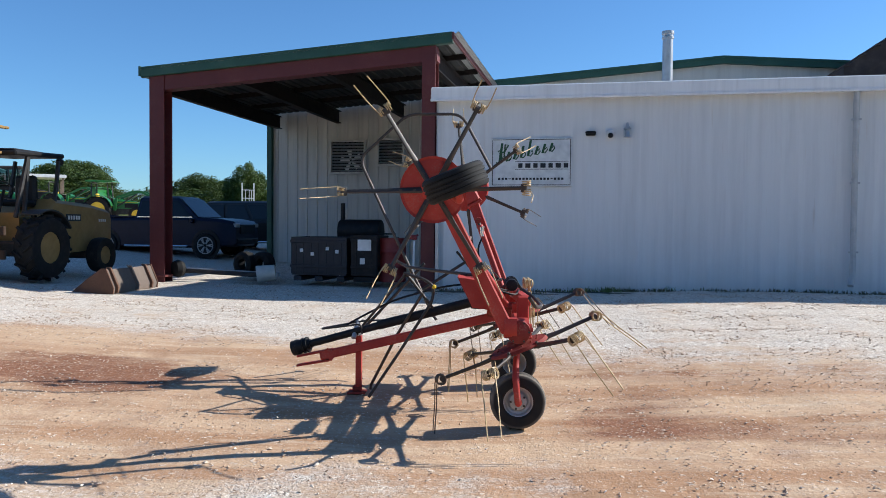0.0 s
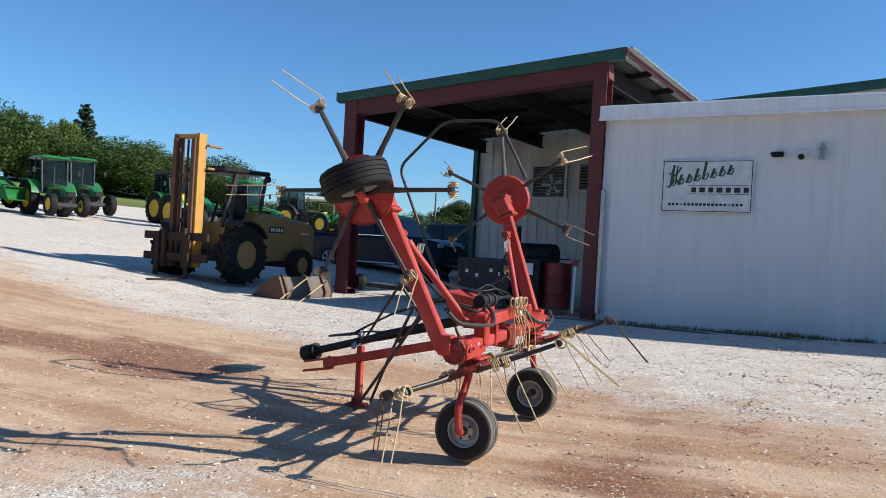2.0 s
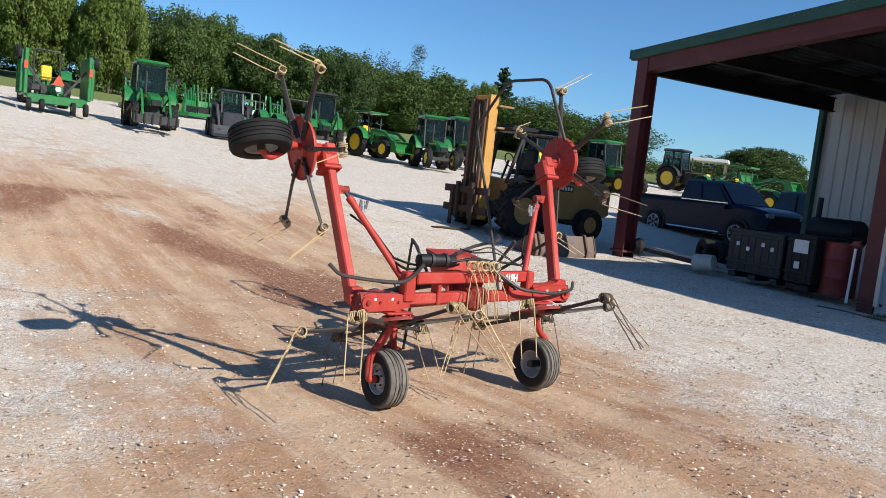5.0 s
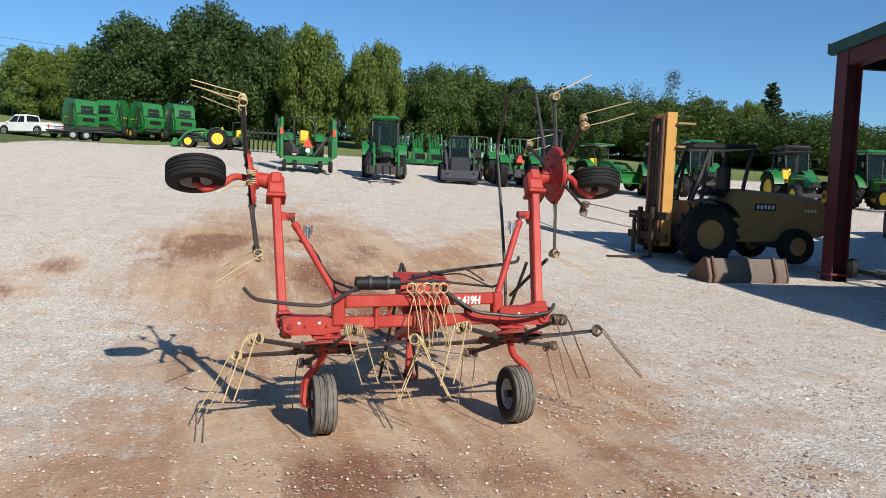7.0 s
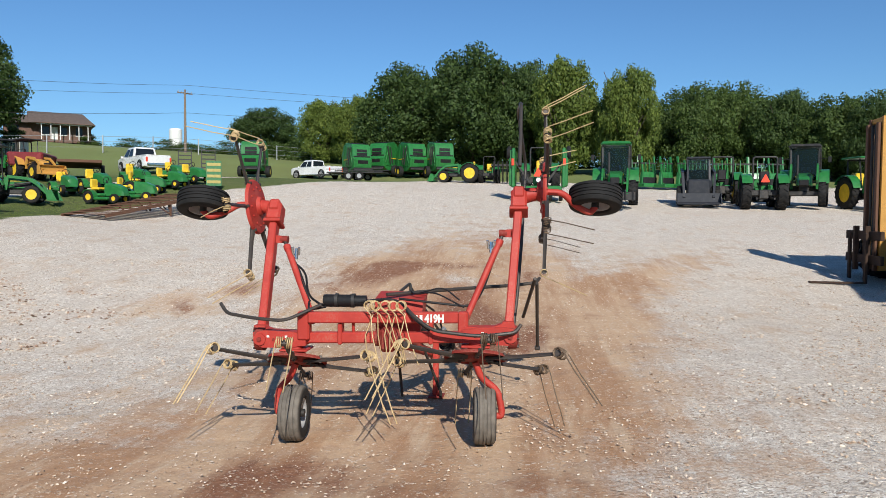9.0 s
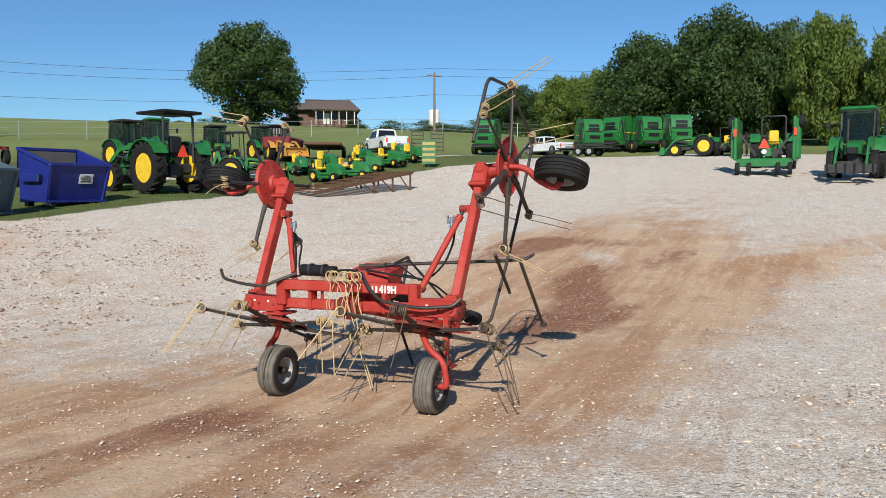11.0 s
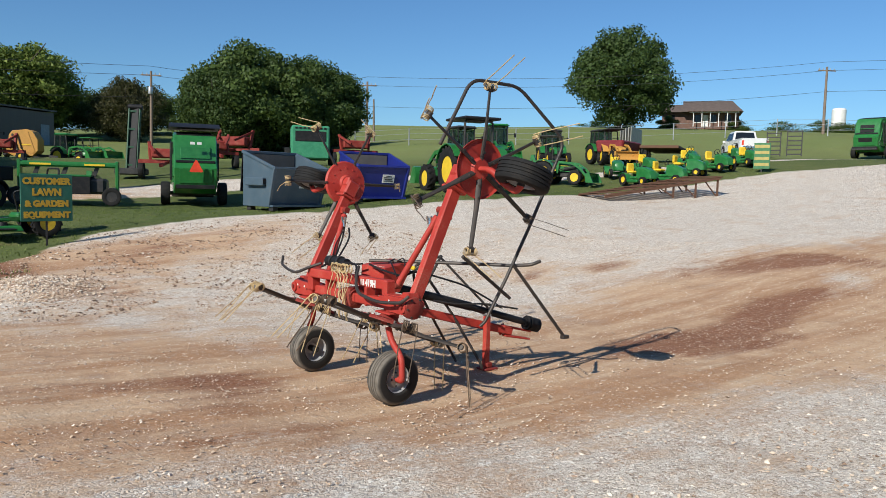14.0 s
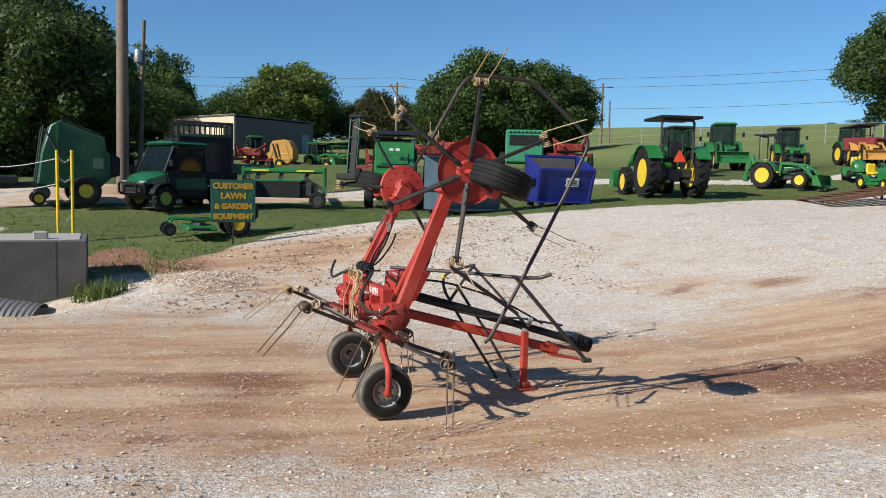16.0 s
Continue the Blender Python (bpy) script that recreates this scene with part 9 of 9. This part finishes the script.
def tree_meshes(kind, seed, leaves, leaf, n_leaves, size, trunk=0.2):
    """Trunk and crown meshes for a tree one metre high and about one wide."""
    rnd = np.random.RandomState(seed)
    g = G()
    limbs = []
    g.tube([(0, 0, -0.03), (0.01, 0, trunk * 0.6), (0, 0.01, 0.45), (0.01, 0, 0.72)], 0.03, 8, [0.03, 0.022, 0.015, 0.006])
    if kind == "pine":
        g = G().tube([(0, 0, -0.03), (0, 0, 0.5), (0, 0, 0.95)], 0.03, 8, [0.03, 0.02, 0.004])
    for i in range(11):
        a, h = rnd.uniform(0, 6.28), rnd.uniform(trunk, 0.6)
        L = rnd.uniform(0.22, 0.42)
        up = rnd.uniform(0.35, 0.9)
        p = [(0, 0, h), (L * 0.5 * math.cos(a), L * 0.5 * math.sin(a), h + L * up * 0.4), (L * math.cos(a + 0.2), L * math.sin(a + 0.2), h + L * up)]
        if kind != "pine":
            g.tube(p, 0.01, 5, [0.015, 0.009, 0.003])
        limbs.append(p[-1])
    wood = g.mesh("trunk")
    wood.materials.append(BARK)
    # clumps of leaves on a lumpy crown
    if kind == "round":
        cl = []
        lobes = [(rnd.uniform(0, 6.28), rnd.uniform(0.3, 0.75), rnd.uniform(0.12, 0.2)) for _ in range(6)]
        for i in range(120):
            d = rnd.normal(size=3)
            d /= np.linalg.norm(d)
            r = rnd.uniform(0.35, 1.0) ** 0.4
            az_ = math.atan2(d[1], d[0])
            swell = 1.0 + sum(0.13 * math.exp(-((math.remainder(az_ - a, 6.2832) / 0.6) ** 2 + ((0.5 + 0.4 * d[2] - h) / 0.2) ** 2)) for a, h, q in lobes)
            low = 0.34 if d[2] < 0 else 0.40
            cl.append((0.385 * swell * d[0] * r, 0.385 * swell * d[1] * r, 0.50 + low * swell * d[2] * r, rnd.uniform(0.065, 0.12)))
        cl += [(0.2 * rnd.normal() * 0.6, 0.2 * rnd.normal() * 0.6, 0.56 + 0.14 * rnd.normal(), rnd.uniform(0.13, 0.19)) for _ in range(14)]
    elif kind == "sparse":
        cl = [(x * 1.1, y * 1.1, z + rnd.uniform(-0.1, 0.2), rnd.uniform(0.08, 0.15)) for x, y, z in limbs for _ in range(4)]
    elif kind == "bush":
        cl = []
        for i in range(24):
            a, r = rnd.uniform(0, 6.28), rnd.uniform(0, 0.4)
            cl.append((r * math.cos(a), r * math.sin(a), rnd.uniform(0.12, 0.8 - r * 0.6), rnd.uniform(0.12, 0.2)))
    else:
        cl = []
        for i in range(150):
            h, a = 0.1 + 0.87 * (i + rnd.uniform(0, 1)) / 150, rnd.uniform(0, 6.28)
            reach = (0.03 + (1 - h) * 0.46) * rnd.uniform(0.6, 1.12)
            for k in range(6):
                r = reach * (0.15 + 0.85 * k / 5)
                b = a + rnd.normal() * 0.06
                cl.append((r * math.cos(b), r * math.sin(b), h - r * 0.14 + 0.25 * r * r / max(reach, 0.05), 0.017 + 0.026 * (1 - h) * (1 - 0.1 * k)))
    cl = np.array(cl)
    w = cl[:, 3] ** 2
    pick = rnd.choice(len(cl), n_leaves, p=w / w.sum())
    d = rnd.normal(size=(n_leaves, 3))
    d /= np.linalg.norm(d, axis=1)[:, None]
    rad = cl[pick, 3] * rnd.uniform(0.3, 1.08, n_leaves) ** 0.7
    flat = np.array([1, 1, 0.45]) if kind == "pine" else np.array([1, 1, 0.85])
    c = cl[pick, :3] + d * rad[:, None] * flat
    n1 = d + 0.55 * rnd.normal(size=(n_leaves, 3))
    n1 /= np.linalg.norm(n1, axis=1)[:, None]
    t1 = np.cross(n1, rnd.normal(size=(n_leaves, 3)))
    t1 /= np.linalg.norm(t1, axis=1)[:, None]
    t2 = np.cross(n1, t1)
    s = (size * rnd.uniform(0.55, 1.25, n_leaves))[:, None]
    v = np.stack([c - t1 * s, c + t1 * s + t2 * s * 0.72, c + t1 * s * 0.8 - t2 * s * 0.72], 1).reshape(-1, 3)
    f = np.arange(3 * n_leaves).reshape(-1, 3)
    me = bpy.data.meshes.new("crown")
    me.from_pydata(v.tolist(), [], f.tolist())
    me.materials.append(leaf)
    return wood, me


for key, args in {"oak": ("round", 1, 0, LEAF_DARK, 36000, 0.0125), "oak2": ("round", 2, 0, LEAF_MID, 34000, 0.013), "ash": ("round", 3, 0, LEAF_LIGHT, 30000, 0.0135), "olive": ("round", 7, 0, LEAF_BROWN, 22000, 0.0135), "thin": ("sparse", 4, 0, LEAF_BROWN, 6000, 0.0095), "pine": ("pine", 5, 0, LEAF_PINE, 36000, 0.0125), "bush": ("bush", 6, 0, LEAF_MID, 16000, 0.019)}.items():
    TREES[key] = tree_meshes(*args)
TREE_LABEL = {"oak": "large dark green broadleaf tree", "oak2": "green broadleaf tree", "ash": "bright yellow-green broadleaf tree", "olive": "olive-brown broadleaf tree", "thin": "half-bare tree with thin twigs", "pine": "blue-green conifer", "bush": "dense green bush"}


def tree(kind, x, y, h, w, yaw=0, sink=0.0):
    t = thing("tree", stand(x, y, yaw), TREE_LABEL[kind] + (" by the yard" if h > 9 else " in the tree line"), "tree", "trees round the yard")
    wood, crown = TREES[kind]
    for nm, me in (("trunk", wood), ("crown", crown)):
        ob = part(nm, me, None, t)
        ob.matrix_basis = Matrix.Translation((0, 0, -sink)) @ Matrix.Diagonal((w / 0.95, w / 0.95, h * 1.04, 1))
    return t


WEST = [("oak", -136.2, -41.2, 9.6, 14.2), ("ash", -71.5, -12.7, 6.7, 6.2), ("ash", -68.3, -8.9, 7.0, 5.3), ("oak", -63.3, -2.7, 9.3, 9.8), ("oak", -61.8, 3.0, 10.7, 10.3), ("oak", -59.9, 7.4, 9.3, 7.3), ("ash", -55.8, 10.7, 9.6, 5.9), ("ash", -53.3, 15.1, 8.6, 4.9), ("oak2", -54.4, 20.3, 7.0, 5.9), ("oak2", -55.6, 23.7, 7.4, 6.6), ("oak", -52.7, 26.3, 6.4, 5.5), ("oak2", -49.8, 28.5, 6.1, 5.7), ("oak", -46.8, 30.4, 5.7, 4.7)]
NORTH = [("thin", -63.9, 44.5, 7.6, 5.6), ("olive", -68.2, 44.9, 6.6, 6.8), ("oak2", -64.5, 51.2, 6.7, 6.8), ("ash", -58.7, 52.5, 6.4, 4.7), ("pine", -60.4, 56.3, 8.0, 7.0), ("oak2", -56.5, 41.7, 5.8, 6.6), ("oak2", -56.9, 47.8, 6.2, 6.0), ("oak2", -70.4, 48.1, 4.7, 7.8), ("oak2", -69.1, 42.3, 5.6, 7.4), ("oak", -69.4, 50.8, 6.2, 7.8)]
SOUTH = [("oak2", -21.4, -50.0, 9.7, 11.2), ("oak", -28.4, -51.1, 8.0, 9.3), ("oak", -74.9, -56.2, 12.9, 14.2), ("oak", 10.4, -37.2, 10.2, 11.0), ("oak2", 10.0, -42.5, 10.1, 7.4), ("oak2", 6.5, -82.0, 11.5, 10.5), ("ash", -8.8, -81.0, 10.6, 12.8), ("olive", -19.1, -77.4, 7.5, 8.1), ("oak2", -21.9, -51.5, 9.7, 9.5), ("oak", -28.0, -51.1, 7.7, 8.2)]
BACK = [("oak2", -53.0, 65.8, 4.1, 5.7), ("oak2", -24.8, 81.7, 6.5, 5.7), ("oak", -40.9, 74.9, 4.5, 8.1), ("oak2", -44.3, 83.7, 4.9, 7.1), ("oak", -32.7, 89.2, 4.8, 8.5)]
FRINGE = [("oak", 9.0, -30.5, 8.5, 9.0), ("oak2", 12.0, -38.5, 8.6, 7.5), ("oak2", 11.5, -52.0, 9.4, 7.5), ("oak", -18.6, -48.5, 7.4, 7.5), ("oak2", -24.8, -50.2, 8.6, 8.5), ("oak", -31.0, -52.6, 6.6, 6.0), ("bush", -91.0, -60.6, 2.2, 3.4), ("bush", -99.0, -54.8, 2.0, 3.2)]
for i, (k, x, y, h, w) in enumerate(WEST + NORTH + SOUTH + BACK + FRINGE):
    low = 0.17 * h
    tree(k, x, y, h + low, w * 1.06, 73 * i, low)

# woods behind, one mass of crowns
rnd = random.Random(11)
crown_src = {k: TREES[k][1] for k in ("oak", "oak2", "bush")}
arrays = {}
for k, me in crown_src.items():
    co = np.empty(len(me.vertices) * 3, np.float32)
    me.vertices.foreach_get("co", co)
    arrays[k] = co.reshape(-1, 3, 3)


def woods(name, label, spots, leaf):
    vs = []
    for k, x, y, h, w, share in spots:
        a = arrays[k]
        a = a[: int(len(a) * share)]
        c, s = math.cos(x * 7), math.sin(x * 7)
        sc = np.array([w / 0.95, w / 0.95, h])
        p = a.reshape(-1, 3) * sc
        p = np.stack([p[:, 0] * c - p[:, 1] * s + x, p[:, 0] * s + p[:, 1] * c + y, p[:, 2] + gz(x, y) - 0.3], 1)
        vs.append(p)
    v = np.concatenate(vs)
    me = bpy.data.meshes.new(name)
    me.from_pydata(v.tolist(), [], np.arange(len(v)).reshape(-1, 3).tolist())
    me.materials.append(leaf)
    tagged(new(name, me), label, "woods", kind="stuff")


spots = []
for i in range(34):
    s = i / 33
    x, y = -84 + 36 * s + rnd.uniform(-4, 4), 6 + 52 * s + rnd.uniform(-4, 4)
    spots.append(("oak2" if i % 3 else "oak", x, y, rnd.uniform(6.0, 8.2) * (1.25 - 0.45 * s), rnd.uniform(9, 12), 0.25))
woods("woods_west", "dense mixed woods behind the yard", spots, LEAF_MID)
spots = []
for i in range(30):
    s = i / 29
    x, y = -60 + 64 * s + rnd.uniform(-3, 3), 52 + 46 * min(1, s * 2) + rnd.uniform(-4, 4)
    spots.append(("oak2" if i % 3 else "bush", x, y, rnd.uniform(1.8, 3.0), rnd.uniform(7, 11), 0.16))
for i in range(16):
    s = i / 15
    spots.append(("bush", -55 + 36 * s + rnd.uniform(-2, 2), 56 + 28 * s + rnd.uniform(-3, 3), rnd.uniform(2.6, 3.8), rnd.uniform(6, 9), 0.16))
woods("woods_north", "low far woods on the northern skyline", spots, LEAF_DARK)
spots = []
for i in range(26):
    s = i / 25
    x, y = 34 - 72 * s + rnd.uniform(-3, 3), -50 - 40 * min(1, s * 1.5) + rnd.uniform(-4, 4)
    spots.append(("oak" if i % 3 else "oak2", x, y, rnd.uniform(6.5, 9.0) * (1.1 - 0.35 * s), rnd.uniform(10, 13), 0.26))
for i in range(8):
    spots.append(("bush", 13.5 - i * 0.95 + rnd.uniform(-1, 1), -31.0 - i * 1.6 + rnd.uniform(-1, 1), rnd.uniform(2.6, 4.2), rnd.uniform(4.5, 6.5), 0.4))
woods("woods_south", "dark woods beyond the southern grass", spots, LEAF_MID)
spots = []
for i in range(22):
    s = i / 21
    x, y = -118 + rnd.uniform(-6, 6) - 10 * s, -58 + 70 * s
    spots.append(("bush", x, y, rnd.uniform(1.6, 3.6) + (3 * s if s > 0.6 else 0), rnd.uniform(6, 10), 0.2))
for x, y in ((-112, -90), (-106, -97), (-125, -85), (-96, -80), (-104, -58)):
    spots.append(("bush", x, y, 2.2, 6, 0.3))
for i in range(14):
    spots.append(("bush", -78 - i * 0.6 + rnd.uniform(-2, 2), -18 + i * 3.2, rnd.uniform(2, 3.6), rnd.uniform(5, 8), 0.22))
woods("hedge_west", "hedges and far trees along the fields", spots, LEAF_MID)

# ---- loose stones, tufts and litter ----
STONE = Nodes("limestone_chips")
isl = STONE.t.nodes.new("ShaderNodeNewGeometry").outputs["Random Per Island"]
STONE_MAT = STONE.done(STONE.ramp(isl, [(0.0, (0.25, 0.165, 0.11)), (0.35, (0.50, 0.37, 0.26)), (0.8, (0.64, 0.52, 0.40)), (1.0, (0.80, 0.71, 0.60))]), 0.9, 0.0)


def scatter(name, label, pts, sizes, mat, seed, flat=0.55, kind_of="stones"):
    """Chips of stone, eight faces each, at the given points."""
    r = np.random.RandomState(seed)
    n = len(pts)
    base_v = np.array([(1, 0, 0), (0, 1, 0), (-1, 0, 0), (0, -1, 0), (0, 0, 1), (0, 0, -1)], float)
    faces = np.array([(0, 1, 4), (1, 2, 4), (2, 3, 4), (3, 0, 4), (1, 0, 5), (2, 1, 5), (3, 2, 5), (0, 3, 5)])
    v = base_v[None] * r.uniform(0.45, 1.5, (n, 6, 1))
    a = r.uniform(0, 6.28, n)
    c, s = np.cos(a)[:, None], np.sin(a)[:, None]
    x, y = v[..., 0] * c - v[..., 1] * s, v[..., 0] * s + v[..., 1] * c
    tilt = r.uniform(-0.5, 0.5, (n, 1))
    z = v[..., 2] * flat + x * tilt
    out = np.stack([x, y, z], -1) * sizes[:, None, None]
    out[..., 0] += pts[:, 0:1]
    out[..., 1] += pts[:, 1:2]
    out[..., 2] += (land(pts[:, 0], pts[:, 1]) + 0.12 * sizes)[:, None]
    f = (faces[None] + 6 * np.arange(n)[:, None, None]).reshape(-1, 3)
    me = bpy.data.meshes.new(name)
    me.from_pydata(out.reshape(-1, 3).tolist(), [], f.tolist())
    me.materials.append(mat)
    tagged(new(name, me), label, kind_of, kind="stuff")


r = np.random.RandomState(21)
n = 230000
ang, rad = r.uniform(0, 2 * np.pi, n), 11.5 * np.sqrt(r.uniform(0, 1, n))
pts = np.stack([0.9 + rad * np.cos(ang), 6.4 + rad * np.sin(ang)], 1)
cluster = np.array([noise.noise((a * 0.9, b * 2.2, 5.0)) + 0.6 * noise.noise((a * 3.1, b * 5.0, 9.0)) for a, b in pts])
keep = (r.uniform(0, 1, n) < 0.34 + 0.9 * cluster + 0.2 * (1 - dirt_mask(pts[:, 0], pts[:, 1]))) & (grass_mask(pts[:, 0], pts[:, 1]) < 0.5)
inside = (pts[:, 1] > 14.8 - 0.15 * (pts[:, 0] + 0.4)) & (pts[:, 0] > -0.6)
pts = pts[keep & ~inside]
sizes = 0.004 + 0.0145 * r.uniform(0, 1, len(pts)) ** 3.4 * (1.0 - 0.4 * dirt_mask(pts[:, 0], pts[:, 1]))
scatter("loose_gravel", "loose pale limestone chips strewn over the yard", pts, sizes, STONE_MAT, 3, 0.5)
n = 2600
pts = np.stack([2.05 + r.normal(0, 0.42, n), -0.8 + r.normal(0, 0.45, n)], 1)
scatter("gravel_heap", "low heap of pale broken stone", pts, 0.012 + 0.022 * r.uniform(0, 1, n) ** 2, STONE_MAT, 4)

n = 9000
pts = np.stack([r.uniform(-5.5, 2.6, n), r.uniform(-5.2, 1.6, n)], 1)
pts = pts[(grass_mask(pts[:, 0], pts[:, 1]) < 0.4) & (np.array([noise.noise((a * 1.1, b * 1.1, 2.0)) for a, b in pts]) > -0.15)]
BANK = Nodes("brown_broken_stone")
isl = BANK.t.nodes.new("ShaderNodeNewGeometry").outputs["Random Per Island"]
BANK_MAT = BANK.done(BANK.ramp(isl, [(0.0, (0.10, 0.060, 0.038)), (0.35, (0.30, 0.19, 0.125)), (0.8, (0.52, 0.40, 0.30)), (1.0, (0.74, 0.65, 0.55))]), 0.9, 0.0)
scatter("bank_stones", "brown and pale broken stone on the bare bank", pts, 0.008 + 0.026 * r.uniform(0, 1, len(pts)) ** 3, BANK_MAT, 14)

BLADE = leaf_material("grass_blade", (0.09, 0.135, 0.03), (0.21, 0.255, 0.07))
DRY = leaf_material("dry_straw", (0.10, 0.075, 0.04), (0.22, 0.17, 0.09))


def tufts(name, label, pts, height, mat, seed, blades=7):
    """Tufts of bent grass blades at the given points."""
    q = np.random.RandomState(seed)
    vs, fs = [], []
    for x, y in pts:
        z0 = gz(x, y) - 0.01
        for _ in range(blades):
            a, h = q.uniform(0, 6.28), height * q.uniform(0.45, 1.2)
            lean, w = h * q.uniform(0.2, 0.8), 0.006 + 0.02 * h
            bx, by = x + q.normal(0, 0.05), y + q.normal(0, 0.05)
            c, s = math.cos(a), math.sin(a)
            k = len(vs)
            vs += [(bx - s * w, by + c * w, z0), (bx + s * w, by - c * w, z0), (bx + c * lean * 0.4 + s * w * 0.7, by + s * lean * 0.4 - c * w * 0.7, z0 + h * 0.6), (bx + c * lean * 0.4 - s * w * 0.7, by + s * lean * 0.4 + c * w * 0.7, z0 + h * 0.6), (bx + c * lean, by + s * lean, z0 + h * 0.92)]
            fs += [(k, k + 1, k + 2, k + 3), (k + 3, k + 2, k + 4)]
    me = bpy.data.meshes.new(name)
    me.from_pydata(vs, [], fs)
    me.materials.append(mat)
    tagged(new(name, me), label, "grass", kind="stuff")


tufts("tall_grass", "tall bent grass at the culvert", [(3.45 + r.normal(0, 0.3), -0.6 + r.normal(0, 0.2)) for _ in range(22)], 0.27, BLADE, 5, 12)
tufts("bank_weeds", "low weeds on the bare bank", [(3.0 + r.normal(0, 0.5), -2.4 + r.normal(0, 0.9)) for _ in range(90)], 0.085, BLADE, 9, 8)
cand = np.stack([r.uniform(-26, 8, 26000), r.uniform(-13, 0, 26000)], 1)
ok = (grass_mask(cand[:, 0], cand[:, 1]) > 0.55) & ~((np.abs(cand[:, 0] - 4.9) < 1.3) & (np.abs(cand[:, 1] + 1.7) < 1.1))
tufts("lawn_tufts", "short uneven lawn grass", cand[ok][:9000].tolist(), 0.05, BLADE, 6, 4)
wall_pts = []
for i in range(420):
    s = r.uniform(0.1, 9.5)
    p = BLDG @ Vector((s, -r.uniform(0.02, 0.35) ** 1.5, 0))
    wall_pts.append((p.x, p.y))
tufts("wall_weeds", "weeds and dead grass along the wall's foot", wall_pts[:330], 0.075, DRY, 7, 5)
tufts("green_weeds", "small green weeds along the wall's foot", [((BLDG @ Vector((3.2 + r.normal(0, 0.5) + (2.2 if i % 3 == 0 else 0), -0.12 + r.normal(0, 0.06), 0))).x, (BLDG @ Vector((3.2 + r.normal(0, 0.5), -0.12 + r.normal(0, 0.06), 0))).y) for i in range(60)], 0.11, BLADE, 8, 6)
for i, (s, n_, L, a) in enumerate(((0.6, -0.5, 2.2, 6), (1.6, -0.75, 2.6, -4), (2.9, -0.55, 1.8, 3))):
    g = G().tube([(L * (k / 10 - 0.5), 0.08 * math.sin(k * 1.1 + i), 0.012) for k in range(11)], 0.012, 6)
    p = BLDG @ Vector((s, n_, 0))
    single("hose_piece", g, painted("faded_hose_rubber", (0.11, 0.10, 0.08), 0.8, worn=0.4), "faded garden hose lying along the wall", "hose", "hose pieces", m=pose(p.x, p.y, gz(p.x, p.y) + 0.01, 0, 0, -8.5 + a))
